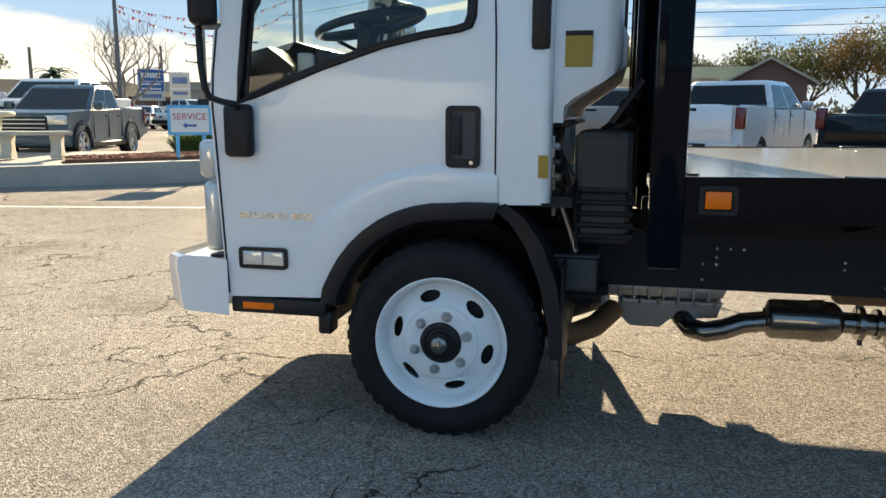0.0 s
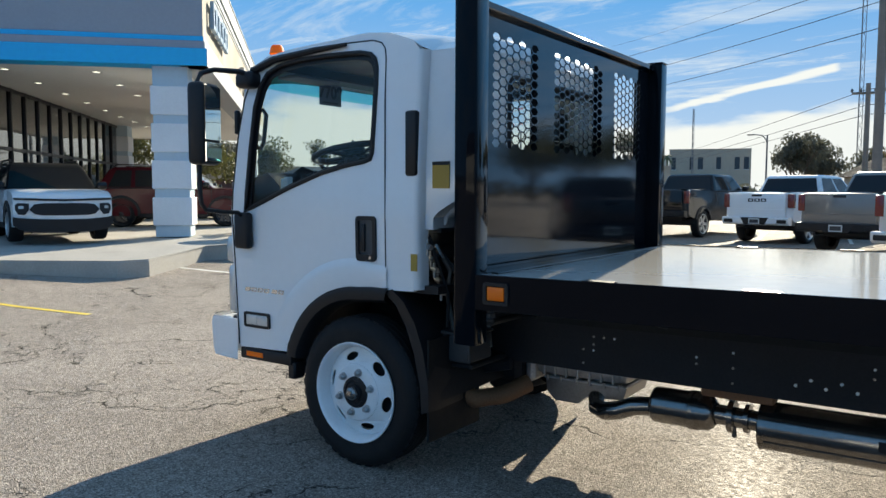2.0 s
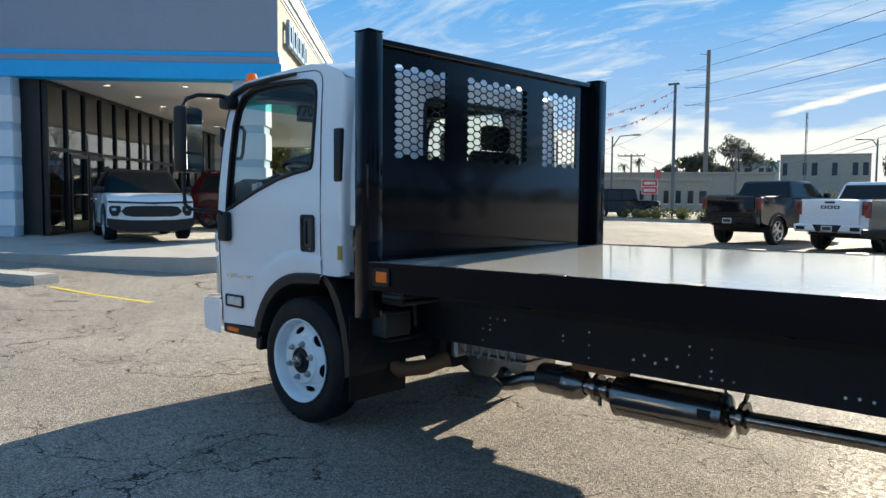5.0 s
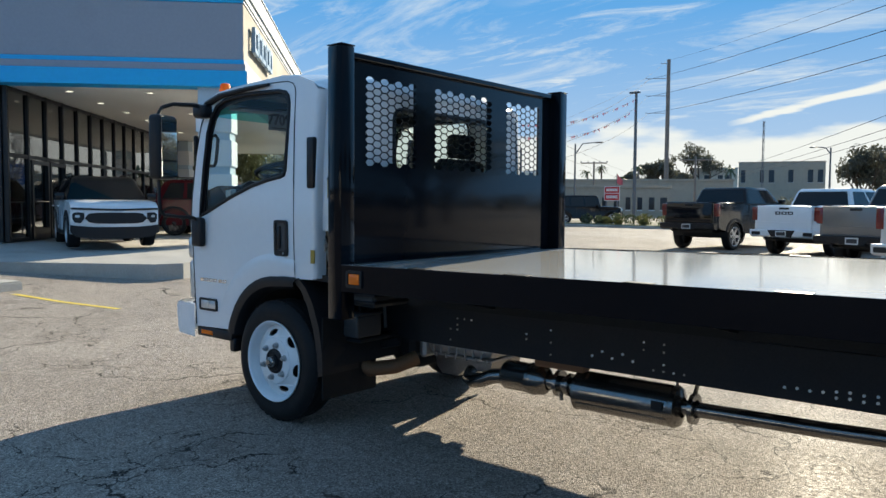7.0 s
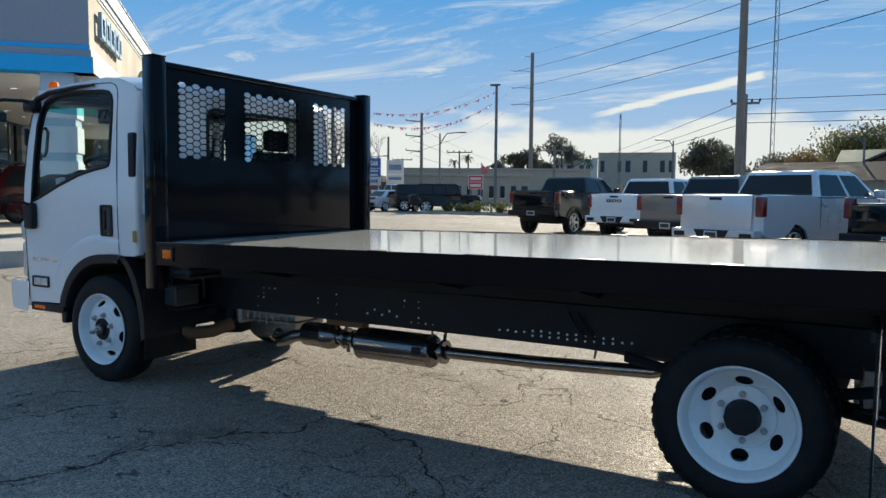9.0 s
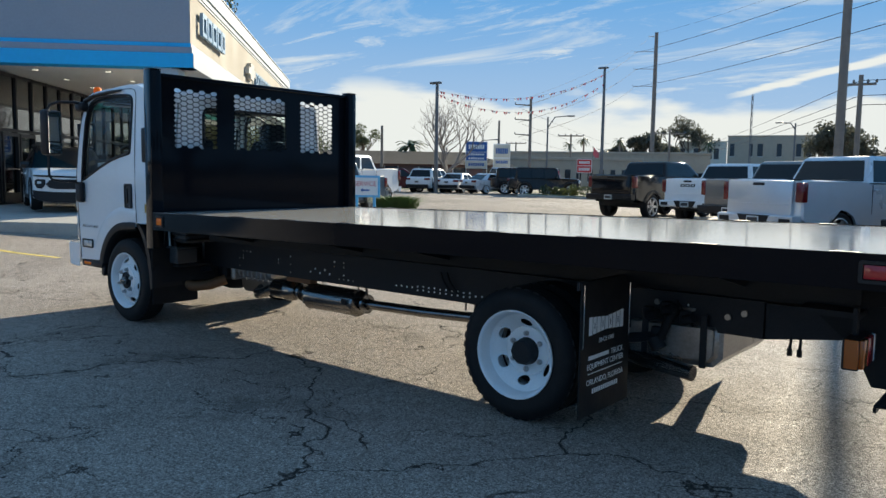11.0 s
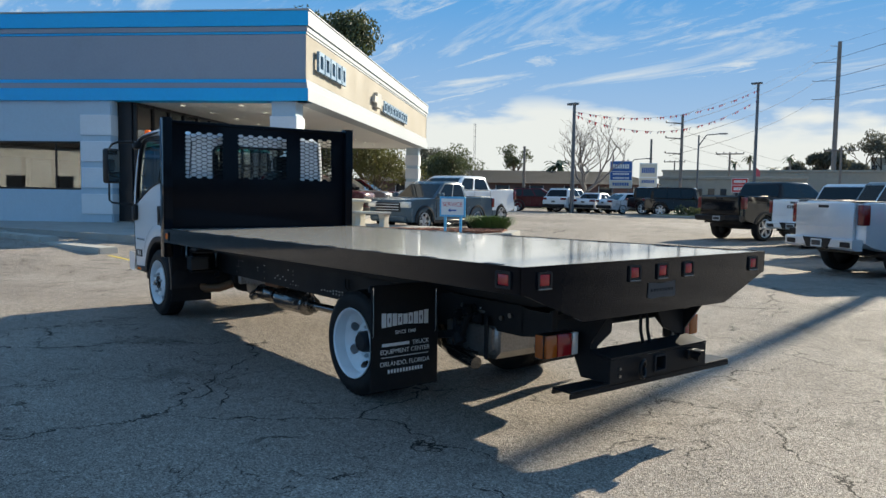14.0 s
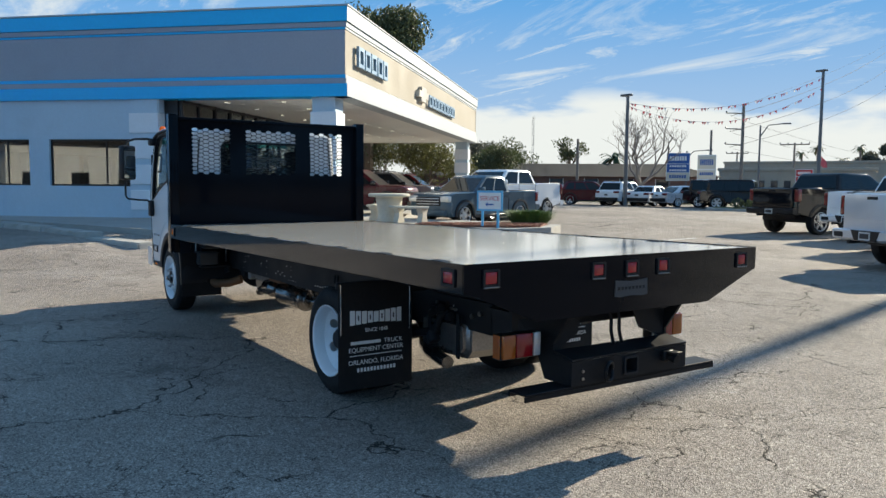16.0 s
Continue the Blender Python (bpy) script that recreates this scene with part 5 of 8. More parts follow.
text_part("figures", "7709", 0.110, M["plastic"], tag, Matrix.Translation((-0.7985, 0.9025, 2.068)) @ Matrix.Rotation(radians(90), 4, "Z") @ Matrix.Rotation(radians(90), 4, "X"), 0.001, bold=0.004)
tpart("tag_bar", lambda b: box(b, -0.7995, -0.798, 0.83, 0.97, 2.034, 2.042), "plastic", parent=tag)

# -- chassis --
for y0, y1 in both(0.78, 0.85):
    rail = tpart("frame_rail", lambda b: (box(b, -0.9, 5.50, *((y0, y0 + 0.008) if y0 < MID else (y1 - 0.008, y1)), 0.565, 0.80), box(b, 5.50, 5.80, *((y0, y0 + 0.008) if y0 < MID else (y1 - 0.008, y1)), 0.60, 0.80), box(b, -0.9, 5.80, y0, y1, 0.80, 0.808), box(b, -0.9, 5.50, y0, y1, 0.557, 0.565), prism(b, [(5.79, 0.60), (6.20 if y0 < MID else 5.9, 0.655), (6.20 if y0 < MID else 5.9, 0.80), (5.79, 0.80)], lambda u, v, w: Vector((u, y0 + w, v)), 0.07)), "chassis", smooth=False)
    if y0 < MID:
        rng = random.Random(4)
        for gx0, gx1 in ((1.05, 1.25), (1.62, 1.8), (2.35, 2.6), (5.2, 5.4)):
            x = gx0
            while x < gx1:
                for z in (0.60, 0.635, 0.67, 0.70, 0.74):
                    if rng.random() < 0.30:
                        tpart("bolt", lambda b: rod(b, (x, y0 - 0.004, z), (x, y0 + 0.001, z), 0.006, 8), "steel" if rng.random() < 0.5 else "white_print", parent=rail)
                x += 0.055
# white discs paint the daylight that shows through holes in the frame rail
for k in range(16):
    for z in (0.60, 0.628) if 3 < k < 14 else (0.614,):
        tpart("frame_hole", lambda b: rod(b, (3.05 + k * 0.055, 0.776, z + 0.004 * (k % 2)), (3.05 + k * 0.055, 0.781, z + 0.004 * (k % 2)), 0.0075, 8), "white_print")
for k in range(5):
    tpart("frame_hole", lambda b: rod(b, (2.05 + k * 0.06, 0.776, 0.63 + 0.03 * (k % 2)), (2.05 + k * 0.06, 0.781, 0.63 + 0.03 * (k % 2)), 0.0075, 8), "white_print")
for x in (0.9, 1.9, 2.9, 3.9, 5.1):
    tpart("cross_member", lambda b: box(b, x, x + 0.08, 0.85, flip(0.85), 0.60, 0.77, 0.006), "chassis", smooth=False)
for y0, y1 in both(0.78, 0.86):
    tpart("long_sill", lambda b: box(b, 0.78, 6.50, y0, y1, 0.812, 0.955, 0.006), "black_satin", smooth=False)
for i in range(14):
    x = 0.95 + i * 0.412
    tpart("bed_cross_sill", lambda b: box(b, x, x + 0.05, 0.05, flip(0.05), bed_z(x) - 0.155, bed_z(x) - 0.012, 0.004), "black_satin", smooth=False)
tpart("inner_skirt", lambda b: prism(b, [(0.9, 0.83), (6.3, 0.88), (6.3, 1.0), (0.9, 0.95)], lambda u, v, w: Vector((u, 0.55 + w, v)), 0.01), "black_satin", smooth=False)
# gussets under the bed
for x in (1.55, 2.9, 3.75, 5.75):
    tpart("gusset", lambda b: prism(b, [(0.04, bed_z(x) - 0.15), (0.76, bed_z(x) - 0.15), (0.76, bed_z(x) - 0.30)], lambda u, v, w: Vector((x + w, u, v)), 0.008), "black_satin", smooth=False)

# deck and side rails
def deck(b):
    rows = []
    for i in range(13):
        x = 0.885 + (6.555 - 0.885) * i / 12
        rows.append([(x, 0.013 + (2.44 - 0.026) * j / 6, bed_z(x) - 0.004 - (0.0025 if (i + j) % 2 else 0.0)) for j in range(7)])
    grid_sheet(b, rows)


tpart("deck", deck, "deck", "smooth glossy grey steel deck", smooth=True)
for y0, y1 in both(0.0, 0.012):
    inner = (0.012, 0.05) if y0 < MID else (flip(0.05), flip(0.012))
    def rail_fill(b):
        prism(b, [(0.885, bed_z(0.885) - 0.155), (6.575, bed_z(6.575) - 0.155), (6.575, bed_z(6.575)), (0.885, bed_z(0.885))], lambda u, v, w: Vector((u, y0 + w, v)), y1 - y0)
        for zz in (-0.155,):
            prism(b, [(0.885, bed_z(0.885) + zz), (6.575, bed_z(6.575) + zz), (6.575, bed_z(6.575) + zz + 0.008), (0.885, bed_z(0.885) + zz + 0.008)], lambda u, v, w: Vector((u, inner[0] + w, v)), inner[1] - inner[0])
        bmesh.ops.bevel(b, geom=[e for e in b.edges if e.calc_length() > 1], offset=0.0025, segments=1, affect="EDGES")
    sr = tpart("side_rail", rail_fill, "black_paint", smooth=False)
    for i in range(9):
        x = 1.45 + i * 0.61
        yy = (y0, y0 + 0.05) if y0 < MID else (y1 - 0.05, y1)
        tpart("stake_pocket_lip", lambda b: box(b, x - 0.065, x + 0.065, yy[0] - (0.002 if y0 < MID else -0.0), yy[1] + (0.0 if y0 < MID else 0.002), bed_z(x) - 0.003, bed_z(x) + 0.002, 0.001), "black_satin", parent=sr, smooth=False)

# bulkhead: two posts and a plate with three hexagon-pierced lights
for y0, y1 in both(0.0, 0.105):
    post = tpart("bulkhead_post", lambda b: box(b, 0.772, 0.885, y0, y1, 0.79, 2.335, 0.008, 2), "black_paint")
    tpart("post_cap", lambda b: box(b, 0.768, 0.889, y0 - 0.002, y1 + 0.002, 2.336, 2.345, 0.003), "black_paint", parent=post)


def hex_holes(y0, y1, z0, z1):
    """Columns of flat-topped, stretched hexagons, every other column half a step lower."""
    out, dy, dz, hw, hh = [], 0.0625, 0.0445, 0.0385, 0.0185
    n = int((y1 - y0 - 2 * hw) / dy) + 1
    y = y0 + (y1 - y0 - (n - 1) * dy) / 2
    for k in range(n):
        z = z1 - hh - (dz / 2 if k % 2 else 0)
        while z > z0 + hh * 0.6:
            out.append([(y + a * hw, z + c * hh) for a, c in ((1, 0), (0.5, 1), (-0.5, 1), (-1, 0), (-0.5, -1), (0.5, -1))])
            z -= dz
        y += dy
    return out


plate_holes = []
for y0, y1 in ((0.25, 0.75), (0.895, 1.555), (1.69, 2.20)):
    plate_holes += hex_holes(y0, y1, 1.665, 2.205)


def bulk_plate(b):
    panel_with_holes(b, [(0.105, 1.085), (2.335, 1.085), (2.335, 2.315), (0.105, 2.315)], plate_holes, lambda u, v, w: Vector((0.795 + w, u, v)), 0.005)
    box(b, 0.790, 0.84, 0.105, 2.335, 2.285, 2.318, 0.004)


tpart("bulkhead_plate", bulk_plate, "black_paint", "black steel plate pierced by three fields of hexagons", smooth=False)
for y in (0.80, 1.60, 2.27):
    tpart("plate_stiffener", lambda b: box(b, 0.725, 0.794, y - 0.025, y + 0.025, 1.0, 2.30, 0.004), "black_paint", smooth=False)
tpart("bulkhead_sill", lambda b: (box(b, 0.80, 0.90, 0.106, 2.334, 1.0, 1.108, 0.006), box(b, 0.90, 0.94, 0.106, 2.334, 1.106, 1.112, 0.002)), "black_paint", smooth=False)

# marker lamps set into the side rails
for y_face, s in ((0.0, -1), (2.44, 1)):
    for x, mat_name in ((0.992, "amber"), (6.445, "red_lens")):
        zc = bed_z(x) - 0.078
        bz = tpart("marker_lamp", lambda b: panel_with_holes(b, rounded(x - 0.062, x + 0.062, zc - 0.048, zc + 0.048, 0.012), [rounded(x - 0.046, x + 0.046, zc - 0.034, zc + 0.034, 0.006)], lambda u, v, w: Vector((u, y_face + s * (0.010 - w), v)), 0.010), "plastic")
        tpart("lens", lambda b: box(b, x - 0.042, x + 0.042, *sorted((y_face + s * 0.001, y_face + s * 0.009)), zc - 0.03, zc + 0.03, 0.004, 2), mat_name, parent=bz)

# rear apron, its lamps and plate
def apron(b):
    prism(b, [(0.0, 1.035), (0.50, 0.84), (1.94, 0.84), (2.44, 1.035), (2.44, 1.178), (0.0, 1.178)], lambda u, v, w: Vector((6.568 + w, u, v)), 0.012)


tpart("rear_apron", apron, "black_paint", smooth=False)
for y in (0.17, 0.945, 1.22, 1.495, 2.275):
    bz = tpart("rear_lamp", lambda b: panel_with_holes(b, rounded(y - 0.055, y + 0.055, 1.045, 1.145, 0.01), [rounded(y - 0.04, y + 0.04, 1.066, 1.134, 0.006)], lambda u, v, w: Vector((6.592 - w, u, v)), 0.012), "plastic")
    tpart("lens", lambda b: box(b, 6.581, 6.589, y - 0.037, y + 0.037, 1.069, 1.131, 0.003, 2), "red_lens", parent=bz)
    tpart("lip", lambda b: box(b, 6.590, 6.598, y - 0.05, y + 0.05, 1.048, 1.055, 0.002), "steel", parent=bz)
plate = tpart("maker_plate", lambda b: prism(b, [(1.08, 0.935), (1.12, 0.928), (1.22, 0.935), (1.32, 0.928), (1.36, 0.935), (1.355, 1.02), (1.36, 1.03), (1.22, 1.02), (1.08, 1.03), (1.085, 1.02)], lambda u, v, w: Vector((6.581 + w, u, v)), 0.006), "dark_plastic", "small dark maker's plate")
tpart("plate_bar", lambda b: [box(b, 6.587, 6.589, 1.105 + k * 0.03, 1.122 + k * 0.03, 0.972, 0.99) for k in range(8)], "chassis", parent=plate, smooth=False)

# hitch, its side plates and the step
for y in (0.774, 1.745):
    tpart("hitch_side_plate", lambda b: prism(b, [(6.02, 0.815), (6.50, 0.86), (6.545, 0.86), (6.40, 0.655), (6.40, 0.60), (6.548, 0.575), (6.548, 0.434), (6.33, 0.434), (6.24, 0.62)], lambda u, v, w: Vector((u, y + w, v)), 0.02), "black_satin", smooth=False)
tpart("hitch_plate", lambda b: panel_with_holes(b, [(0.774, 0.434), (1.765, 0.434), (1.765, 0.575), (0.774, 0.575)], [rounded(1.20, 1.31, 0.455, 0.555, 0.012)], lambda u, v, w: Vector((6.55 + w, u, v)), 0.012), "black_satin", smooth=False)
tpart("receiver_tube", lambda b: panel_with_holes(b, rounded(1.195, 1.315, 0.45, 0.56, 0.012), [rounded(1.207, 1.303, 0.462, 0.548, 0.008)], lambda u, v, w: Vector((6.575 - w, u, v)), 0.20), "chassis", smooth=False)
tpart("hitch_top", lambda b: prism(b, [(6.405, 0.604), (6.55, 0.577), (6.565, 0.580), (6.565, 0.592), (6.405, 0.618)], lambda u, v, w: Vector((u, 0.774 + w, v)), 0.991), "black_satin", smooth=False)
for y in (1.045,):
    tpart("chain_ring", lambda b: tube(b, [(6.566 + 0.045 * abs(math.sin(t * 0.5)), y + 0.048 * math.cos(t), 0.498 + 0.055 * math.sin(t)) for t in [k * math.tau / 16 for k in range(16)]], 0.012, 6, closed=True), "black_satin")
for k in range(2):
    tpart("plate_bolt", lambda b: rod(b, (6.561, 0.86, 0.47 + 0.045 * k), (6.570, 0.86, 0.47 + 0.045 * k), 0.010, 8), "steel")
tpart("wiring_socket", lambda b: (box(b, 6.562, 6.60, 1.52, 1.62, 0.495, 0.56, 0.008), rod(b, (6.60, 1.57, 0.528), (6.655, 1.57, 0.515), 0.030, 14), box(b, 6.60, 6.66, 1.53, 1.61, 0.552, 0.562, 0.003)), "black_satin")
tpart("hitch_brace", lambda b: (box(b, 6.10, 6.18, 0.80, 1.74, 0.70, 0.84, 0.01), prism(b, [(0.80, 0.86), (1.00, 0.86), (0.98, 0.70), (0.80, 0.60)], lambda u, v, w: Vector((6.38 + w, u, v)), 0.012), prism(b, [(1.745, 0.86), (1.42, 0.86), (1.52, 0.68), (1.745, 0.60)], lambda u, v, w: Vector((6.38 + w, u, v)), 0.012)), "black_satin", smooth=False)
for y in (1.20, 1.27):
    tpart("trailer_wire", lambda b: tube(b, [(6.42, y, 0.86), (6.44, y + 0.01, 0.77), (6.45, y, 0.70), (6.46, y + 0.015, 0.62)], 0.011, 6), "rubber")
tpart("rear_step", lambda b: (box(b, 6.40, 6.55, 0.445, 2.065, 0.418, 0.432, 0.003), box(b, 6.538, 6.552, 0.445, 2.065, 0.388, 0.4175), box(b, 6.398, 6.412, 0.445, 2.065, 0.392, 0.4175)), "black_satin", smooth=False)
# tail lamps
for s in (-1, 1):
    f = (lambda y: y) if s < 0 else flip
    tl = tpart("tail_lamp", lambda b: box(b, 6.25, 6.325, *sorted((f(0.44), f(0.735))), 0.575, 0.725, 0.01, 2), "plastic")
    for q0, q1, mm in ((0.448, 0.54, "amber_dark"), (0.545, 0.67, "red_dark"), (0.675, 0.728, "clear_lens")):
        tpart("lens", lambda b: box(b, 6.322, 6.347, *sorted((f(q0), f(q1))), 0.585, 0.725, 0.008, 2), mm, parent=tl)
    tpart("side_lens", lambda b: box(b, 6.262, 6.324, *sorted((f(0.434), f(0.442))), 0.585, 0.725, 0.003), "amber_dark", parent=tl)
    tpart("lamp_bracket", lambda b: (box(b, 6.27, 6.29, *sorted((f(0.55), f(0.60))), 0.73, 0.86), box(b, 6.0, 6.29, *sorted((f(0.60), f(0.80))), 0.80, 0.83)), "chassis", smooth=False)

# mudflaps behind the rear wheels
for s in (-1, 1):
    f = (lambda y: y) if s < 0 else flip
    flap = tpart("mudflap", lambda b: box(b, 5.07, 5.079, *sorted((f(0.03), f(0.615))), 0.165, 0.91, 0.002), "rubber", "black rubber mudflap with white printing", smooth=False)
    tpart("flap_bracket", lambda b: (box(b, 5.05, 5.07, *sorted((f(0.02), f(0.66))), 0.87, 0.915, 0.003), box(b, 5.055, 5.069, *sorted((f(0.60), f(0.80))), 0.82, 0.90)), "chassis", parent=flap, smooth=False)
    for y in (0.045, 0.59):
        tpart("flap_rod", lambda b: tube(b, [(5.085, f(y), 0.90), (5.085, f(y), 0.56), (5.07, f(y), 0.545)], 0.0045, 6), "chrome", parent=flap)
    c = 0.322 if s < 0 else flip(0.322)
    def line_at(z, size, body, bold=0.0):
        text_part("printing", body, size, M["white_print"], flap, Matrix.Translation((5.081, c, z)) @ Matrix.Rotation(radians(90), 4, "Z") @ Matrix.Rotation(radians(90), 4, "X"), 0.0008, bold=bold)
    # the maker's name stays a row of plain slabs
    for k in range(9):
        y0 = c - 0.205 + k * 0.046
        tpart("name_bar", lambda b: panel_with_holes(b, [(y0, 0.615 + 0.003 * (4 - abs(k - 4))), (y0 + 0.038, 0.615 + 0.003 * (4 - abs(k - 4))), (y0 + 0.038, 0.70 + 0.004 * abs(k - 4)), (y0, 0.70 + 0.004 * abs(k - 4))], [[(y0 + 0.014, 0.645), (y0 + 0.025, 0.645), (y0 + 0.025, 0.68), (y0 + 0.014, 0.68)]] if k % 2 else [], lambda u, v, w: Vector((5.0795 + w, u, v)), 0.0015), "white_print", parent=flap, smooth=False)
    line_at(0.562, 0.036, "SINCE 1848")
    tpart("name_bar", lambda b: box(b, 5.0795, 5.081, c - 0.20, c + 0.035, 0.478, 0.50), "white_print", parent=flap, smooth=False)
    text_part("printing", "TRUCK", 0.046, M["white_print"], flap, Matrix.Translation((5.081, c + 0.135, 0.473)) @ Matrix.Rotation(radians(90), 4, "Z") @ Matrix.Rotation(radians(90), 4, "X"), 0.0008)
    line_at(0.425, 0.046, "EQUIPMENT CENTER")
    tpart("rule", lambda b: box(b, 5.0795, 5.081, c - 0.205, c + 0.205, 0.398, 0.403), "white_print", parent=flap, smooth=False)
    line_at(0.338, 0.046, "ORLANDO, FLORIDA")
    tpart("number_bar", lambda b: [box(b, 5.0795, 5.081, c - 0.15 + k * 0.026, c - 0.133 + k * 0.026, 0.285, 0.312) for k in range(12)], "white_print", parent=flap, smooth=False)

# axles, springs and drive line
tpart("rear_axle", lambda b: (rod(b, (4.535, 0.5, 0.408), (4.535, flip(0.5), 0.408), 0.06, 16), bmesh.ops.create_uvsphere(b, u_segments=20, v_segments=12, radius=0.19, matrix=Matrix.Translation((4.535, MID, 0.41)))), "chassis")
tpart("front_axle", lambda b: box(b, -0.05, 0.05, 0.45, flip(0.45), 0.33, 0.42, 0.01), "chassis")
tpart("drive_shaft", lambda b: rod(b, (1.6, MID, 0.60), (4.4, MID, 0.46), 0.045, 14), "chassis")
for y in (0.74, flip(0.74)):
    for x0 in (-0.55, 3.85):
        tpart("leaf_spring", lambda b: [tube(b, [(x0 + q * (1.2 if x0 < 0 else 1.4) * t + (1 - q) * 0.3 * 0, y, 0.56 - 0.10 * math.sin(math.pi * t) - 0.012 * k) for t in (0, 0.25, 0.5, 0.75, 1.0)], 0.02, 6) for k, q in ((0, 1), (1, 1), (2, 1))], "chassis")
tpart("wheel_well", lambda b: grid_sheet(b, [[(0.0 + 0.50 * math.cos(radians(a)), y, 0.42 + 0.50 * math.sin(radians(a))) for y in (0.30, 0.70, 1.74, 2.14)] for a in range(0, 181, 15)]), "chassis")
# engine sump and gearbox under the cab
gear = tpart("gearbox", lambda b: (box(b, 0.62, 1.20, 1.02, 1.42, 0.44, 0.68, 0.05, 2), box(b, 0.60, 0.66, 0.98, 1.46, 0.40, 0.70, 0.02), box(b, 0.70, 1.18, 1.03, 1.40, 0.425, 0.438, 0.003)), "aluminium", smooth=False)
tpart("pan", lambda b: prism(b, [(0.70, 0.425), (1.18, 0.425), (1.16, 0.36), (0.95, 0.345), (0.90, 0.30), (0.76, 0.30), (0.71, 0.35)], lambda u, v, w: Vector((u, 1.05 + w, v)), 0.33), "steel", parent=gear, smooth=False)
for k in range(7):
    tpart("gear_rib", lambda b: box(b, 0.70 + k * 0.068, 0.712 + k * 0.068, 1.012, 1.03, 0.445, 0.62, 0.003), "aluminium", parent=gear, smooth=False)
for k in range(6):
    tpart("pan_bolt", lambda b: rod(b, (0.72 + k * 0.085, 1.035, 0.445), (0.72 + k * 0.085, 1.035, 0.415), 0.011, 8), "steel", parent=gear)
tpart("bell_housing", lambda b: lathe(b, [(0.26, -0.10), (0.25, 0.0), (0.19, 0.16), (0.17, 0.2)], Matrix.Translation((0.44, MID, 0.52)) @ Matrix.Rotation(radians(90), 4, "Y"), 24), "chassis", parent=gear)
tpart("engine", lambda b: box(b, -0.35, 0.60, 0.92, 1.5, 0.40, 0.98, 0.03), "chassis", smooth=False)
tpart("air_pipe", lambda b: tube(b, [(0.38, 0.55, 0.42), (0.50, 0.62, 0.36), (0.60, 0.75, 0.37), (0.68, 0.88, 0.42)], 0.05, 12), "rust")
# exhaust: a bend, the first can, the silencer, the long pipe and the clamps
EY = 0.95
ex = tpart("exhaust", lambda b: tube(b, [(0.98, 1.16, 0.42), (1.00, 1.08, 0.35), (1.04, 0.99, 0.32), (1.10, 0.955, 0.315), (1.18, EY, 0.335), (1.26, EY, 0.37), (1.36, EY, 0.385)], 0.048, 14), "exhaust", "dark steel exhaust with two cans")
def turned(x, z=0.40):
    return Matrix.Translation((x, EY, z)) @ Matrix.Rotation(radians(90), 4, "Y")
tpart("can", lambda b: lathe(b, [(0.05, -0.17), (0.082, -0.155), (0.090, -0.14), (0.090, 0.02), (0.096, 0.03), (0.096, 0.075), (0.090, 0.085), (0.088, 0.12), (0.075, 0.14), (0.055, 0.155)], turned(1.52), 28), "exhaust", parent=ex)
tpart("neck", lambda b: (rod(b, (1.66, EY, 0.40), (1.88, EY, 0.395), 0.048, 16), rod(b, (1.735, EY, 0.40), (1.76, EY, 0.40), 0.078, 16), rod(b, (1.81, EY, 0.40), (1.83, EY, 0.40), 0.068, 16), rod(b, (1.74, EY, 0.49), (1.76, EY, 0.30), 0.012, 8)), "exhaust", parent=ex)
tpart("silencer", lambda b: lathe(b, [(0.05, -0.31), (0.112, -0.30), (0.118, -0.295), (0.112, -0.28), (0.112, 0.27), (0.116, 0.28), (0.106, 0.30), (0.055, 0.32)], turned(2.18, 0.385), 32), "exhaust", parent=ex)
tpart("seam", lambda b: box(b, 1.91, 2.44, EY - 0.102, EY - 0.098, 0.33, 0.337), "exhaust", parent=ex, smooth=False)
tpart("heat_tag", lambda b: box(b, 2.37, 2.43, EY - 0.117, EY - 0.113, 0.38, 0.425), "plastic", parent=ex)
tpart("clamp", lambda b: (lathe(b, [(0.05, -0.012), (0.082, -0.012), (0.082, 0.012), (0.05, 0.012)], turned(2.56, 0.39), 16), rod(b, (2.56, EY, 0.46), (2.62, EY - 0.08, 0.60), 0.012, 8)), "exhaust", parent=ex)
tpart("tail_pipe", lambda b: tube(b, [(2.49, EY, 0.387), (3.2, EY, 0.40), (3.95, EY, 0.43), (4.15, EY, 0.50), (4.35, EY, 0.60), (4.62, EY, 0.56), (4.80, 0.90, 0.44), (4.96, 0.80, 0.395), (5.15, 0.725, 0.385), (5.34, 0.69, 0.375), (5.45, 0.675, 0.365)], [0.040] * 6 + [0.042, 0.044, 0.046, 0.046, 0.046], 14), "exhaust", parent=ex)
for x in (1.75, 2.46, 3.6):
    tpart("hanger", lambda b: tube(b, [(x, EY, 0.47), (x + 0.02, EY - 0.02, 0.55), (x + 0.07, 0.86, 0.62)], 0.008, 6), "steel", parent=ex)
tpart("rusty_bracket", lambda b: box(b, 1.62, 1.95, 0.86, 0.95, 0.50, 0.56, 0.01), "rust")
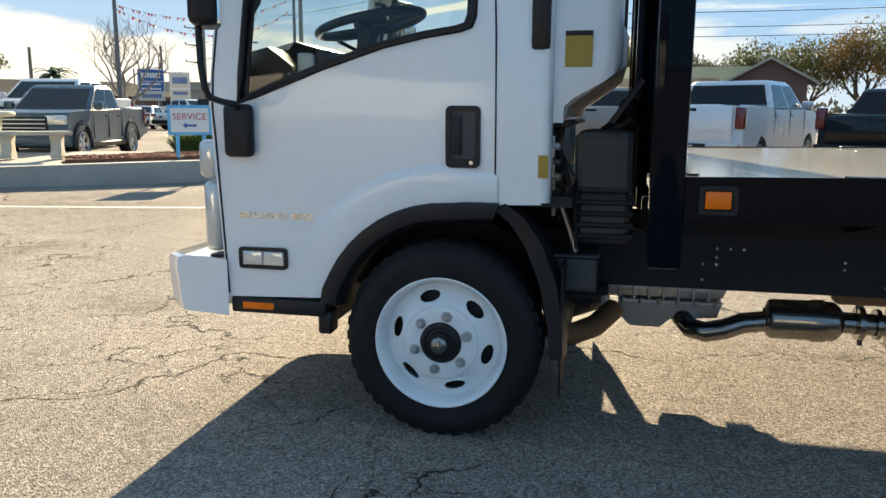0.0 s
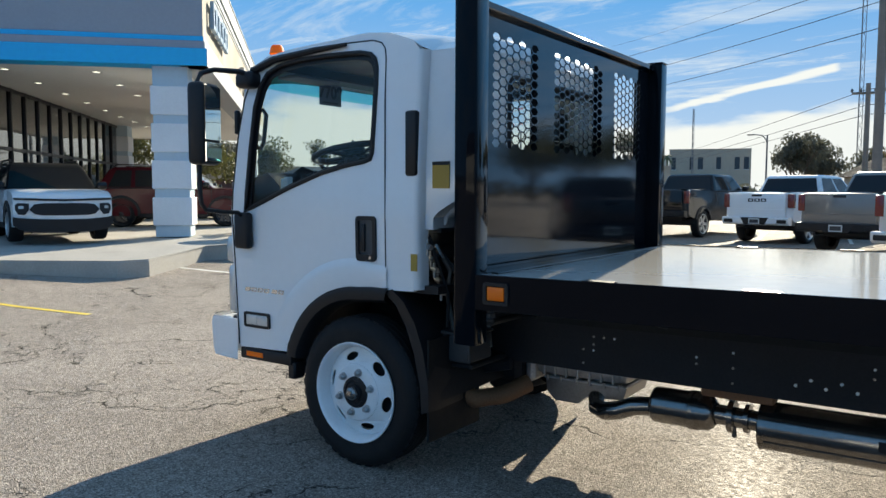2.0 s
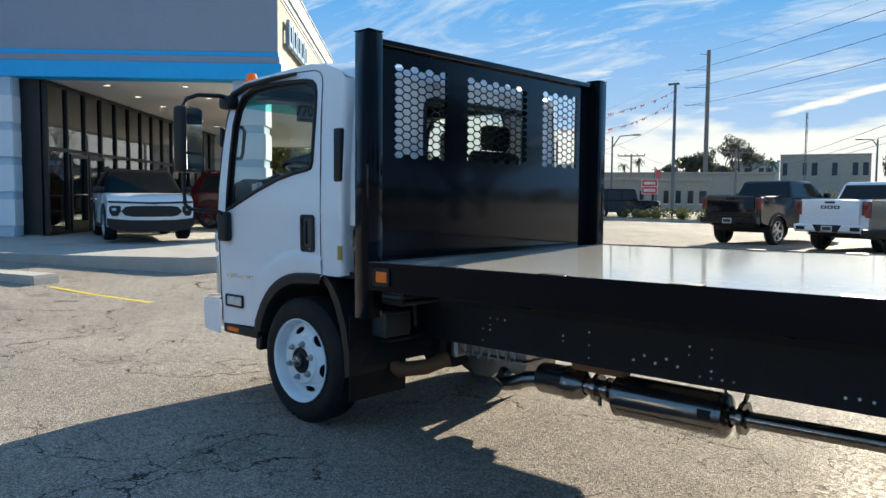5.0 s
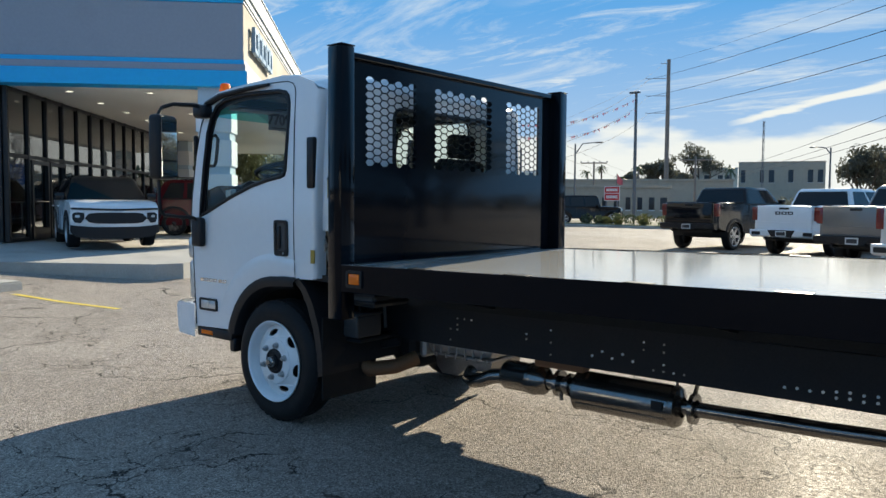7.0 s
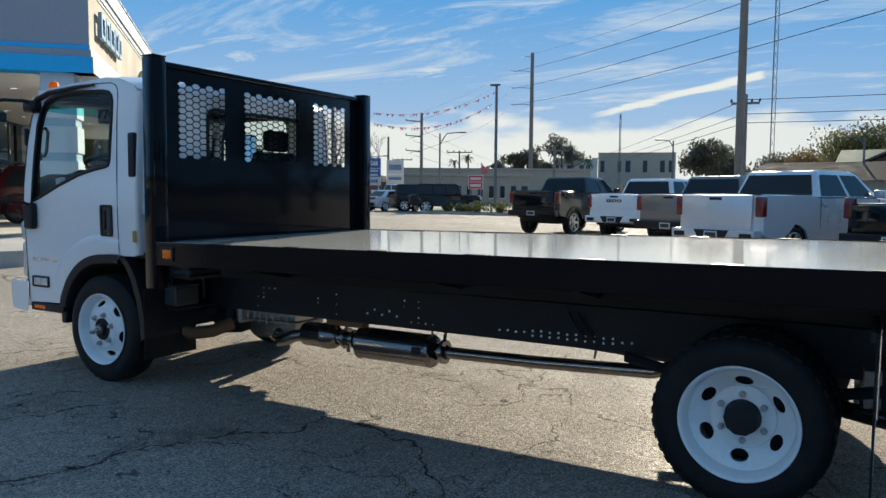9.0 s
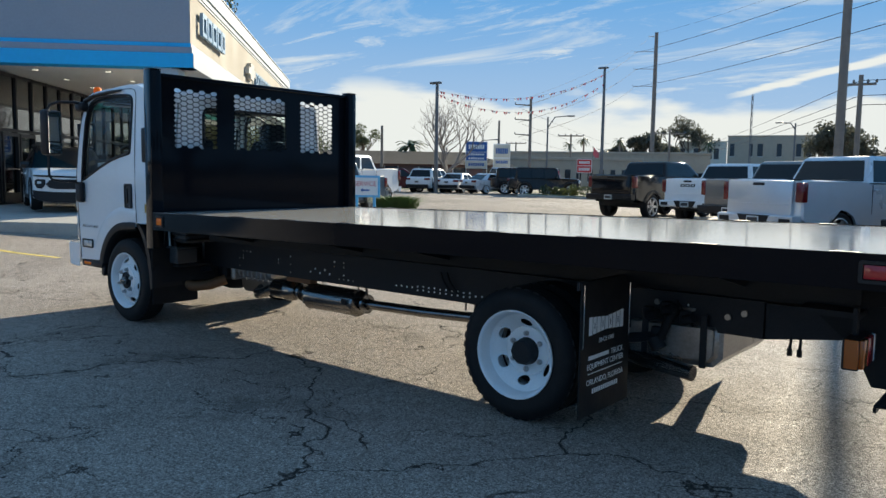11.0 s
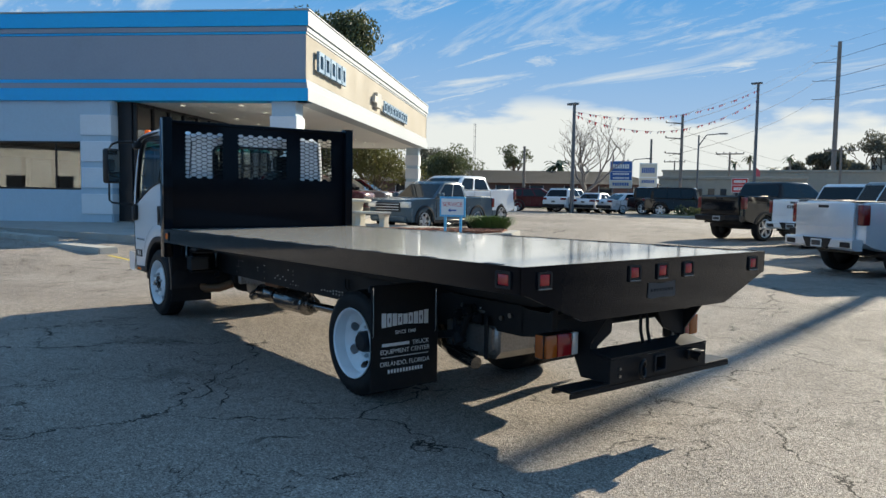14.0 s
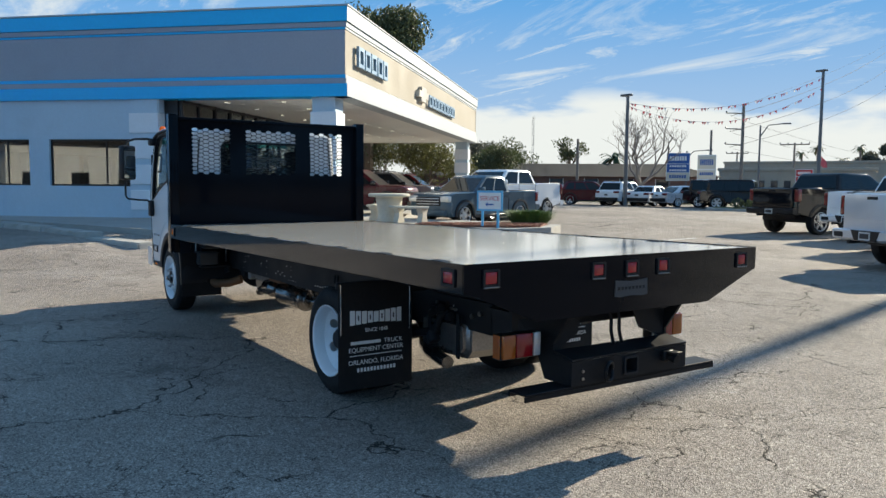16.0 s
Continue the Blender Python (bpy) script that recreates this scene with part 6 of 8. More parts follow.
# air cleaner, battery box and hoses behind the cab
tpart("air_cleaner", lambda b: (box(b, 0.50, 0.73, 0.42, 0.78, 1.00, 1.25, 0.03, 2), box(b, 0.51, 0.72, 0.43, 0.77, 0.80, 1.0, 0.02)), "dark_plastic", smooth=False)
for k in range(4):
    tpart("air_cleaner_rib", lambda b: box(b, 0.495, 0.735, 0.415, 0.785, 0.82 + k * 0.045, 0.842 + k * 0.045, 0.006), "plastic", smooth=False)
tpart("intake_duct", lambda b: tube(b, [(0.62, 0.62, 1.22), (0.70, 0.60, 1.28), (0.71, 0.7, 1.34)], 0.05, 12), "plastic")
tpart("battery_box", lambda b: (box(b, 0.43, 0.60, 0.40, 0.62, 0.60, 0.74, 0.012, 2), box(b, 0.42, 0.61, 0.39, 0.63, 0.74, 0.755, 0.006), box(b, 0.44, 0.59, 0.396, 0.40, 0.615, 0.665)), "dark_plastic", smooth=False)
tpart("battery_tray", lambda b: box(b, 0.43, 0.60, 0.42, 0.80, 0.565, 0.595, 0.01), "chassis", smooth=False)
rng = random.Random(8)
for k in range(9):
    y = 0.30 + 0.06 * k
    tpart("hose", lambda b: tube(b, [(0.42, y, 1.25 - 0.05 * k), (0.46 + rng.random() * 0.05, y + 0.02, 1.1 - 0.03 * k), (0.45 + rng.random() * 0.06, y + 0.05, 0.95), (0.52, y + 0.02, 0.82 - rng.random() * 0.2)], 0.008 + 0.004 * (k % 3), 6), ("rubber", "steel", "chassis")[k % 3])
for k in range(5):
    tpart("fitting", lambda b: (rod(b, (0.40, 0.30 + 0.03 * k, 1.20 - 0.06 * k), (0.45, 0.28 + 0.03 * k, 1.19 - 0.06 * k), 0.014, 10), rod(b, (0.42, 0.29 + 0.03 * k, 1.23 - 0.06 * k), (0.42, 0.29 + 0.03 * k, 1.15 - 0.06 * k), 0.008, 8)), "steel" if k % 2 else "aluminium")
tpart("rear_louvre", lambda b: [box(b, -0.012, 0.012, 0.36 + k * 0.055, 0.385 + k * 0.055, -0.10, 0.10, 0.004, 1, m=Matrix.Translation((0.69, 0, 1.36)) @ Matrix.Rotation(radians(35), 4, "Y")) for k in range(8)], "plastic", smooth=False)
# fuel tank behind the rear wheels and an unseen box on the far side
def tank_shell(b):
    prism(b, [(4.98, 0.655), (5.53, 0.665), (5.575, 0.63), (5.575, 0.45), (5.52, 0.392), (5.02, 0.375), (4.98, 0.41)], lambda u, v, w: Vector((u, 0.745 + w, v)), 0.93)
    bmesh.ops.bevel(b, geom=[e for e in b.edges if abs(e.verts[0].co.y - e.verts[1].co.y) < 0.01], offset=0.045, segments=3, affect="EDGES", clamp_overlap=True)


fuel = tpart("fuel_tank", tank_shell, "tank_steel", "dark steel fuel tank behind the rear axle")
for x in (5.10, 5.455):
    tpart("strap", lambda b: box(b, x, x + 0.04, 0.735, 0.748, 0.39, 0.70, 0.004), "chassis", parent=fuel)
tpart("filler_neck", lambda b: (rod(b, (5.36, 0.86, 0.66), (5.36, 0.84, 0.715), 0.065, 18), rod(b, (5.36, 0.838, 0.716), (5.36, 0.835, 0.735), 0.075, 18)), "steel", parent=fuel)
tpart("fuel_hose", lambda b: tube(b, [(5.30, 0.80, 0.70), (5.27, 0.73, 0.66), (5.24, 0.715, 0.56), (5.20, 0.72, 0.50)], 0.026, 10), "rubber", parent=fuel)
tpart("pump", lambda b: (rod(b, (5.19, 0.715, 0.53), (5.23, 0.71, 0.47), 0.045, 14), box(b, 5.17, 5.24, 0.70, 0.75, 0.545, 0.60, 0.012, 2)), "chassis", parent=fuel)
for x in (5.93, 5.98):
    tpart("plug_lead", lambda b: (tube(b, [(x, 0.79, 0.66), (x + 0.004, 0.785, 0.61), (x, 0.785, 0.565)], 0.009, 6), rod(b, (x, 0.785, 0.57), (x, 0.785, 0.53), 0.014, 8)), "rubber")
for x, z in ((5.14, 0.66), (5.24, 0.70), (5.36, 0.66)):
    tpart("valve", lambda b: (rod(b, (x, 0.735, z), (x + 0.06, 0.72, z + 0.02), 0.028, 12), box(b, x - 0.03, x + 0.03, 0.73, 0.78, z - 0.03, z + 0.05, 0.008)), "chassis", parent=fuel)

for x, z in ((5.18, 0.74), (5.18, 0.66), (5.60, 0.70), (5.69, 0.73)):
    tpart("bracket_bolt", lambda b: rod(b, (x, 0.772, z), (x, 0.758, z), 0.018, 10), "steel")
# unseen box, added for the shadow it throws on the ground
tpart("tool_box", lambda b: box(b, 0.75, 1.62, flip(0.62), flip(0.22), 0.74, 0.94, 0.08, 3), "black_satin", "unseen black box added under the far side of the bed")
for x in (3.5, 3.56, 5.3):
    tpart("brake_hose", lambda b: tube(b, [(x, 0.77, 0.76), (x + 0.05, 0.74, 0.70), (x + 0.1, 0.77, 0.62)], 0.007, 6), "rubber")

# ---- other vehicles ----
def paint(name, color, rough=0.25, metal=0.0):
    return material(name, color, rough, metal, vary=0.03, scale=2, coat=0.15 if color[0] < 0.1 else 0.4, spec=0.30 if color[0] < 0.1 else 0.5, stain=0.02 if color[0] < 0.01 else 0.06, stain_scale=2.0, stain_color=(0.2, 0.18, 0.15))


CAR = dict(
    white=paint("white_car_paint", (0.78, 0.79, 0.80)), silver=paint("silver_car_paint", (0.62, 0.64, 0.67), 0.3, 0.35), grey=paint("grey_car_paint", (0.20, 0.195, 0.19), 0.3, 0.4),
    black=paint("black_car_paint", (0.006, 0.006, 0.008), 0.10), blue=paint("slate_blue_car_paint", (0.060, 0.100, 0.132), 0.28, 0.1), red=paint("dark_red_car_paint", (0.085, 0.005, 0.010)),
    glass=material("tinted_car_glass", (0.012, 0.014, 0.016), 0.05, vary=0.05, scale=4, spec=0.35), trim=M["plastic"], wheel_metal=material("alloy_wheel", (0.55, 0.56, 0.57), 0.3, 0.9, vary=0.1, scale=12),
    dark_wheel=material("dark_alloy_wheel", (0.05, 0.05, 0.055), 0.3, 0.7, vary=0.1, scale=12), plate=material("plate_white", (0.6, 0.6, 0.58), 0.5, vary=0.1, scale=20), plate_dark=material("plate_dark", (0.03, 0.03, 0.035), 0.5, vary=0.1, scale=20))
CAR["tail"] = material("dark_tail_lens", (0.15, 0.008, 0.010), 0.12, vary=0.25, scale=14, coat=0.5)
CAR["lamp"] = M["clear_lens"]


def car_wheel(parent, x, y, r, side, rim_mat, width=0.25):
    w = part("wheel", B(), CAR["trim"], parent)
    m = Matrix.Translation((x, y, r)) @ Matrix.Rotation(radians(-90 * side), 4, "X")
    b = B()
    lathe(b, [(r * 0.70, -0.01), (r * 0.73, 0.0), (r * 0.90, 0.008), (r * 0.97, -0.012), (r, -0.035), (r, -width + 0.035), (r * 0.95, -width), (r * 0.66, -width)], m, 32)
    part("tyre", b, M["rubber"], w)
    b = B()
    lathe(b, [(r * 0.70, -0.03), (r * 0.66, -0.05), (r * 0.62, -0.12), (0.001, -0.14)], m, 28)
    part("barrel", b, CAR["dark_wheel"], w)
    b = B()
    for k in range(6):
        mm = m @ Matrix.Rotation(k * math.tau / 6, 4, "Z")
        prism(b, [(0.02, -0.055), (r * 0.67, -0.042), (r * 0.67, 0.042), (0.02, 0.055)], lambda u, v, q: mm @ Vector((u, v, -0.012 - q - 0.02 * (1 - u / r))), 0.03)
    lathe(b, [(r * 0.715, -0.012), (r * 0.725, 0.006), (r * 0.70, 0.010), (r * 0.66, 0.0), (r * 0.65, -0.04)], m, 32)
    lathe(b, [(0.075, -0.04), (0.07, -0.012), (0.03, -0.005), (0.001, -0.005)], m, 16)
    part("spokes", b, rim_mat, w, smooth=False)
    return w


def nose_band(b, s, xf, half, rows, proud, deep=0.06):
    """A band on the rounded nose: rows of (share of the half width, lower z, upper z)."""
    def px(u, z):
        lean = 0.012 if z < 0.6 else 0.012 + 0.05 * max(0.0, z - 0.6)
        return xf - lean - s.get("round", 0.16) * abs(u) ** 4 * 0.97 + proud + 0.012
    front = [[(px(u, z0), u * half * 0.985, z0), (px(u, (z0 + z1) / 2), u * half * 0.985, (z0 + z1) / 2), (px(u, z1), u * half * 0.985, z1)] for u, z0, z1 in rows]
    ring = [[(r[0][0] - deep, r[0][1], r[0][2])] + r + [(r[2][0] - deep, r[2][1], r[2][2])] for r in front]
    grid_sheet(b, ring)


def front_face(car, s, xf, half):
    """A two-storey nose: a dark bar with slim lamps over a wide grille and lamps set low in dark pockets."""
    for side in (-1, 1):
        qs = (0.70, 0.78, 0.90, 0.95) if side > 0 else (0.95, 0.90, 0.78, 0.70)
        b = B()
        nose_band(b, s, xf, half, [(side * q, {0.70: 0.66, 0.78: 0.56, 0.90: 0.57, 0.95: 0.66}[q], {0.70: 0.78, 0.78: 0.79, 0.90: 0.79, 0.95: 0.75}[q]) for q in qs], 0.010)
        pocket = part("lamp_pocket", b, CAR["trim"], car)
        for z in (0.68,):
            b = B()
            nose_band(b, s, xf, half, [(side * q, z, z + 0.055) for q in ((0.80, 0.89) if side > 0 else (0.89, 0.80))], 0.016)
            part("low_lamp", b, CAR["lamp"], pocket)
    b = B()
    nose_band(b, s, xf, half, [(u, 0.826 + 0.028 * abs(u), 0.868 + 0.024 * abs(u)) for u in (-0.97, -0.8, -0.6, -0.3, 0.0, 0.3, 0.6, 0.8, 0.97)], 0.022)
    bar = part("face_bar", b, CAR["trim"], car)
    b = B()
    nose_band(b, s, xf, half, [(-0.14, 0.795, 0.825), (-0.06, 0.785, 0.84), (0.06, 0.785, 0.84), (0.14, 0.795, 0.825)], 0.018)
    part("emblem", b, CAR["wheel_metal"], bar)


def vehicle(name, label, m, color, s, group="", rim="wheel_metal", rear="pickup", lower=None, plate="plate"):
    """s: L, W, roof, belt, hood, wb, r, nose (front overhang), cabin (x of screen foot, screen top, roof rear, rear foot), deck (tail height)."""
    car = thing(name, label, "pickup" if rear == "pickup" else "car", group, m=m)
    L, W, wb, r = s["L"], s["W"], s["wb"], s["r"]
    xf, xr = wb / 2 + s["nose"], wb / 2 + s["nose"] - L
    belt, hood, deckz, sill = s["belt"], s["hood"], s["deck"], s.get("sill", 0.34)
    c0, c1, c2, c3 = s["cabin"]
    col, low = CAR[color], CAR[lower] if lower else CAR["trim"]
    half = W / 2

    def arch(cx):
        ra = r + 0.075
        t0 = math.asin(max(-1, min(1, (sill - r) / ra)))
        return [(cx + ra * math.cos(t), r + ra * math.sin(t)) for t in [t0 + (math.pi - 2 * t0) * k / 10 for k in range(11)]]

    nose_top = s.get("nose_top", hood - 0.12)
    outline = [(xf - 0.10, sill), (xf - 0.01, sill + 0.10), (xf, 0.60), (xf - 0.015, nose_top - 0.06), (xf - 0.06, nose_top), (xf - 0.28, hood - 0.02), (c0 + 0.15, hood + 0.01), (c0, belt), (0.0, belt), (c3, belt)]
    if rear == "pickup":
        outline += [(c3 - 0.06, deckz), (xr + 0.05, deckz + 0.01), (xr, deckz - 0.03), (xr - 0.005, 0.70), (xr + 0.02, sill + 0.16), (xr + 0.14, sill + 0.10)]
    else:
        outline += [(xr + 0.16, deckz), (xr + 0.03, deckz - 0.12), (xr, 0.75), (xr, 0.5), (xr + 0.12, sill + 0.04)]
    outline += arch(-wb / 2)[::-1] + arch(wb / 2)[::-1]
    b = B()
    layers = []
    us = (-1.0, -0.97, -0.86, -0.5, 0.0, 0.5, 0.86, 0.97, 1.0)
    for u in us:
        vs = []
        for x, z in outline:
            a = abs(u)
            end = smoothstep((abs(x) - wb / 2) / (L / 2 - wb / 2))
            xx = x - math.copysign(s.get("round", 0.16) * a ** 4 * end, x)
            zz = z - (0.03 * max(0.0, (a - 0.9) / 0.1) ** 2 if z > 0.8 else 0.0)
            shoulder = 1.0 - 0.03 * max(0.0, (z - 0.85)) - (0.025 if z < 0.45 else 0.0)
            vs.append(b.verts.new((xx, u * half * shoulder * (1 - 0.03 * end), zz)))
        layers.append(vs)
    k = len(outline)
    for one, two in zip(layers, layers[1:]):
        for i in range(k):
            b.faces.new((one[i], two[i], two[(i + 1) % k], one[(i + 1) % k]))
    for cap in (layers[0], layers[-1]):
        f = b.faces.new(cap)
        bmesh.ops.triangulate(b, faces=[f])
    body = part("body", b, col, car)
    # dark wheel housings and underside
    b = B()
    for cx in (-wb / 2, wb / 2):
        grid_sheet(b, [[(cx + (r + 0.07) * math.cos(radians(q)), y, r + (r + 0.07) * math.sin(radians(q))) for y in (-half + 0.05, -half + 0.32, half - 0.32, half - 0.05)] for q in range(0, 181, 15)])
    box(b, xr + 0.35, xf - 0.35, -half + 0.36, half - 0.36, sill - 0.04, sill + 0.12)
    rod(b, (-wb / 2, -half + 0.2, r), (-wb / 2, half - 0.2, r), 0.07, 10)
    part("underbody", b, CAR["trim"], car)

    # cabin: rings from the belt to the roof
    roof = s["roof"]
    hb, hr = half - 0.05, half - s.get("tumble", 0.20)

    def cab_at(t):
        """Front, rear and half width at a share t of the glass height."""
        return c0 + (c1 - c0) * t, c3 + (c2 - c3) * t, hb + (hr - hb) * t

    b = B()
    rings = []
    for t, dz in ((0.0, 0.0), (0.35, 0.0), (0.7, 0.0), (0.93, 0.0), (1.0, 0.0)):
        f0, r0, h0 = cab_at(t)
        z = belt - 0.02 + (roof - 0.05 - belt + 0.02) * t
        if t == 1.0:
            f0, r0, h0, z = f0 - 0.10, r0 + 0.08, h0 - 0.06, roof - 0.012
        ring = []
        for cx, cy, a in ((f0 - 0.07, h0 - 0.07, 90), (r0 + 0.07, h0 - 0.07, 180 - 0), (r0 + 0.07, -h0 + 0.07, 270), (f0 - 0.07, -h0 + 0.07, 0)):
            for q in range(4):
                ang = radians({90: 0, 180: 90, 270: 180, 0: 270}[a] + 30 * q)
                ring.append(b.verts.new((cx + 0.07 * math.cos(ang), cy + 0.07 * math.sin(ang), z)))
        rings.append(ring)
    for one, two in zip(rings, rings[1:]):
        for i in range(16):
            b.faces.new((one[i], one[(i + 1) % 16], two[(i + 1) % 16], two[i]))
    top = b.faces.new(rings[-1])
    bmesh.ops.poke(b, faces=[top], offset=0.02)
    part("cabin", b, CAR[s.get("roof_color", color)], car)

    def pane(pname, t0, t1, place, parent=car, mat=CAR["glass"]):
        b = B()
        b.faces.new([b.verts.new(p) for p in place])
        return part(pname, b, mat, parent, smooth=False)

    def zt(t):
        return belt - 0.02 + (roof - 0.05 - belt + 0.02) * t

    # windscreen and rear window
    for front in (True, False):
        pts = []
        for t, k in ((0.06, -1), (0.06, -0.5), (0.06, 0.5), (0.06, 1), (0.9, 1), (0.9, 0.5), (0.9, -0.5), (0.9, -1)):
            f0, r0, h0 = cab_at(t)
            x = (f0 + 0.006) if front else (r0 - 0.006)
            pts.append((x, k * (h0 - 0.09), zt(t)))
        pane("windscreen" if front else "rear_window", 0, 1, pts)
    # side windows, split at the pillars
    for side in (-1, 1):
        for k, (q0, q1) in enumerate(s.get("side_windows", ((0.06, 0.50), (0.54, 0.93)))):
            pts = []
            for t, q in ((0.08, q0), (0.08, q1), (0.9, q1), (0.9, q0)):
                f0, r0, h0 = cab_at(t)
                pts.append((f0 - 0.05 + (r0 - f0 + 0.10) * q, side * (h0 + 0.004), zt(t)))
            pane("side_window", 0, 1, pts)
        b = B()
        for t, q0, q1 in ((0.03, 0.03, 0.96),):
            f0, r0, h0 = cab_at(t)
            box(b, r0 + 0.05, f0 - 0.1, *sorted((side * (h0 - 0.0), side * (h0 + 0.012))), zt(t) - 0.012, zt(t) + 0.012, 0.004)
        part("belt_trim", b, CAR["trim"], car, smooth=False)
        # door gaps, handles, mirror and sill
        for x in (c0 - 0.10, (c0 + c3) / 2 - 0.02, c3 + 0.12):
            b = B()
            box(b, x - 0.006, x + 0.006, *sorted((side * (half * 0.975 - 0.01), side * (half * 0.9925 + 0.002))), sill + 0.14, belt - 0.03)
            part("door_gap", b, CAR["trim"], car, smooth=False)
        for x in ((c0 + c3) / 2 + 0.12, c3 + 0.24):
            b = B()
            box(b, x - 0.10, x + 0.08, *sorted((side * (half * 0.985), side * (half + 0.025))), belt - 0.16, belt - 0.125, 0.01, 2)
            part("door_handle", b, CAR[s.get("handles", color)], car)
        b = B()
        box(b, c0 - 0.32, c0 - 0.14, *sorted((side * (half - 0.04), side * (half + 0.17))), belt + 0.0, belt + 0.17, 0.04, 2)
        part("wing_mirror", b, CAR[s.get("mirrors", color)], car)
        b = B()
        box(b, -wb / 2 + r + 0.12, wb / 2 - r - 0.12, *sorted((side * (half - 0.12), side * (half - 0.005))), sill - 0.06, sill + 0.06, 0.02)
        part("sill", b, CAR["trim"], car)
        if s.get("flares"):
            for cx in (-wb / 2, wb / 2):
                b = B()
                pts = arch(cx)
                rows = [[(x, side * (half - 0.03), z), (x, side * (half + 0.012), z), (cx + (x - cx) * 1.14, side * (half + 0.006), r + (z - r) * 1.14), (cx + (x - cx) * 1.16, side * (half - 0.03), r + (z - r) * 1.16)] for x, z in pts]
                grid_sheet(b, rows)
                part("arch_trim", b, CAR["trim"], car)
        for cx in (-wb / 2, wb / 2):
            car_wheel(car, cx, side * (half - 0.015), r, side, CAR[rim])
        # lamps
        b = B()
        lz = s.get("lamp_z", nose_top - 0.14)
        if s.get("split_face"):
            nose_band(b, s, xf, half, [(side * q, 0.862 - 0.02 * (1 - q) , 0.888 + 0.012 * q) for q in ((0.55, 0.75, 0.90, 0.985) if side > 0 else (0.985, 0.90, 0.75, 0.55))], 0.012)
        else:
            box(b, xf - 0.26, xf - 0.015, *sorted((side * (half - 0.46), side * (half - 0.045))), lz - s.get("lamp_h", 0.09), lz + s.get("lamp_h", 0.09), 0.03, 2)
        part("headlamp", b, CAR["lamp"], car)
        b = B()
        tz0, tz1 = s.get("tail_z", (0.95, deckz - 0.05))
        if rear == "pickup":
            box(b, xr + 0.045, xr + 0.21, *sorted((side * (half - 0.17), side * (half + 0.004))), tz0, tz1, 0.025, 2)
        else:
            box(b, xr + 0.02, xr + 0.24, *sorted((side * (half - 0.42), side * (half - 0.04))), tz0, tz1, 0.03, 2)
        part("tail_lamp", b, CAR["tail"], car)
    # front: grille, bumper, plate
    if s.get("split_face"):
        front_face(car, s, xf, half)
    b = B()
    gz = s.get("grille", (0.62, nose_top - 0.10))
    if s.get("split_face"):
        nose_band(b, s, xf, half, [(-0.69, 0.66, 0.67), (-0.60, 0.575, 0.765), (-0.45, 0.55, 0.785), (0.0, 0.545, 0.79), (0.45, 0.55, 0.785), (0.60, 0.575, 0.765), (0.69, 0.66, 0.67)], 0.010)
    else:
        box(b, xf - 0.08, xf + 0.012, -half + 0.40, half - 0.40, gz[0], gz[1], 0.03, 2)
    grille = part("grille", b, CAR["trim"], car)
    for k in range(0 if s.get("split_face") else 3):
        b = B()
        z = gz[0] + (gz[1] - gz[0]) * (k + 0.7) / 3.4
        box(b, xf + 0.008, xf + 0.022, -half + 0.44, half - 0.44, z - 0.012, z + 0.012, 0.005)
        part("grille_bar", b, CAR[s.get("bar", "dark_wheel")], grille)
    b = B()
    if s.get("split_face"):
        nose_band(b, s, xf, half, [(-1.0, 0.36, 0.52), (-0.85, 0.26, 0.50), (-0.5, 0.22, 0.475), (0.0, 0.215, 0.47), (0.5, 0.22, 0.475), (0.85, 0.26, 0.50), (1.0, 0.36, 0.52)], 0.02, 0.10)
    else:
        box(b, xf - 0.12, xf + 0.012, -half + 0.18, half - 0.18, sill + 0.02, 0.56, 0.04, 2)
    part("front_bumper", b, low, car)
    if s.get("fog"):
        for side in (-1, 1):
            b = B()
            box(b, xf - 0.16, xf + 0.004, *sorted((side * (half - 0.40), side * (half - 0.12))), 0.60, 0.76, 0.03, 2)
            part("fog_lamp_pocket", b, CAR["trim"], car)
            b = B()
            box(b, xf - 0.2, xf + 0.01, *sorted((side * (half - 0.36), side * (half - 0.2))), 0.64, 0.72, 0.02, 2)
            part("fog_lamp", b, CAR["lamp"], car)
        b = B()
        box(b, xf - 0.06, xf + 0.016, -half + 0.10, half - 0.10, nose_top - 0.085, nose_top - 0.06, 0.01)
        part("light_strip", b, CAR["trim"], car)
    # tail: bumper, tailgate, plate
    b = B()
    if rear == "pickup":
        q0, q1 = s.get("bump_z", (0.50, 0.71))
        prism(b, [(xr - 0.04, q0), (xr - 0.13, q0 + 0.05), (xr - 0.14, q1 - 0.02), (xr - 0.11, q1), (xr + 0.10, q1), (xr + 0.10, q0)], lambda u, v, w: Vector((u, -half + 0.05 + w, v)), W - 0.10)
        bump = part("rear_bumper", b, low, car, smooth=False)
        b = B()
        prism(b, [(-0.42, q1 - 0.005), (0.42, q1 - 0.005), (0.30, q0 + 0.015), (-0.30, q0 + 0.015)], lambda u, v, w: Vector((xr - 0.143 + w, u, v)), 0.05)
        part("bumper_recess", b, CAR["trim"], bump, smooth=False)
        for side in (-1, 1):
            b = B()
            box(b, xr - 0.144, xr - 0.09, *sorted((side * (half - 0.38), side * (half - 0.10))), q0 + 0.06, q1 - 0.05, 0.012)
            part("step_recess", b, CAR["trim"], bump)
        b = B()
        tube(b, [(xr - 0.10, half - 0.50, q0 - 0.03), (xr + 0.3, half - 0.50, q0 - 0.02)], 0.04, 10)
        part("exhaust_tip", b, CAR["trim"], bump)
        b = B()
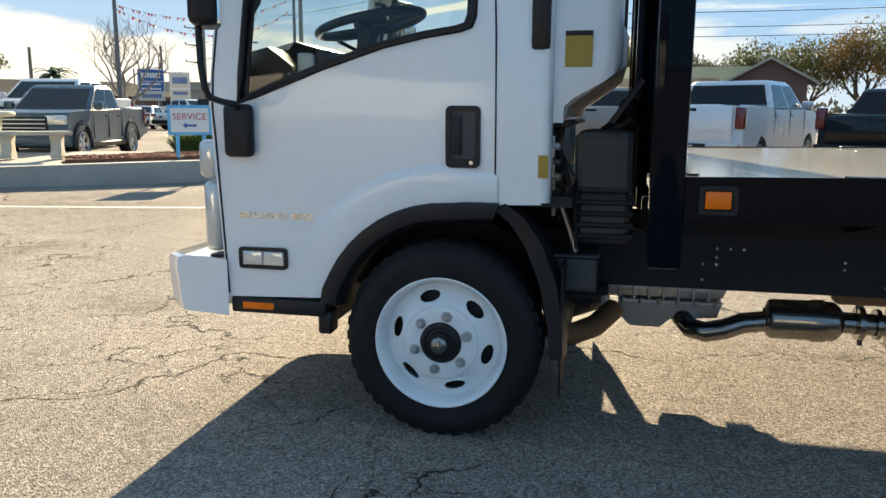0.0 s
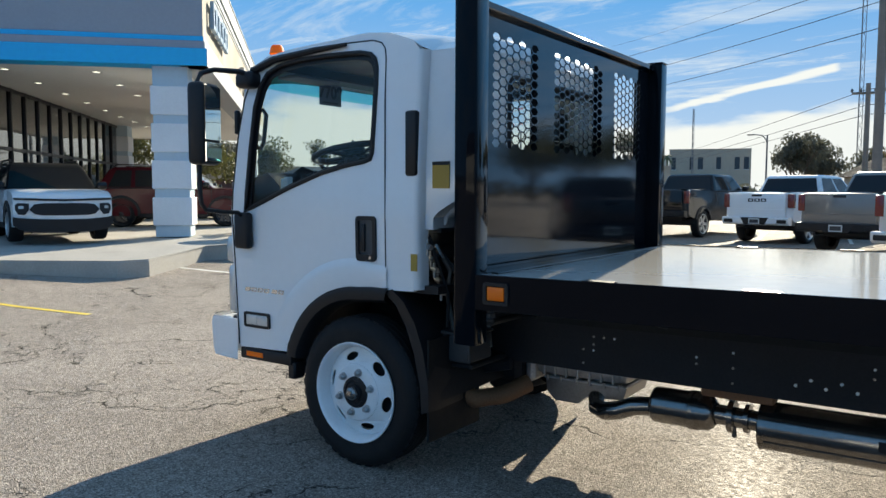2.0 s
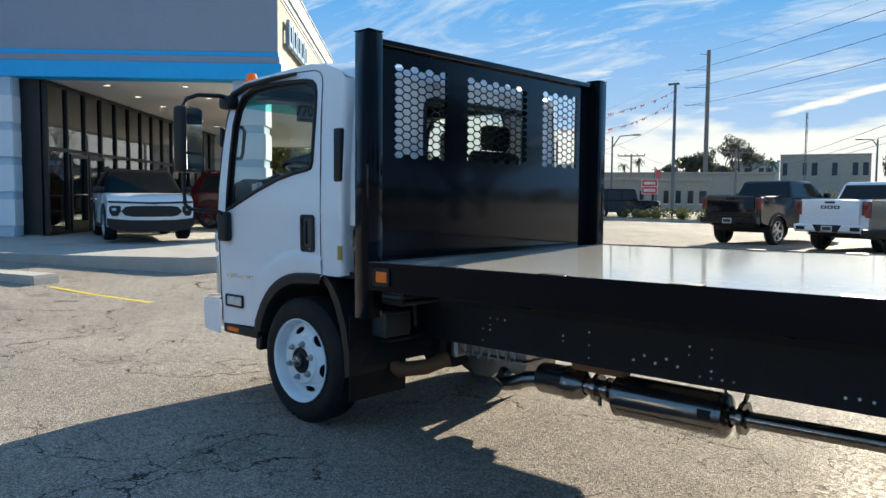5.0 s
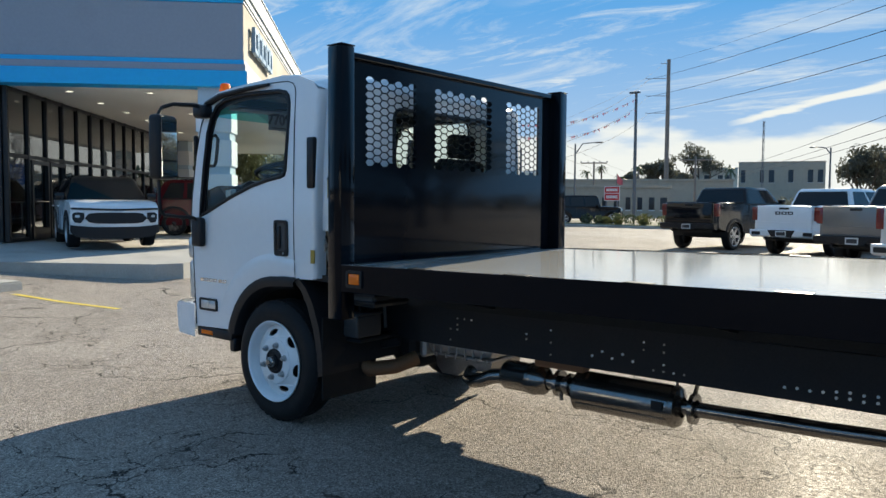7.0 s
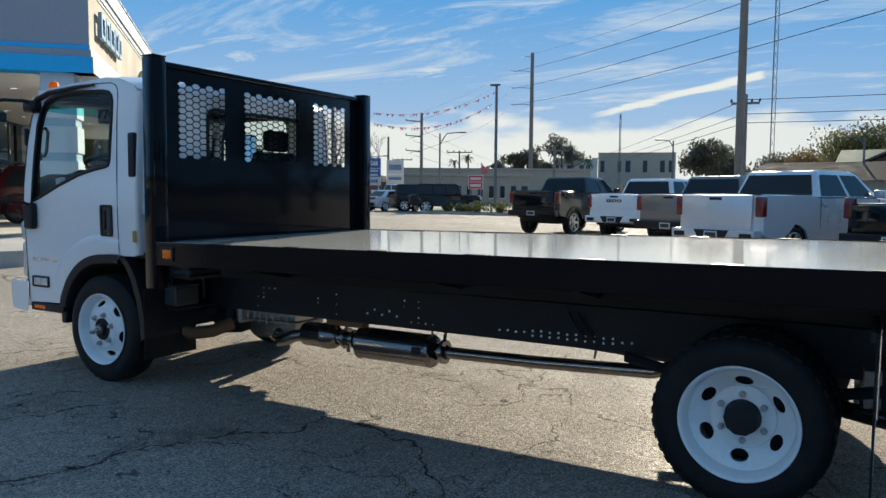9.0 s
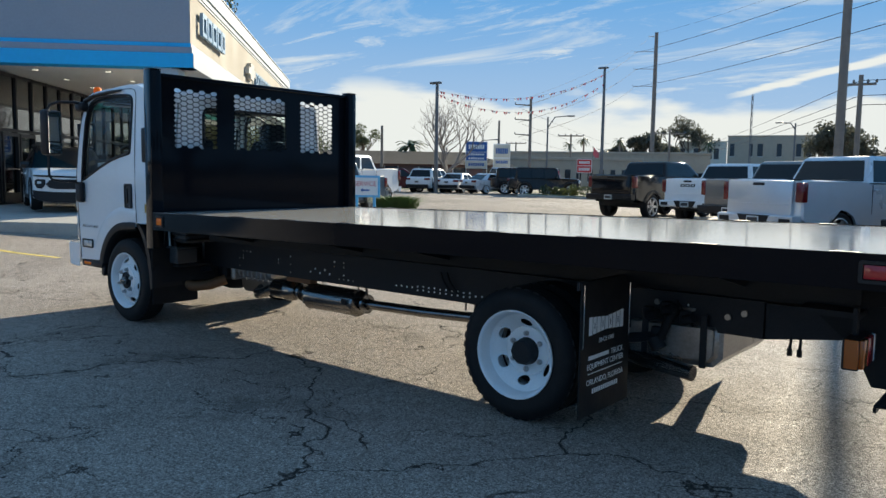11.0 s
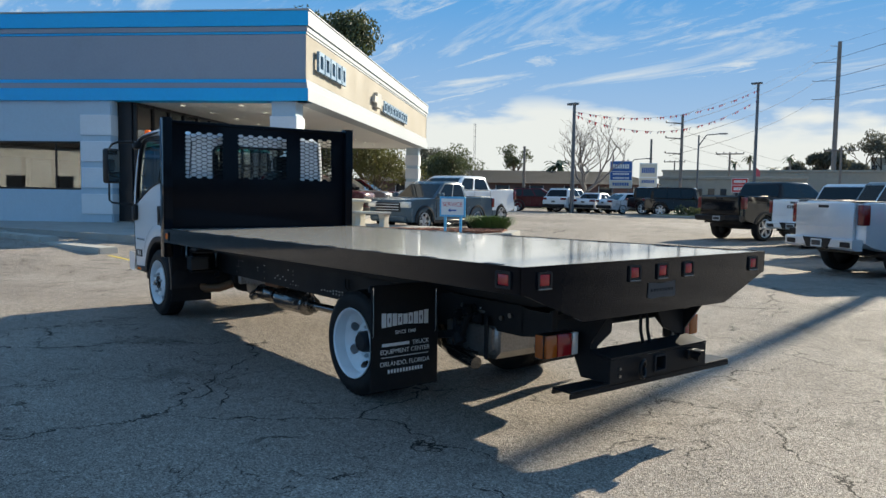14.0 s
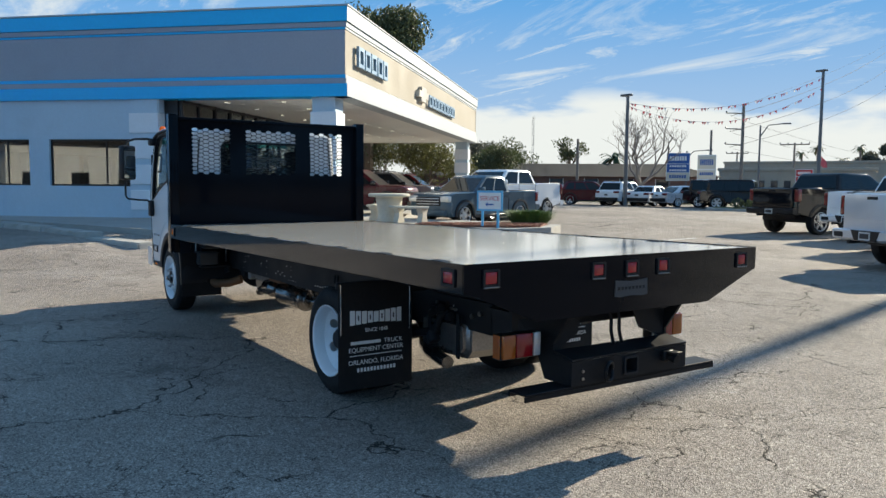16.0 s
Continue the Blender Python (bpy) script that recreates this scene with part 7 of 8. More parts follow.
        box(b, xr - 0.012, xr + 0.05, -half + 0.20, half - 0.20, 0.72, deckz - 0.015, 0.02, 2)
        gate = part("tailgate", b, col, car)
        b = B()
        box(b, xr - 0.016, xr, -half + 0.26, half - 0.26, 0.98, 1.0, 0.004)
        part("crease", b, col, gate)
        b = B()
        box(b, xr - 0.022, xr, -0.15, 0.15, deckz - 0.12, deckz - 0.06, 0.012, 2)
        part("gate_handle", b, CAR["trim"], gate)
        for k in range(s.get("badge", 0)):
            b = B()
            panel_with_holes(b, [(-0.28 + k * 0.19, deckz - 0.27), (-0.12 + k * 0.19, deckz - 0.27), (-0.12 + k * 0.19, deckz - 0.18), (-0.28 + k * 0.19, deckz - 0.18)], [[(-0.24 + k * 0.19, deckz - 0.245), (-0.16 + k * 0.19, deckz - 0.245), (-0.16 + k * 0.19, deckz - 0.205), (-0.24 + k * 0.19, deckz - 0.205)]], lambda u, v, w: Vector((xr - 0.018 + w, u, v)), 0.006)
            part("badge_bar", b, CAR["trim"], gate, smooth=False)
        b = B()
        box(b, xr + 0.08, c3 - 0.10, -half + 0.12, half - 0.12, deckz - 0.005, deckz + 0.018, 0.008)
        part("bed_cover", b, CAR["trim"], car)
        pz, px = (q0 + q1) / 2, xr - 0.145
    else:
        box(b, xr - 0.02, xr + 0.14, -half + 0.10, half - 0.10, 0.36, 0.60, 0.04, 2)
        part("rear_bumper", b, low, car)
        pz, px = 0.78, xr - 0.012
    b = B()
    box(b, px - 0.008, px, -0.16, 0.16, pz - 0.08, pz + 0.08, 0.003)
    pl = part("plate", b, CAR[plate], car, smooth=False)
    b = B()
    box(b, px - 0.011, px - 0.008, -0.13, 0.13, pz - 0.05, pz + 0.05)
    part("plate_bar", b, CAR["plate_dark"], pl, smooth=False)
    if s.get("rails"):
        for side in (-1, 1):
            b = B()
            tube(b, [(c2 + 0.1, side * (hr - 0.06), roof - 0.01), (c2 + 0.2, side * (hr - 0.05), roof + 0.05), (c1 - 0.3, side * (hr - 0.05), roof + 0.05), (c1 - 0.2, side * (hr - 0.06), roof - 0.01)], 0.018, 8)
            part("roof_rail", b, CAR["trim"], car)
    return car


FULL = dict(L=5.9, W=2.06, roof=2.02, belt=1.44, hood=1.42, deck=1.485, wb=3.75, r=0.425, bump_z=(0.55, 0.77), nose=0.98, cabin=(1.48, 0.72, -0.86, -1.08), sill=0.52, tumble=0.22, tail_z=(1.04, 1.44), nose_top=1.30, lamp_z=1.12, side_windows=((0.06, 0.47), (0.52, 0.95)))
LIFTED = dict(FULL, bump_z=(0.68, 0.89), roof=2.11, belt=1.53, hood=1.50, deck=1.57, r=0.45, sill=0.60, tail_z=(1.12, 1.53), nose_top=1.39, flares=True)
SMALL = dict(L=5.07, W=1.86, roof=1.74, belt=1.16, hood=1.15, deck=1.20, wb=3.08, r=0.385, nose=0.84, cabin=(1.02, 0.26, -0.80, -0.96), sill=0.36, tumble=0.20, tail_z=(0.82, 1.16), nose_top=1.08, lamp_z=0.93, lamp_h=0.10, grille=(0.70, 1.0), flares=True, bar="silver")
COMPACT = dict(L=4.41, W=1.81, roof=1.65, belt=1.06, hood=1.06, deck=1.08, wb=2.64, r=0.35, nose=0.92, cabin=(1.02, 0.22, -1.62, -1.98), sill=0.32, tumble=0.22, tail_z=(0.90, 1.05), nose_top=0.97, lamp_z=0.90, lamp_h=0.035, grille=(0.60, 0.84), flares=True, split_face=True, roof_color="black", rails=True, mirrors="black", side_windows=((0.06, 0.36), (0.40, 0.68), (0.72, 0.92)))
SUV = dict(COMPACT, L=4.9, W=1.95, wb=2.86, roof=1.73, belt=1.12, hood=1.12, deck=1.13, r=0.38, cabin=(1.15, 0.35, -1.75, -2.1), roof_color="red", mirrors="black", nose_top=1.03, lamp_z=0.93, lamp_h=0.05, grille=(0.62, 0.88), split_face=False)
SEDAN = dict(L=4.8, W=1.83, roof=1.45, belt=0.96, hood=0.95, deck=1.02, wb=2.8, r=0.33, nose=0.93, cabin=(0.95, 0.15, -1.05, -1.75), sill=0.28, tumble=0.26, tail_z=(0.80, 0.95), nose_top=0.82, lamp_z=0.72, lamp_h=0.06, grille=(0.45, 0.62), side_windows=((0.08, 0.46), (0.50, 0.86)))
BOXY = dict(L=4.75, W=1.88, roof=1.86, belt=1.16, hood=1.18, deck=1.18, wb=2.95, r=0.41, nose=0.62, cabin=(0.78, 0.58, -2.05, -2.12), sill=0.48, tumble=0.12, tail_z=(0.95, 1.12), nose_top=1.10, lamp_z=0.95, flares=True, mirrors="black", side_windows=((0.04, 0.30), (0.34, 0.62), (0.66, 0.95)))


def parked(rear_axle, heading, wb):
    """The pose from the rear axle's middle and the heading in degrees, 0 along +x."""
    h = radians(heading)
    x, y = rear_axle[0] + math.cos(h) * wb / 2, rear_axle[1] + math.sin(h) * wb / 2
    return Matrix.Translation((x, y, ground_z(x, y))) @ Matrix.Rotation(h, 4, "Z")


ROW = "pickups parked in a row"
vehicle("pickup_truck", "black lifted pickup truck parked tail-out on asphalt", parked((-5.62, 22.8), 81, 3.75), "black", LIFTED, ROW)
vehicle("pickup_truck", "white pickup truck with large tailgate badge bars", parked((-2.22, 21.63), 76, 3.75), "white", dict(FULL, badge=3), ROW, lower="white")
vehicle("pickup_truck", "dark grey pickup truck with a black rear bumper", parked((0.5, 18.0), 70, 3.75), "grey", FULL, ROW)
vehicle("pickup_truck", "silver pickup truck with a white rear bumper", parked((2.56, 13.90), 64, 3.75), "silver", FULL, ROW, lower="silver")
vehicle("pickup_truck", "black pickup truck with red tail lamps", parked((5.8, 13.5), 60, 3.75), "black", dict(FULL, roof=1.85, deck=1.32), ROW)
# by the showroom
vehicle("compact_suv", "white compact car with a black roof parked under the canopy", Matrix.Translation((-14.28, 6.16, 0.43)) @ Matrix.Rotation(radians(-19), 4, "Z"), "white", dict(COMPACT, W=1.86), rear="suv")
vehicle("red_suv", "dark red car parked side-on under the canopy", Matrix.Translation((-17.0, 11.6, 0.43)) @ Matrix.Rotation(radians(46), 4, "Z"), "red", dict(SUV, L=4.7, split_face=True), "cars under the canopy", rear="suv", rim="dark_wheel")
vehicle("grey_suv", "dark grey car parked behind the dark red one", Matrix.Translation((-22.0, 15.9, 0.43)) @ Matrix.Rotation(radians(46), 4, "Z"), "grey", dict(SUV, roof_color="grey"), "cars under the canopy", rear="suv")
vehicle("red_suv", "dark red car at the far end of the canopy", Matrix.Translation((-26.7, 19.7, 0.43)) @ Matrix.Rotation(radians(46), 4, "Z"), "red", SUV, "cars under the canopy", rear="suv")
vehicle("small_pickup", "slate-blue small pickup truck facing the mulch bed", parked((-12.5, 15.13), -75, 3.08), "blue", SMALL, lower="blue")
vehicle("pickup_truck", "white pickup truck behind the blue one", parked((-15.6, 19.05), -75, 3.75), "white", FULL, lower="white")
# far row
vehicle("red_suv", "dark red car in the far row", Matrix.Translation((-31.5, 38.5, 0.2)) @ Matrix.Rotation(radians(40), 4, "Z"), "red", SUV, "cars in the far row", rear="suv")
vehicle("white_suv", "white car in the far row", Matrix.Translation((-29.6, 39.9, 0.2)) @ Matrix.Rotation(radians(105), 4, "Z"), "white", dict(SUV, roof_color="white"), "cars in the far row", rear="suv")
vehicle("white_sedan", "low white car in the far row", Matrix.Translation((-28.0, 41.2, 0.2)) @ Matrix.Rotation(radians(105), 4, "Z"), "white", SEDAN, "cars in the far row", rear="sedan")
vehicle("silver_sedan", "low beige-silver car in the far row", Matrix.Translation((-25.0, 41.3, 0.2)) @ Matrix.Rotation(radians(75), 4, "Z"), "silver", SEDAN, "cars in the far row", rear="sedan")
vehicle("pickup_truck", "white pickup truck near the road", Matrix.Translation((-31.5, 52.0, 0.2)) @ Matrix.Rotation(radians(-20), 4, "Z"), "white", FULL, lower="white")
vehicle("boxy_suv", "black boxy off-road car by a planted island", Matrix.Translation((-19.6, 39.9, 0.2)) @ Matrix.Rotation(radians(28), 4, "Z"), "black", BOXY, rear="suv")
vehicle("boxy_suv", "dark boxy off-road car beside its twin", Matrix.Translation((-22.6, 42.0, 0.2)) @ Matrix.Rotation(radians(28), 4, "Z"), "black", BOXY, rear="suv")

# ---- lot furniture, poles, trees and the town behind ----
M.update(
    bark=material("bark", (0.10, 0.075, 0.055), 0.95, vary=0.35, scale=6, bump=0.8, bump_scale=22),
    grey_bark=material("grey_bark", (0.20, 0.17, 0.15), 0.95, vary=0.3, scale=6, bump=0.6, bump_scale=22),
    leaf=leaf_material("oak_leaves", (0.070, 0.084, 0.034), 0.55),
    leaf_olive=leaf_material("olive_leaves", (0.115, 0.115, 0.035)),
    leaf_brown=leaf_material("autumn_leaves", (0.19, 0.12, 0.04)),
    # distance haze is put into this paler, greyer leaf colour
    leaf_far=leaf_material("hazy_far_leaves", (0.105, 0.105, 0.075), 0.4, 0.5),
    frond=material("palm_fronds", (0.06, 0.085, 0.03), 0.6, vary=0.4, scale=2),
    wood_pole=material("weathered_pole", (0.22, 0.19, 0.165), 0.9, vary=0.25, scale=5, bump=0.4, bump_scale=30, stain=0.3),
    steel_pole=material("galvanised_pole", (0.16, 0.16, 0.165), 0.5, 0.5, vary=0.15, scale=4),
    wire=material("black_wire", (0.02, 0.02, 0.022), 0.6, vary=0.1, scale=2),
    red_flag=material("red_pennant", (0.55, 0.10, 0.12), 0.6, vary=0.15, scale=6),
    white_flag=material("white_pennant", (0.75, 0.72, 0.72), 0.6, vary=0.1, scale=6),
    stone=material("cast_stone", (0.56, 0.51, 0.41), 0.9, vary=0.2, scale=5, bump=0.4, bump_scale=60, stain=0.35, stain_scale=3, stain_color=(0.3, 0.26, 0.2)),
    sign_blue=material("sign_blue", (0.02, 0.10, 0.33), 0.45, vary=0.06, scale=4), sign_lightblue=material("sign_light_blue", (0.10, 0.42, 0.68), 0.45, vary=0.06, scale=4),
    sign_white=material("sign_white", (0.75, 0.75, 0.73), 0.5, vary=0.06, scale=4), sign_red=material("sign_red", (0.55, 0.03, 0.03), 0.5, vary=0.06, scale=4), sign_cream=material("sign_cream", (0.62, 0.58, 0.48), 0.55, vary=0.08, scale=3),
    roof_grey=material("roof_shingle", (0.085, 0.075, 0.068), 0.95, vary=0.3, scale=3, bump=0.6, bump_scale=14), roof_green=material("roof_green", (0.10, 0.20, 0.13), 0.6, vary=0.12, scale=2),
    brick=material("brown_brick", (0.17, 0.09, 0.075), 0.9, vary=0.3, scale=4, bump=0.4, bump_scale=18), tan_wall=material("tan_wall", (0.42, 0.36, 0.28), 0.9, vary=0.12, scale=1.2, stain=0.15), pink_wall=material("faded_pink_wall", (0.20, 0.125, 0.115), 0.9, vary=0.12, scale=1.5),
    win_dark=material("dark_window", (0.02, 0.022, 0.026), 0.08, vary=0.1, scale=2), yellow_sign=material("yellow_sign", (0.75, 0.50, 0.03), 0.5, vary=0.06, scale=4),
)


def far(t_eye, yaw, d):
    """A place on the ground d metres from an eye, at a heading counted left from +y."""
    a = radians(yaw)
    return Vector((t_eye[0] - math.sin(a) * d, t_eye[1] + math.cos(a) * d))


def leaf_cloud(b, rng, centre, radius, count, size, squash=0.8):
    """Small leaf clumps scattered through a ragged ball."""
    for _ in range(count):
        v = Vector((rng.gauss(0, 1), rng.gauss(0, 1), rng.gauss(0, 1))).normalized() * radius * (0.35 + 0.65 * rng.random() ** 0.5)
        p = Vector(centre) + Vector((v.x, v.y, v.z * squash))
        q = Euler((rng.random() * 6, rng.random() * 6, rng.random() * 6)).to_matrix()
        sz = size * (0.6 + 0.8 * rng.random())
        vs = [b.verts.new(p + q @ Vector((x * sz, y * sz, 0))) for x, y in ((-1, -0.15), (-0.2, -0.5), (1, 0), (-0.2, 0.5))]
        b.faces.new(vs)


def branches(b, rng, p, way, length, r, depth, tips, bend=0.35):
    pts, q, w = [p], p.copy(), way.copy()
    for k in range(3):
        w = (w + Vector((rng.uniform(-bend, bend), rng.uniform(-bend, bend), rng.uniform(-0.1, 0.25)))).normalized()
        q = q + w * length / 3
        pts.append(q.copy())
    tube(b, pts, [r, r * 0.85, r * 0.7, r * 0.5], 6 if depth > 1 else 4)
    if depth == 0:
        tips.append(q)
        return
    for _ in range(rng.choice((2, 3, 3))):
        side = Vector((rng.uniform(-1, 1), rng.uniform(-1, 1), rng.uniform(0.0, 0.8))).normalized()
        start = pts[rng.choice((2, 3, 3))]
        branches(b, rng, start.copy(), (w * 0.7 + side * 0.8).normalized(), length * rng.uniform(0.55, 0.8), r * 0.5, depth - 1, tips, bend)


def tree(place, height, spread, leaf, label, seed, leaves=2600, size=0.16, bare=False, name="tree", group="", trunk=0.35, depth=3):
    leaves, size = int(leaves * 2.6), size * 0.62
    rng = random.Random(seed)
    t = thing(name, label, "tree", group)
    base = Vector((place[0], place[1], ground_z(place[0], place[1])))
    t.location = base
    b, tips = B(), []
    h0 = height * trunk
    r = 0.035 * height * (0.85 if bare else 1)
    tube(b, [(0, 0, -0.1), (rng.uniform(-.1, .1), 0, h0 * 0.5), (rng.uniform(-.2, .2), rng.uniform(-.2, .2), h0)], [r * 1.3, r, r * 0.8], 8)
    top = Vector((0, 0, h0))
    for k in range(7):
        a = k * math.tau / 7 + rng.random()
        branches(b, rng, top.copy(), Vector((math.cos(a) * spread / height, math.sin(a) * spread / height, rng.uniform(0.45, 1.0))).normalized(), (height - h0) * rng.uniform(0.35, 0.52), r * 0.5, depth - 1 if not bare else depth, tips)
    top_z = max(p.z for p in tips)
    scale = (height * 0.96) / top_z if top_z else 1
    bmesh.ops.scale(b, vec=(1, 1, scale), verts=b.verts)
    part("trunk", b, M["grey_bark"] if bare else M["bark"], t)
    if not bare:
        b = B()
        share = max(1, leaves // len(tips))
        for p in tips:
            leaf_cloud(b, rng, (p.x, p.y, p.z * scale), spread * rng.uniform(0.22, 0.40), share, size)
        part("crown", b, leaf, t, smooth=False)
    return t


def palm(place, height, seed, label="tall palm with a small round head of fronds", low=False):
    rng = random.Random(seed)
    t = thing("palm_tree", label, "tree", "palms")
    t.location = (place[0], place[1], ground_z(*place[:2]))
    b = B()
    tube(b, [(0, 0, -0.1), (0.1, 0.05, height * 0.5), (0.05, 0.1, height)], [0.22, 0.16, 0.15], 8)
    part("trunk", b, M["grey_bark"], t)
    b = B()
    for k in range(34 if low else 22):
        a, up = rng.random() * math.tau, rng.uniform(-0.5, 1.0)
        L = (1.9 if low else 1.1) * rng.uniform(0.8, 1.2)
        prev = None
        for i in range(5):
            s = i / 4
            c = Vector((math.cos(a) * L * s, math.sin(a) * L * s, height + L * (up * s - 0.7 * s * s)))
            w = 0.17 * L * math.sin(math.pi * (0.12 + 0.8 * s)) * 0.6
            side = Vector((-math.sin(a), math.cos(a), 0)) * w
            row = [b.verts.new(c + side), b.verts.new(c + Vector((0, 0, 0.05))), b.verts.new(c - side)]
            if prev:
                for j in range(2):
                    b.faces.new((prev[j], prev[j + 1], row[j + 1], row[j]))
            prev = row
    part("fronds", b, M["frond"], t, smooth=False)
    return t


# table, bench, sign and planting by the mulch bed
tb = at_showroom(1.35, 0.2)
table = thing("stone_table", "round cast-stone table on a tapered pedestal", "table")
table.location = (tb.x, tb.y, 0.44)
b = B(); lathe(b, [(0.0005, 0.86), (0.60, 0.86), (0.64, 0.84), (0.65, 0.80), (0.62, 0.76), (0.45, 0.745), (0.0005, 0.74)], Matrix(), 36); part("tabletop", b, M["stone"], table)
b = B(); lathe(b, [(0.42, 0.745), (0.40, 0.60), (0.36, 0.3), (0.36, 0.12), (0.40, 0.04), (0.40, 0.0)], Matrix(), 28); part("pedestal", b, M["stone"], table)
for k, (bx, by, rot) in enumerate(((2.15, -0.55, 25), (0.75, 1.3, 140))):
    bp = at_showroom(bx, by)
    bench = thing("stone_bench", "curved cast-stone bench beside a stone table", "bench", "benches round the stone table")
    bench.matrix_world = Matrix.Translation((bp.x, bp.y, 0.44)) @ Matrix.Rotation(radians(rot), 4, "Z")
    b = B()
    rows = []
    for i in range(13):
        a = radians(-32 + 64 * i / 12)
        rows.append([((1.15 + d) * math.sin(a), 1.15 - (1.15 + d) * math.cos(a), z) for d, z in ((-0.2, 0.43), (0.2, 0.43), (0.22, 0.47), (0.2, 0.50), (-0.2, 0.50), (-0.22, 0.47), (-0.2, 0.43))])
    grid_sheet(b, rows); b.faces.new([v for v in b.verts[:6]]); part("seat", b, M["stone"], bench)
    for s in (-1, 1):
        b = B()
        prof = [(0.17, 0.0), (0.17, 0.06), (0.12, 0.16), (0.11, 0.28), (0.17, 0.40), (0.17, 0.43)]
        rows = []
        for w, z in prof:
            rows.append([(s * 0.42 + dx, 0.10 + dy, z) for dx, dy in ((-0.09, -w), (0.09, -w), (0.09, w), (-0.09, w), (-0.09, -w))])
        grid_sheet(b, rows); part("foot", b, M["stone"], bench, smooth=False)

svc = thing("service_sign", "blue-edged white service sign on two blue posts", "sign")
svc.matrix_world = Matrix.Translation((-7.15, 10.6, 0.45)) @ Matrix.Rotation(radians(25), 4, "Z")
b = B(); box(b, -0.40, 0.40, -0.012, 0.012, 0.42, 0.98, 0.004); part("board", b, M["sign_lightblue"], svc, smooth=False)
b = B(); box(b, -0.345, 0.345, -0.016, -0.0125, 0.475, 0.925); part("face", b, M["sign_white"], svc, smooth=False)
for x in (-0.24, 0.24):
    b = B(); box(b, x - 0.035, x + 0.035, 0.014, 0.05, -0.15, 0.95, 0.006); part("post", b, M["sign_lightblue"], svc, smooth=False)
text_part("lettering", "SERVICE", 0.17, M["sign_red"], svc, Matrix.Translation((0, -0.018, 0.71)) @ Matrix.Rotation(radians(90), 4, "X"), 0.001)
b = B(); prism(b, [(-0.13, 0.60), (-0.06, 0.66), (-0.06, 0.62), (0.12, 0.62), (0.12, 0.58), (-0.06, 0.58), (-0.06, 0.54)], lambda u, v, w: Vector((u, -0.017 - w, v)), 0.002); part("arrow", b, M["sign_blue"], svc, smooth=False)

rng = random.Random(3)
bush = thing("grass_bush", "clump of long dark green border grass in mulch", "bush")
bc = Vector((-8.3, 13.0, 0.40)); bush.location = bc
b = B()
for _ in range(1500):
    a, d = rng.random() * math.tau, 0.46 * rng.random() ** 0.5
    p = Vector((math.cos(a) * d * 1.3, math.sin(a) * d, 0.0))
    lean = Vector((math.cos(a), math.sin(a), 0)) * rng.uniform(0.10, 0.62)
    h = rng.uniform(0.22, 0.52)
    side = Vector((-math.sin(a), math.cos(a), 0)) * 0.012
    v = [b.verts.new(p - side), b.verts.new(p + side), b.verts.new(p + lean * 0.5 + Vector((0, 0, h * 0.75)) + side), b.verts.new(p + lean * 0.5 + Vector((0, 0, h * 0.75)) - side), b.verts.new(p + lean + Vector((0, 0, h * 0.9)))]
    b.faces.new(v[:4]); b.faces.new((v[3], v[2], v[4]))
part("foliage", b, M["grass"], bush, smooth=False)
# loose mulch chips
b = B()
for _ in range(1600):
    x, y = rng.uniform(2.6, 6.1), rng.uniform(-1.6, 0.2)
    if y > -0.3 + (x - 3.6) * 0.3:
        continue
    p = at_showroom(x, y, 0.475)
    q = Matrix.Translation(p) @ Euler((rng.uniform(-.5, .5), rng.uniform(-.5, .5), rng.random() * 6)).to_matrix().to_4x4()
    s = rng.uniform(0.5, 1.4)
    box(b, -0.035 * s, 0.035 * s, -0.011, 0.011, -0.006, 0.006, 0, m=q)
tagged(link_mesh("mulch_chips", b, M["mulch"]), "loose red-brown wood chips strewn over the bed", "mulch", kind="stuff")

# planted island by the far boxy cars
b = B()
prism(b, [(-20, 36.8), (-12.0, 35.6), (-11.0, 36.2), (-11.4, 37.4), (-19.5, 39.4), (-20.6, 38.2)], lambda u, v, w: Vector((u, v, -0.05 + w + ground_z(u, v))), 0.2)
bmesh.ops.bevel(b, geom=[e for e in b.edges if abs(e.verts[0].co.z - e.verts[1].co.z) < 0.05], offset=0.03, segments=1, affect="EDGES")
tagged(link_mesh("island_kerb", b, M["kerb_stone"]), "kerbed planting island with dry soil", "kerb", kind="structure")
b = B()
prism(b, [(-19.7, 37.0), (-12.1, 35.85), (-11.3, 36.3), (-11.7, 37.2), (-19.4, 39.1), (-20.3, 38.1)], lambda u, v, w: Vector((u, v, 0.12 + w + ground_z(u, v))), 0.06)
tagged(link_mesh("island_soil", b, M["earth"]), "dry planting soil inside a kerb", "soil", kind="structure")
rng = random.Random(12)
for k in range(16):
    x = rng.uniform(-19.2, -11.9); y = 37.0 + (-x - 12) * 0.12 + rng.uniform(-0.5, 0.9)
    sh = thing("shrub", "small rounded olive shrub on a planted island", "bush", "shrubs on the island")
    sh.location = (x, y, 0.16 + ground_z(x, y))
    b = B(); r = rng.uniform(0.22, 0.48)
    leaf_cloud(b, rng, (0, 0, r * 0.7), r, 150, 0.075, 0.8)
    part("leaves", b, M["leaf_olive" if k % 3 else "leaf"], sh, smooth=False)

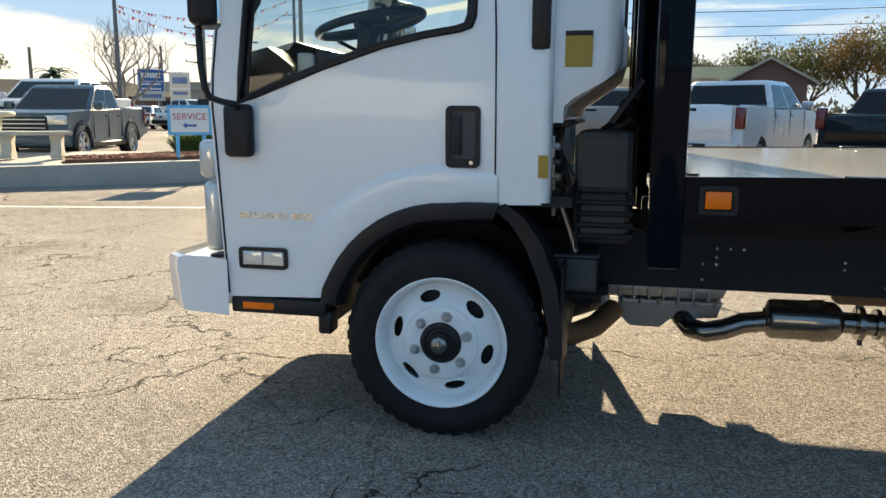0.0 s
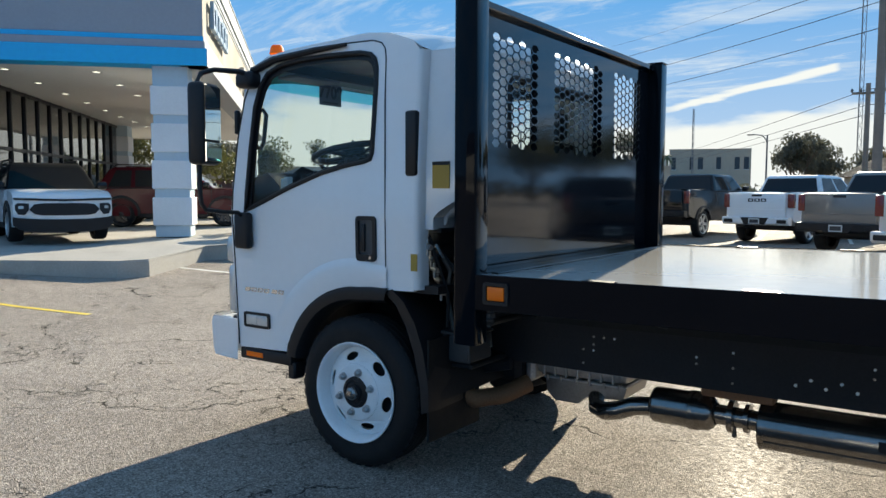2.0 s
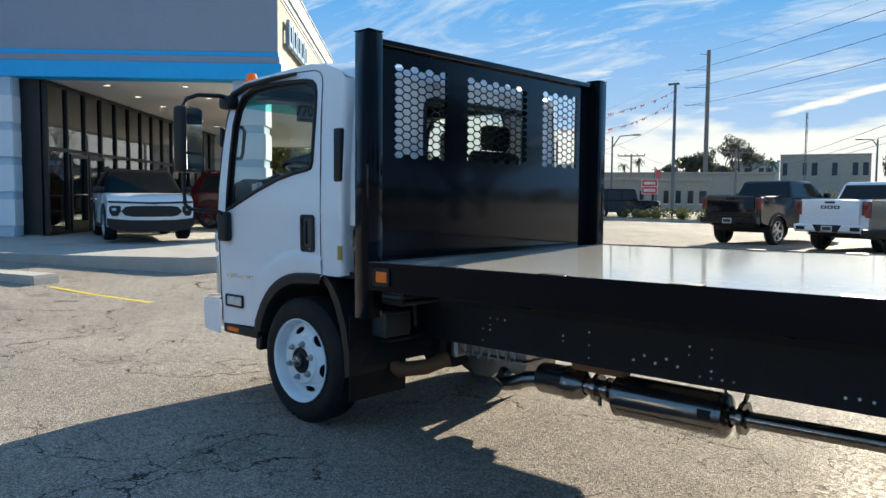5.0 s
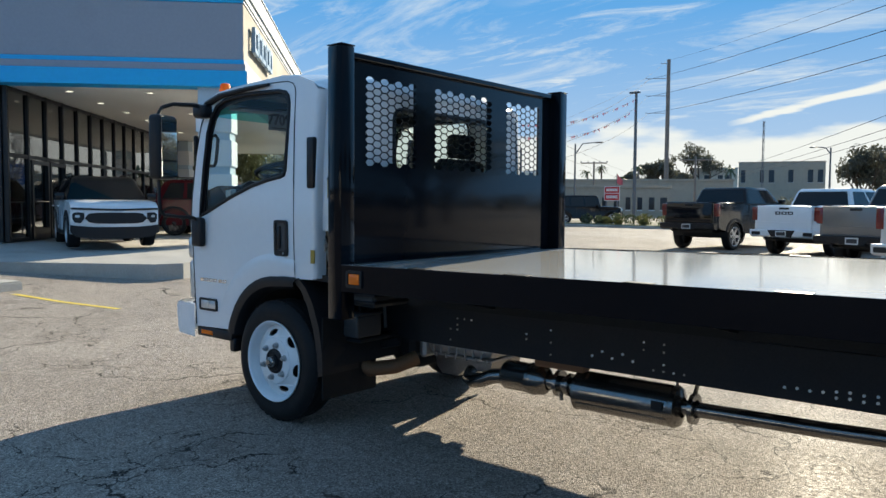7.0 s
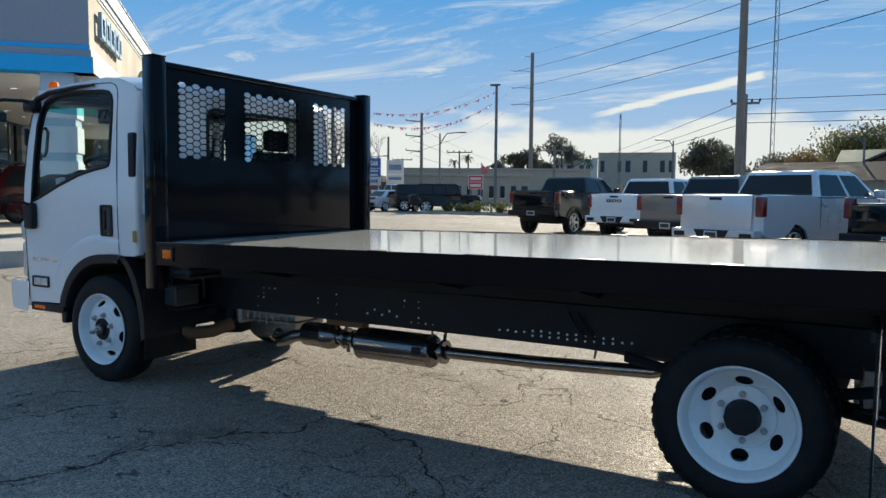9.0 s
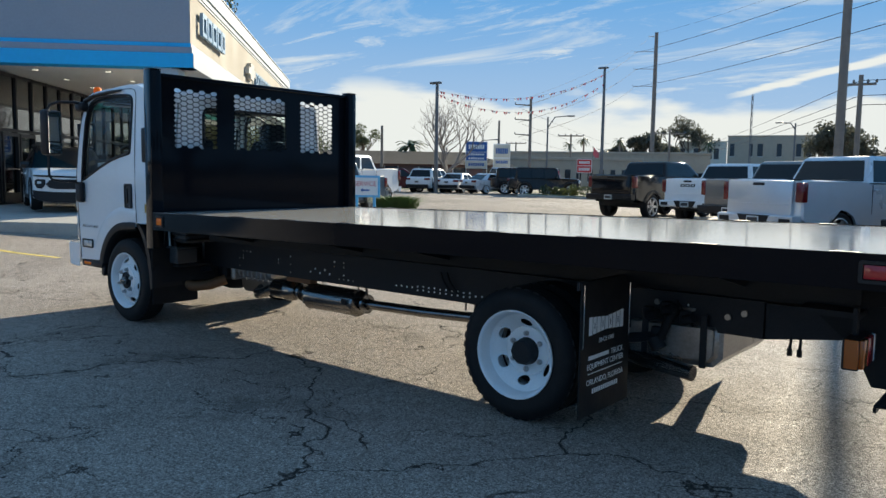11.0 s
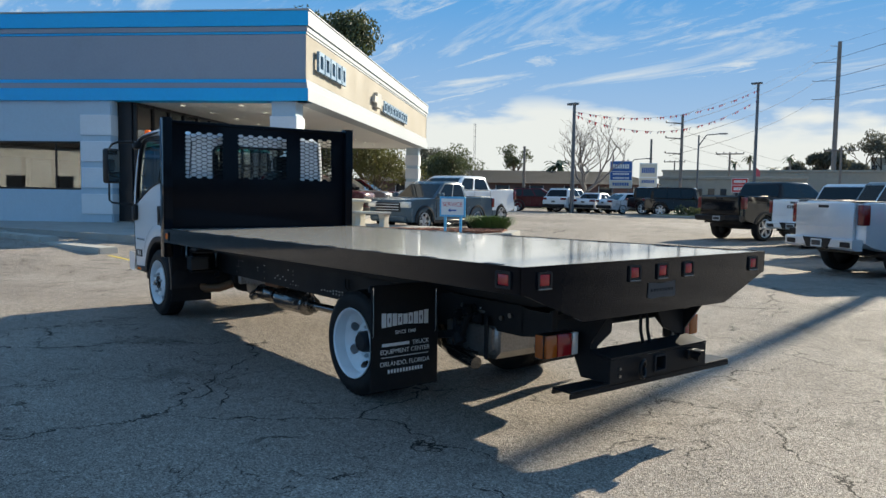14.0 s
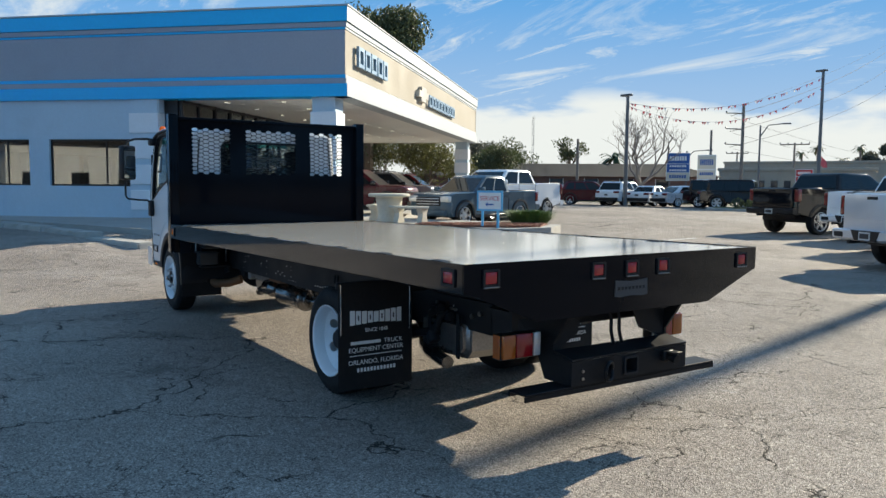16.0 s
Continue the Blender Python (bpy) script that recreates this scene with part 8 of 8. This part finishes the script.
# poles
def pole(name, place, height, r, mat, label, arms=(), lamp=None):
    p = thing(name, label, "pole")
    p.location = (place[0], place[1], ground_z(place[0], place[1]))
    b = B(); tube(b, [(0, 0, -0.3), (0, 0, height * 0.5), (0, 0, height)], [r, r * 0.88, r * 0.72], 12); part("shaft", b, mat, p)
    for z, length, ang in arms:
        b = B(); d = Vector((math.cos(radians(ang)), math.sin(radians(ang)), 0))
        tube(b, [Vector((0, 0, z)), Vector((0, 0, z + 0.10)) + d * length * 0.4, Vector((0, 0, z + 0.16)) + d * length], [0.07, 0.06, 0.045], 6); part("arm", b, mat, p)
        b = B(); e = Vector((0, 0, z + 0.18)) + d * length; lathe(b, [(0.05, 0), (0.09, 0.04), (0.05, 0.08), (0.09, 0.12), (0.05, 0.16), (0.02, 0.2)], Matrix.Translation(e), 8); part("insulator", b, M["steel_pole"], p)
    if lamp:
        length, ang, drop = lamp
        d = Vector((math.cos(radians(ang)), math.sin(radians(ang)), 0))
        b = B(); tube(b, [Vector((0, 0, height - drop)), Vector((0, 0, height)) + d * length * 0.35, Vector((0, 0, height + 0.1)) + d * length], [0.06, 0.05, 0.045], 8); part("lamp_arm", b, mat, p)
        e = Vector((0, 0, height + 0.1)) + d * length
        b = B(); box(b, -0.1, 0.62, -0.14, 0.14, -0.07, 0.06, 0.05, 2, m=Matrix.Translation(e) @ Matrix.Rotation(radians(ang), 4, "Z")); part("lamp_head", b, M["steel_pole"], p)
    return p


def crossarm(p, z, length, ang, mat):
    b = B(); d = Vector((math.cos(radians(ang)), math.sin(radians(ang)), 0)) * length / 2
    rod(b, Vector((0, 0, z)) - d, Vector((0, 0, z)) + d, 0.07, 6)
    part("crossarm", b, mat, p)
    for k in (-1, -0.45, 0.45, 1):
        b = B(); lathe(b, [(0.04, 0), (0.07, 0.05), (0.07, 0.12), (0.02, 0.2)], Matrix.Translation(Vector((0, 0, z + 0.06)) + d * k), 8); part("insulator", b, M["steel_pole"], p)


E13, E8, E0 = (9.3, -3.05), (4.68, -3.35), (1.12, -2.84)
BIG = (-0.55, 31.5)
big = pole("utility_pole", BIG, 17.0, 0.19, M["wood_pole"], "tall weathered utility pole behind parked pickups")
fl1, fl2 = far(E13, 42.0, 55), far(E13, 29.6, 68)
for pl, h, lb in ((fl1, 7.6, "slim light pole holding red and white pennants"), (fl2, 10.5, "dark light pole holding strings of pennants")):
    p = pole("light_pole", pl, h, 0.15, M["steel_pole"], lb)
    b = B(); box(b, -0.55, 0.3, -0.18, 0.18, h - 0.05, h + 0.10, 0.04, 2); part("lamp_head", b, M["steel_pole"], p)
pole_a = far(E13, 24.9, 190)
pole("utility_pole", pole_a, 35.2, 0.56, M["wood_pole"], "concrete utility pole with three side arms", arms=((30.8, 5.0, 200), (26.8, 5.0, 200), (22.8, 5.0, 200), (34.2, 1.7, 200)))
p3 = far(E13, 34.5, 80)
pole("utility_pole", p3, 9.3, 0.18, M["wood_pole"], "utility pole with three side arms", arms=((8.4, 1.6, 200), (6.9, 1.6, 200), (5.4, 1.6, 200)))
pole("street_lamp", far(E13, 33.35, 75), 6.9, 0.10, M["steel_pole"], "street lamp with a curved arm", lamp=(1.9, 25, 1.0))
pole("street_lamp", far(E13, 38.2, 92), 5.4, 0.10, M["steel_pole"], "far street lamp with a curved arm", lamp=(2.2, 25, 0.8))
pole("street_lamp", far(E8, 13.3, 80), 6.7, 0.10, M["steel_pole"], "street lamp with a short curved arm", lamp=(1.2, 180, 0.6))
pole("street_lamp", far(E8, 1.2, 70), 6.2, 0.10, M["steel_pole"], "street lamp on a tall thin pole", lamp=(1.2, 180, 0.6))
pole("utility_pole", far(E13, 45.6, 66), 5.3, 0.14, M["wood_pole"], "short bare wooden pole")
pole("utility_pole", far(E13, 36.6, 90), 7.6, 0.16, M["wood_pole"], "plain wooden pole beyond the road")
pp = pole("utility_pole", far(E13, 31.3, 95), 6.4, 0.14, M["wood_pole"], "wooden pole with a crossarm"); crossarm(pp, 6.2, 3.0, 25, M["wood_pole"])
pp = pole("utility_pole", far(E13, 35.0, 120), 6.5, 0.14, M["wood_pole"], "far wooden pole with a crossarm"); crossarm(pp, 6.3, 3.0, 25, M["wood_pole"])
P2 = far(E8, 8.4, 47)
pp = pole("utility_pole", P2, 7.2, 0.16, M["wood_pole"], "wooden pole with a crossarm behind the pickups"); crossarm(pp, 6.7, 1.5, 10, M["wood_pole"])
pp = pole("utility_pole", far(E13, 24.4, 95), 7.0, 0.16, M["wood_pole"], "wooden pole with a wide crossarm"); crossarm(pp, 6.5, 3.4, 25, M["wood_pole"])
# lattice masts far away
for place, h, w in ((far(E8, 7.0, 200), 62.0, 1.1), (far(E13, 49.5, 400), 37.0, 1.2), (far(E8, 17.2, 260), 28.0, 0.6)):
    mast = thing("radio_mast", "thin far-off lattice radio mast", "mast")
    mast.location = (*place, 0)
    b = B()
    for k in range(3):
        a = k * math.tau / 3
        rod(b, (w / 2 * math.cos(a), w / 2 * math.sin(a), 0), (w / 2 * math.cos(a), w / 2 * math.sin(a), h), 0.07, 4)
    n = int(h / 2.5)
    for i in range(n):
        for k in range(3):
            a, c = k * math.tau / 3, (k + 1) * math.tau / 3
            rod(b, (w / 2 * math.cos(a), w / 2 * math.sin(a), i * h / n), (w / 2 * math.cos(c), w / 2 * math.sin(c), (i + 1) * h / n), 0.04, 3)
    part("lattice", b, M["steel_pole"], mast, smooth=False)

# wires
def wire(a, c, sag, r=0.016, n=14, label="black overhead wire between poles"):
    a, c = Vector(a), Vector(c)
    b = B()
    tube(b, [a + (c - a) * (i / n) - Vector((0, 0, sag * 4 * (i / n) * (1 - i / n))) for i in range(n + 1)], r, 4)
    return tagged(link_mesh("overhead_wire", b, M["wire"], True), label, "wire", "overhead wires")


near_pole = (14.0, 57.0)
for z, dx in ((31.1, -4.6), (27.1, -4.6), (23.1, -4.6), (35.0, 0.0)):
    wire((pole_a[0] + dx, pole_a[1] - 0.8, z), (near_pole[0] + dx * 0.6, near_pole[1] - 0.8, 4 + z * 0.495), 0.9, 0.040 if z < 33 else 0.018)
    wire((pole_a[0] + dx, pole_a[1] - 0.8, z), (p3[0] - 1.4, p3[1], {31.1: 8.5, 27.1: 7.0, 23.1: 5.5, 35.0: 9.2}[z]), 1.2, 0.030 if z < 33 else 0.014)
for z in (6.9, 6.1, 5.6):
    wire((P2[0], P2[1], z), (46.0, 44.0, z + 1.6), 0.6, 0.022)
    wire((P2[0], P2[1], z), (pole_a[0] - 6, pole_a[1] + 30, z + 2.0), 0.8, 0.018)
for z in (8.3, 6.8, 5.3):
    wire((p3[0] - 1, p3[1], z), (pole_a[0] - 30, pole_a[1] + 60, z + 2), 1.0, 0.018)


# pennant strings: a cord and alternating flags
def pennants(a, c, sag, label):
    a, c = Vector(a), Vector(c)
    t = thing("pennant_string", label, "pennants", "pennant strings over the lot")
    n = int((c - a).length / 0.26)
    at = lambda i: a + (c - a) * (i / n) - Vector((0, 0, sag * 4 * (i / n) * (1 - i / n)))
    b = B(); tube(b, [at(i) for i in range(0, n + 1, 4)], 0.012, 4); part("cord", b, M["white_flag"], t)
    r = random.Random(n)
    for i in range(n):
        if i % 5 in (3, 4):
            continue
        p, q = at(i), at(i + 0.9)
        b = B()
        sw = Vector((r.uniform(-.1, .1), r.uniform(-.1, .1), 0))
        b.faces.new([b.verts.new(v) for v in (p, q, q * 0.45 + p * 0.55 + Vector((0, 0, -0.22)) + sw)])
        bmesh.ops.solidify(b, geom=b.faces[:], thickness=0.004)
        part("flag", b, M["white_flag" if i % 3 == 0 else "red_flag"], t, smooth=False)


pennants((*fl1, 7.3), (*fl2, 10.2), 1.2, "sagging string of red and white pennants")
pennants((*fl1, 7.1), (*fl2, 9.4), 1.8, "lower sagging string of red pennants")

# roadside signs
def board_sign(place, yaw, w, z0, z1, layers, label, name="roadside_sign"):
    s = thing(name, label, "sign")
    s.matrix_world = Matrix.Translation((*place, ground_z(*place))) @ Matrix.Rotation(radians(yaw), 4, "Z")
    for x in (-w * 0.35, w * 0.35):
        b = B(); box(b, x - 0.07, x + 0.07, 0.02, 0.16, -0.1, z1 - 0.1); part("post", b, M["steel_pole"], s, smooth=False)
    b = B(); box(b, -w / 2, w / 2, -0.12, 0.02, z0, z1, 0.02); part("cabinet", b, M["sign_white"], s, smooth=False)
    for q0, q1, mt, bars in layers:
        b = B(); box(b, -w / 2 + 0.05, w / 2 - 0.05, -0.135, -0.121, z0 + (z1 - z0) * q0, z0 + (z1 - z0) * q1); pn = part("panel", b, M[mt], s, smooth=False)
        for k in range(bars):
            zz = z0 + (z1 - z0) * (q0 + (q1 - q0) * (k + 0.5) / bars)
            hh = (z1 - z0) * (q1 - q0) / bars * 0.22
            for j in range(7):
                x = -w * 0.36 + j * w * 0.105
                b = B(); box(b, x, x + w * 0.08, -0.142, -0.136, zz - hh, zz + hh)
                part("bar", b, M["sign_white" if mt != "sign_white" and mt != "sign_cream" else "sign_blue"], pn, smooth=False)


board_sign(far(E13, 38.6, 70), 38, 1.95, 1.9, 4.3, ((0.62, 0.98, "sign_blue", 1), (0.30, 0.60, "sign_blue", 2), (0.02, 0.28, "sign_cream", 1)), "tall blue and white roadside board sign")
board_sign(far(E13, 36.7, 72), 36, 1.55, 1.5, 4.2, ((0.55, 0.97, "sign_cream", 1), (0.05, 0.5, "sign_cream", 2)), "cream roadside board sign on posts")
board_sign(far(E8, 27.5, 78), 25, 1.5, 1.7, 3.1, ((0.55, 0.97, "sign_red", 1), (0.04, 0.5, "sign_red", 1)), "small red roadside sign with pale bars")
flag = pole("flag_pole", far(E13, 29.7, 95), 5.0, 0.05, M["steel_pole"], "flag pole with a limp red flag")
b = B(); grid_sheet(b, [[(0.05 + 0.12 * j, 0.05 * math.sin(j * 2 + i), 4.9 - 0.25 * i - 0.12 * j) for j in range(7)] for i in range(5)]); part("flag", b, M["red_flag"], flag)


# buildings
def house(place, yaw, w, d, eave, ridge, wall_mat, roof_mat, label, hip=0.0, porch=False, name="house"):
    h = thing(name, label, "building")
    h.matrix_world = Matrix.Translation((*place, ground_z(*place))) @ Matrix.Rotation(radians(yaw), 4, "Z")
    b = B(); box(b, -w / 2, w / 2, 0, d, -0.2, eave); part("wall", b, wall_mat, h, smooth=False)
    b = B(); o = 0.5
    lo = [(-w / 2 - o, -o, eave), (w / 2 + o, -o, eave), (w / 2 + o, d + o, eave), (-w / 2 - o, d + o, eave)]
    up = [(-w / 2 - o + hip, d / 2, ridge), (w / 2 + o - hip, d / 2, ridge)]
    v = [b.verts.new(p) for p in lo + up]
    for f in ((0, 1, 5, 4), (2, 3, 4, 5), (1, 2, 5), (3, 0, 4), (3, 2, 1, 0)):
        b.faces.new([v[i] for i in f])
    bmesh.ops.solidify(b, geom=b.faces[:], thickness=0.12)
    part("roof", b, roof_mat, h, smooth=False)
    n = max(2, int(w / 3.2))
    for k in range(n):
        x = -w / 2 + w * (k + 0.5) / n
        b = B(); box(b, x - 0.62, x + 0.62, -0.06, 0.02, 0.9, min(eave - 0.25, 2.1)); wd = part("window", b, M["win_dark"], h, smooth=False)
        b = B()
        for q in ((x - 0.68, x - 0.62, 0.84, eave - 0.2), (x + 0.62, x + 0.68, 0.84, eave - 0.2), (x - 0.68, x + 0.68, 0.84, 0.9)):
            box(b, q[0], q[1], -0.09, -0.005, q[2], min(q[3], 2.16))
        part("window_frame", b, M["sign_white"], wd, smooth=False)
    return h


house(far(E13, 47.2, 76), 46, 30, 12, 2.3, 3.7, M["brick"], M["roof_grey"], "long low brown brick house with a grey shingle roof", hip=4)
brick_house = house((5.6, 43.5), -4, 8.4, 9, 2.55, 4.2, M["brick"], M["roof_green"], "brick house under a green metal roof", hip=0)
# the gabled wing at its far end
w = thing("house_wing", "red-brown gabled end wing of the brick house", "building")
w.matrix_world = Matrix.Translation((9.3, 42.9, 0)) @ Matrix.Rotation(radians(-12), 4, "Z")
b = B(); prism(b, [(-1.9, 0), (1.9, 0), (1.9, 3.2), (0, 4.25), (-1.9, 3.2)], lambda u, v, w: Vector((u, w, v)), 6.0); part("wall", b, M["brick"], w, smooth=False)
for s in (-1, 1):
    b = B(); prism(b, [(s * 2.4, 2.95), (0, 4.28), (0, 4.42), (s * 2.4, 3.08)], lambda u, v, w: Vector((u, -0.4 + w, v)), 6.8); part("roof", b, M["tan_wall"], w, smooth=False)
# its front gable
g = thing("house_porch", "faded pink gabled porch wing of the brick house", "building")
g.matrix_world = Matrix.Translation((3.6, 42.3, 0)) @ Matrix.Rotation(radians(-4), 4, "Z")
b = B(); prism(b, [(-2.6, 0), (2.6, 0), (2.6, 2.4), (0, 3.6), (-2.6, 2.4)], lambda u, v, w: Vector((u, w, v)), 4.0); part("wall", b, M["pink_wall"], g, smooth=False)
b = B()
for s in (-1, 1):
    prism(b, [(s * 3.2, 2.16), (0, 3.65), (0, 3.78), (s * 3.2, 2.29)], lambda u, v, w: Vector((u, -0.4 + w, v)), 4.6)
part("roof", b, M["roof_grey"], g, smooth=False)
b = B(); box(b, -1.0, 1.0, -0.05, 0.01, 0.9, 2.0); part("window", b, M["win_dark"], g, smooth=False)
for x in (-2.3, 2.3):
    b = B(); box(b, x - 0.06, x + 0.06, -0.35, -0.23, 0, 2.4); part("porch_post", b, M["sign_white"], g, smooth=False)
grow = Matrix.Translation((1.63, -2.91, 1.38)) @ Matrix.Scale(1.6, 4) @ Matrix.Translation((-1.63, 2.91, -1.38))
for one in (brick_house, w, g):
    one.matrix_world = grow @ one.matrix_world


def office(place, yaw, w, d, h, label, bays, strip=True, wall="tan_wall"):
    o = thing("office_building", label, "building")
    o.matrix_world = Matrix.Translation((*place, 0)) @ Matrix.Rotation(radians(yaw), 4, "Z")
    b = B(); box(b, -w / 2, w / 2, 0, d, -0.2, h); part("wall", b, M[wall], o, smooth=False)
    b = B(); box(b, -w / 2 - 0.15, w / 2 + 0.15, -0.15, d + 0.15, h - 0.02, h + 0.3, 0.03); part("parapet", b, M[wall], o, smooth=False)
    rng = random.Random(bays)
    low, top = (1.0, 2.3) if h < 6 else (h * 0.58, h * 0.84)
    for k in range(bays):
        if rng.random() < 0.25:
            continue
        x = -w / 2 + w * (k + 0.5) / bays
        ww = w / bays * (rng.uniform(0.20, 0.30) if strip else 0.36)
        b = B(); box(b, x - ww, x + ww, -0.05, 0.05, low, top); wd = part("window", b, M["win_dark"], o, smooth=False)
        b = B(); box(b, x - ww * 1.1, x + ww * 1.1, -0.14, -0.051, low - 0.12, low - 0.02); part("sill", b, M["sign_white"], wd, smooth=False)
    return o


office(far(E8, 16.0, 300), 16, 28.4, 26, 17.2, "flat-roofed tan office block with dark window strips", 9)
office(far(E8, 20.35, 300), 20, 16.7, 20, 15.2, "pale flat-roofed office wing with tall windows", 7, False, "sign_cream")
office(far(E8, 28.4, 84), 27, 14.5, 10, 3.3, "long low tan commercial building", 12)
office(far(E13, 28.6, 118), 26, 30, 10, 5.0, "low tan warehouse with a plain parapet", 10)
house(far(E8, 2.0, 66), -2, 16, 9, 2.7, 4.3, M["tan_wall"], M["roof_grey"], "low tan house with a grey roof", hip=2)
b = B()
tagged(solid("yellow_road_sign", (lambda bb: (prism(bb, [(-0.4, 2.45), (0, 2.05), (0.4, 2.45), (0, 2.85)], lambda u, v, w: Vector((0.3 + u, 41.0 + w, v)), 0.03), rod(bb, (0.3, 41.06, 0), (0.3, 41.06, 2.8), 0.04, 8), bb)[-1])(b), M["yellow_sign"], "yellow diamond road sign on a post", "sign"))

# trees
L1, L2, L3, LF = M["leaf"], M["leaf_olive"], M["leaf_brown"], M["leaf_far"]
tree(far((9.7, -2.22), 61.9, 56), 13.5, 5.2, L1, "tall dark green oak rising behind the showroom roof", 21, 17000, 0.20)
for k, (x, y, h, sp, lf) in enumerate(((-9, 33, 5.6, 4.4, L1), (-4.5, 32, 5.2, 4.0, L2), (-13, 30, 6.0, 4.6, L1), (-1.5, 46, 5.0, 3.2, L1))):
    tree(at_showroom(x, y).xy, h, sp, lf, "broad oak tree behind the showroom", 30 + k, 3600, 0.15, group="oaks behind the showroom", trunk=0.2)
tree(far(E13, 41.0, 60), 7.8, 6.0, None, "leafless tree with spreading grey branches", 12, bare=True, depth=4, trunk=0.22)
tree(far(E13, 50.6, 88), 5.6, 3.2, L1, "ragged dark oak over the low house", 41, 1300, 0.20)
tree(far(E13, 52.8, 92), 6.3, 3.4, LF, "loose dark tree over the low house", 42, 1600, 0.22)
tree(far(E13, 46.4, 95), 7.4, 1.8, L1, "narrow sparse tree over the low house", 43, 700, 0.20)
palm(far(E13, 43.2, 85), 4.3, 2, "low palm with a wide shaggy head", low=True)
for k, (yw, d, h) in enumerate(((29.2, 130, 6.6), (28.2, 128, 7.4), (25.6, 125, 7.2), (26.8, 140, 6.0), (19.4, 120, 6.5))):
    palm(far(E8 if yw > 20 else E8, yw, d), h, 60 + k)
for k, (yw, d, h, sp, lf) in enumerate(((11.3, 88, 7.0, 2.9, LF), (9.6, 92, 6.0, 2.8, LF), (21.3, 300, 24.5, 6.2, LF), (24.1, 220, 13.5, 4.2, LF), (26.3, 220, 10.2, 4.0, LF), (22.7, 240, 12.5, 4.4, LF), (25.2, 230, 9.0, 4.2, LF), (6.0, 105, 6.0, 6, LF), (3.2, 108, 7.2, 7, LF), (0.5, 110, 7.6, 7, LF), (-3, 100, 7.8, 7, LF), (4.6, 120, 6.2, 6, L2))):
    tree(far(E8, yw, d), h, sp, lf, "oak tree in the distance", 70 + k, 1500, 0.30 if d < 150 else 0.62, group="distant oaks", trunk=0.25)
tree(far(E0, -0.6, 96), 9.4, 6.0, L2, "olive-brown tree beside the brick house", 90, 2200, 0.26)
tree(far(E0, 2.6, 102), 7.0, 4.6, L3, "thin autumn-brown tree near the house", 91, 900, 0.25)
for k, (yw, d, h, lf) in enumerate(((-9.0, 66, 6.6, L1), (-12.5, 70, 7.2, L2), (-15.5, 68, 8.0, L3), (-19, 66, 7.5, L2), (-23, 72, 7.0, L1), (-6.0, 75, 5.8, L1), (-27, 70, 8.0, L2))):
    tree(far(E0, yw, d * 1.5), 1.4 + (h - 1.4) * 1.4, 8.0, lf, "leafy tree behind the brick house", 100 + k, 2200, 0.28, group="trees behind the house", trunk=0.25)
# low far woods closing the view all round
rng = random.Random(77)
b = B()
for k in range(420):
    a = k * math.tau / 420
    d = 190 + rng.uniform(-15, 25)
    leaf_cloud(b, rng, (math.sin(a) * d, math.cos(a) * d + 5, rng.uniform(1.0, 2.6)), rng.uniform(2.2, 3.6), 55, 0.75, 0.75)
tagged(link_mesh("far_woods", b, M["leaf_far"]), "low dark line of distant woods", "woods", kind="stuff")
# grass verge along the road
b = B()
for k, (p, q) in enumerate((((-42, 46), (-18, 50)), ((-18, 46), (6, 40)))):
    p, q = Vector(p), Vector(q); n = (q - p).normalized(); s = Vector((-n.y, n.x)) * 1.6
    grid_sheet(b, [[(*(p + (q - p) * i / 12 + s * j), ground_z(*(p + (q - p) * i / 12)) + 0.03 + (0.02 if abs(j) < 0.5 else 0)) for j in (-1, 0, 1)] for i in range(13)])
tagged(link_mesh("verge", b, M["earth"]), "strip of rough dry grass beside the road", "verge", kind="structure")
# the lot's other sides, seen only in the paint and the glass
# unseen trees added to darken what the black bed paint reflects
for k, (x, y, h, lf) in enumerate(((30, 34, 7.5, L1), (38, 24, 8.5, L2), (40, 12, 7.0, L1), (42, 1, 8.0, L1), (36, 44, 7.2, L2), (44, -10, 7.5, L2))):
    tree((x, y), h, 5.5, lf, "unseen leafy tree added at the side of the lot", 130 + k, 1500, 0.24, group="trees beside the lot", trunk=0.25)
house((-11.5, -33.0), 180, 13, 10, 4.2, 7.4, M["sign_white"], M["roof_grey"], "white gabled hall across the lot", name="hall")
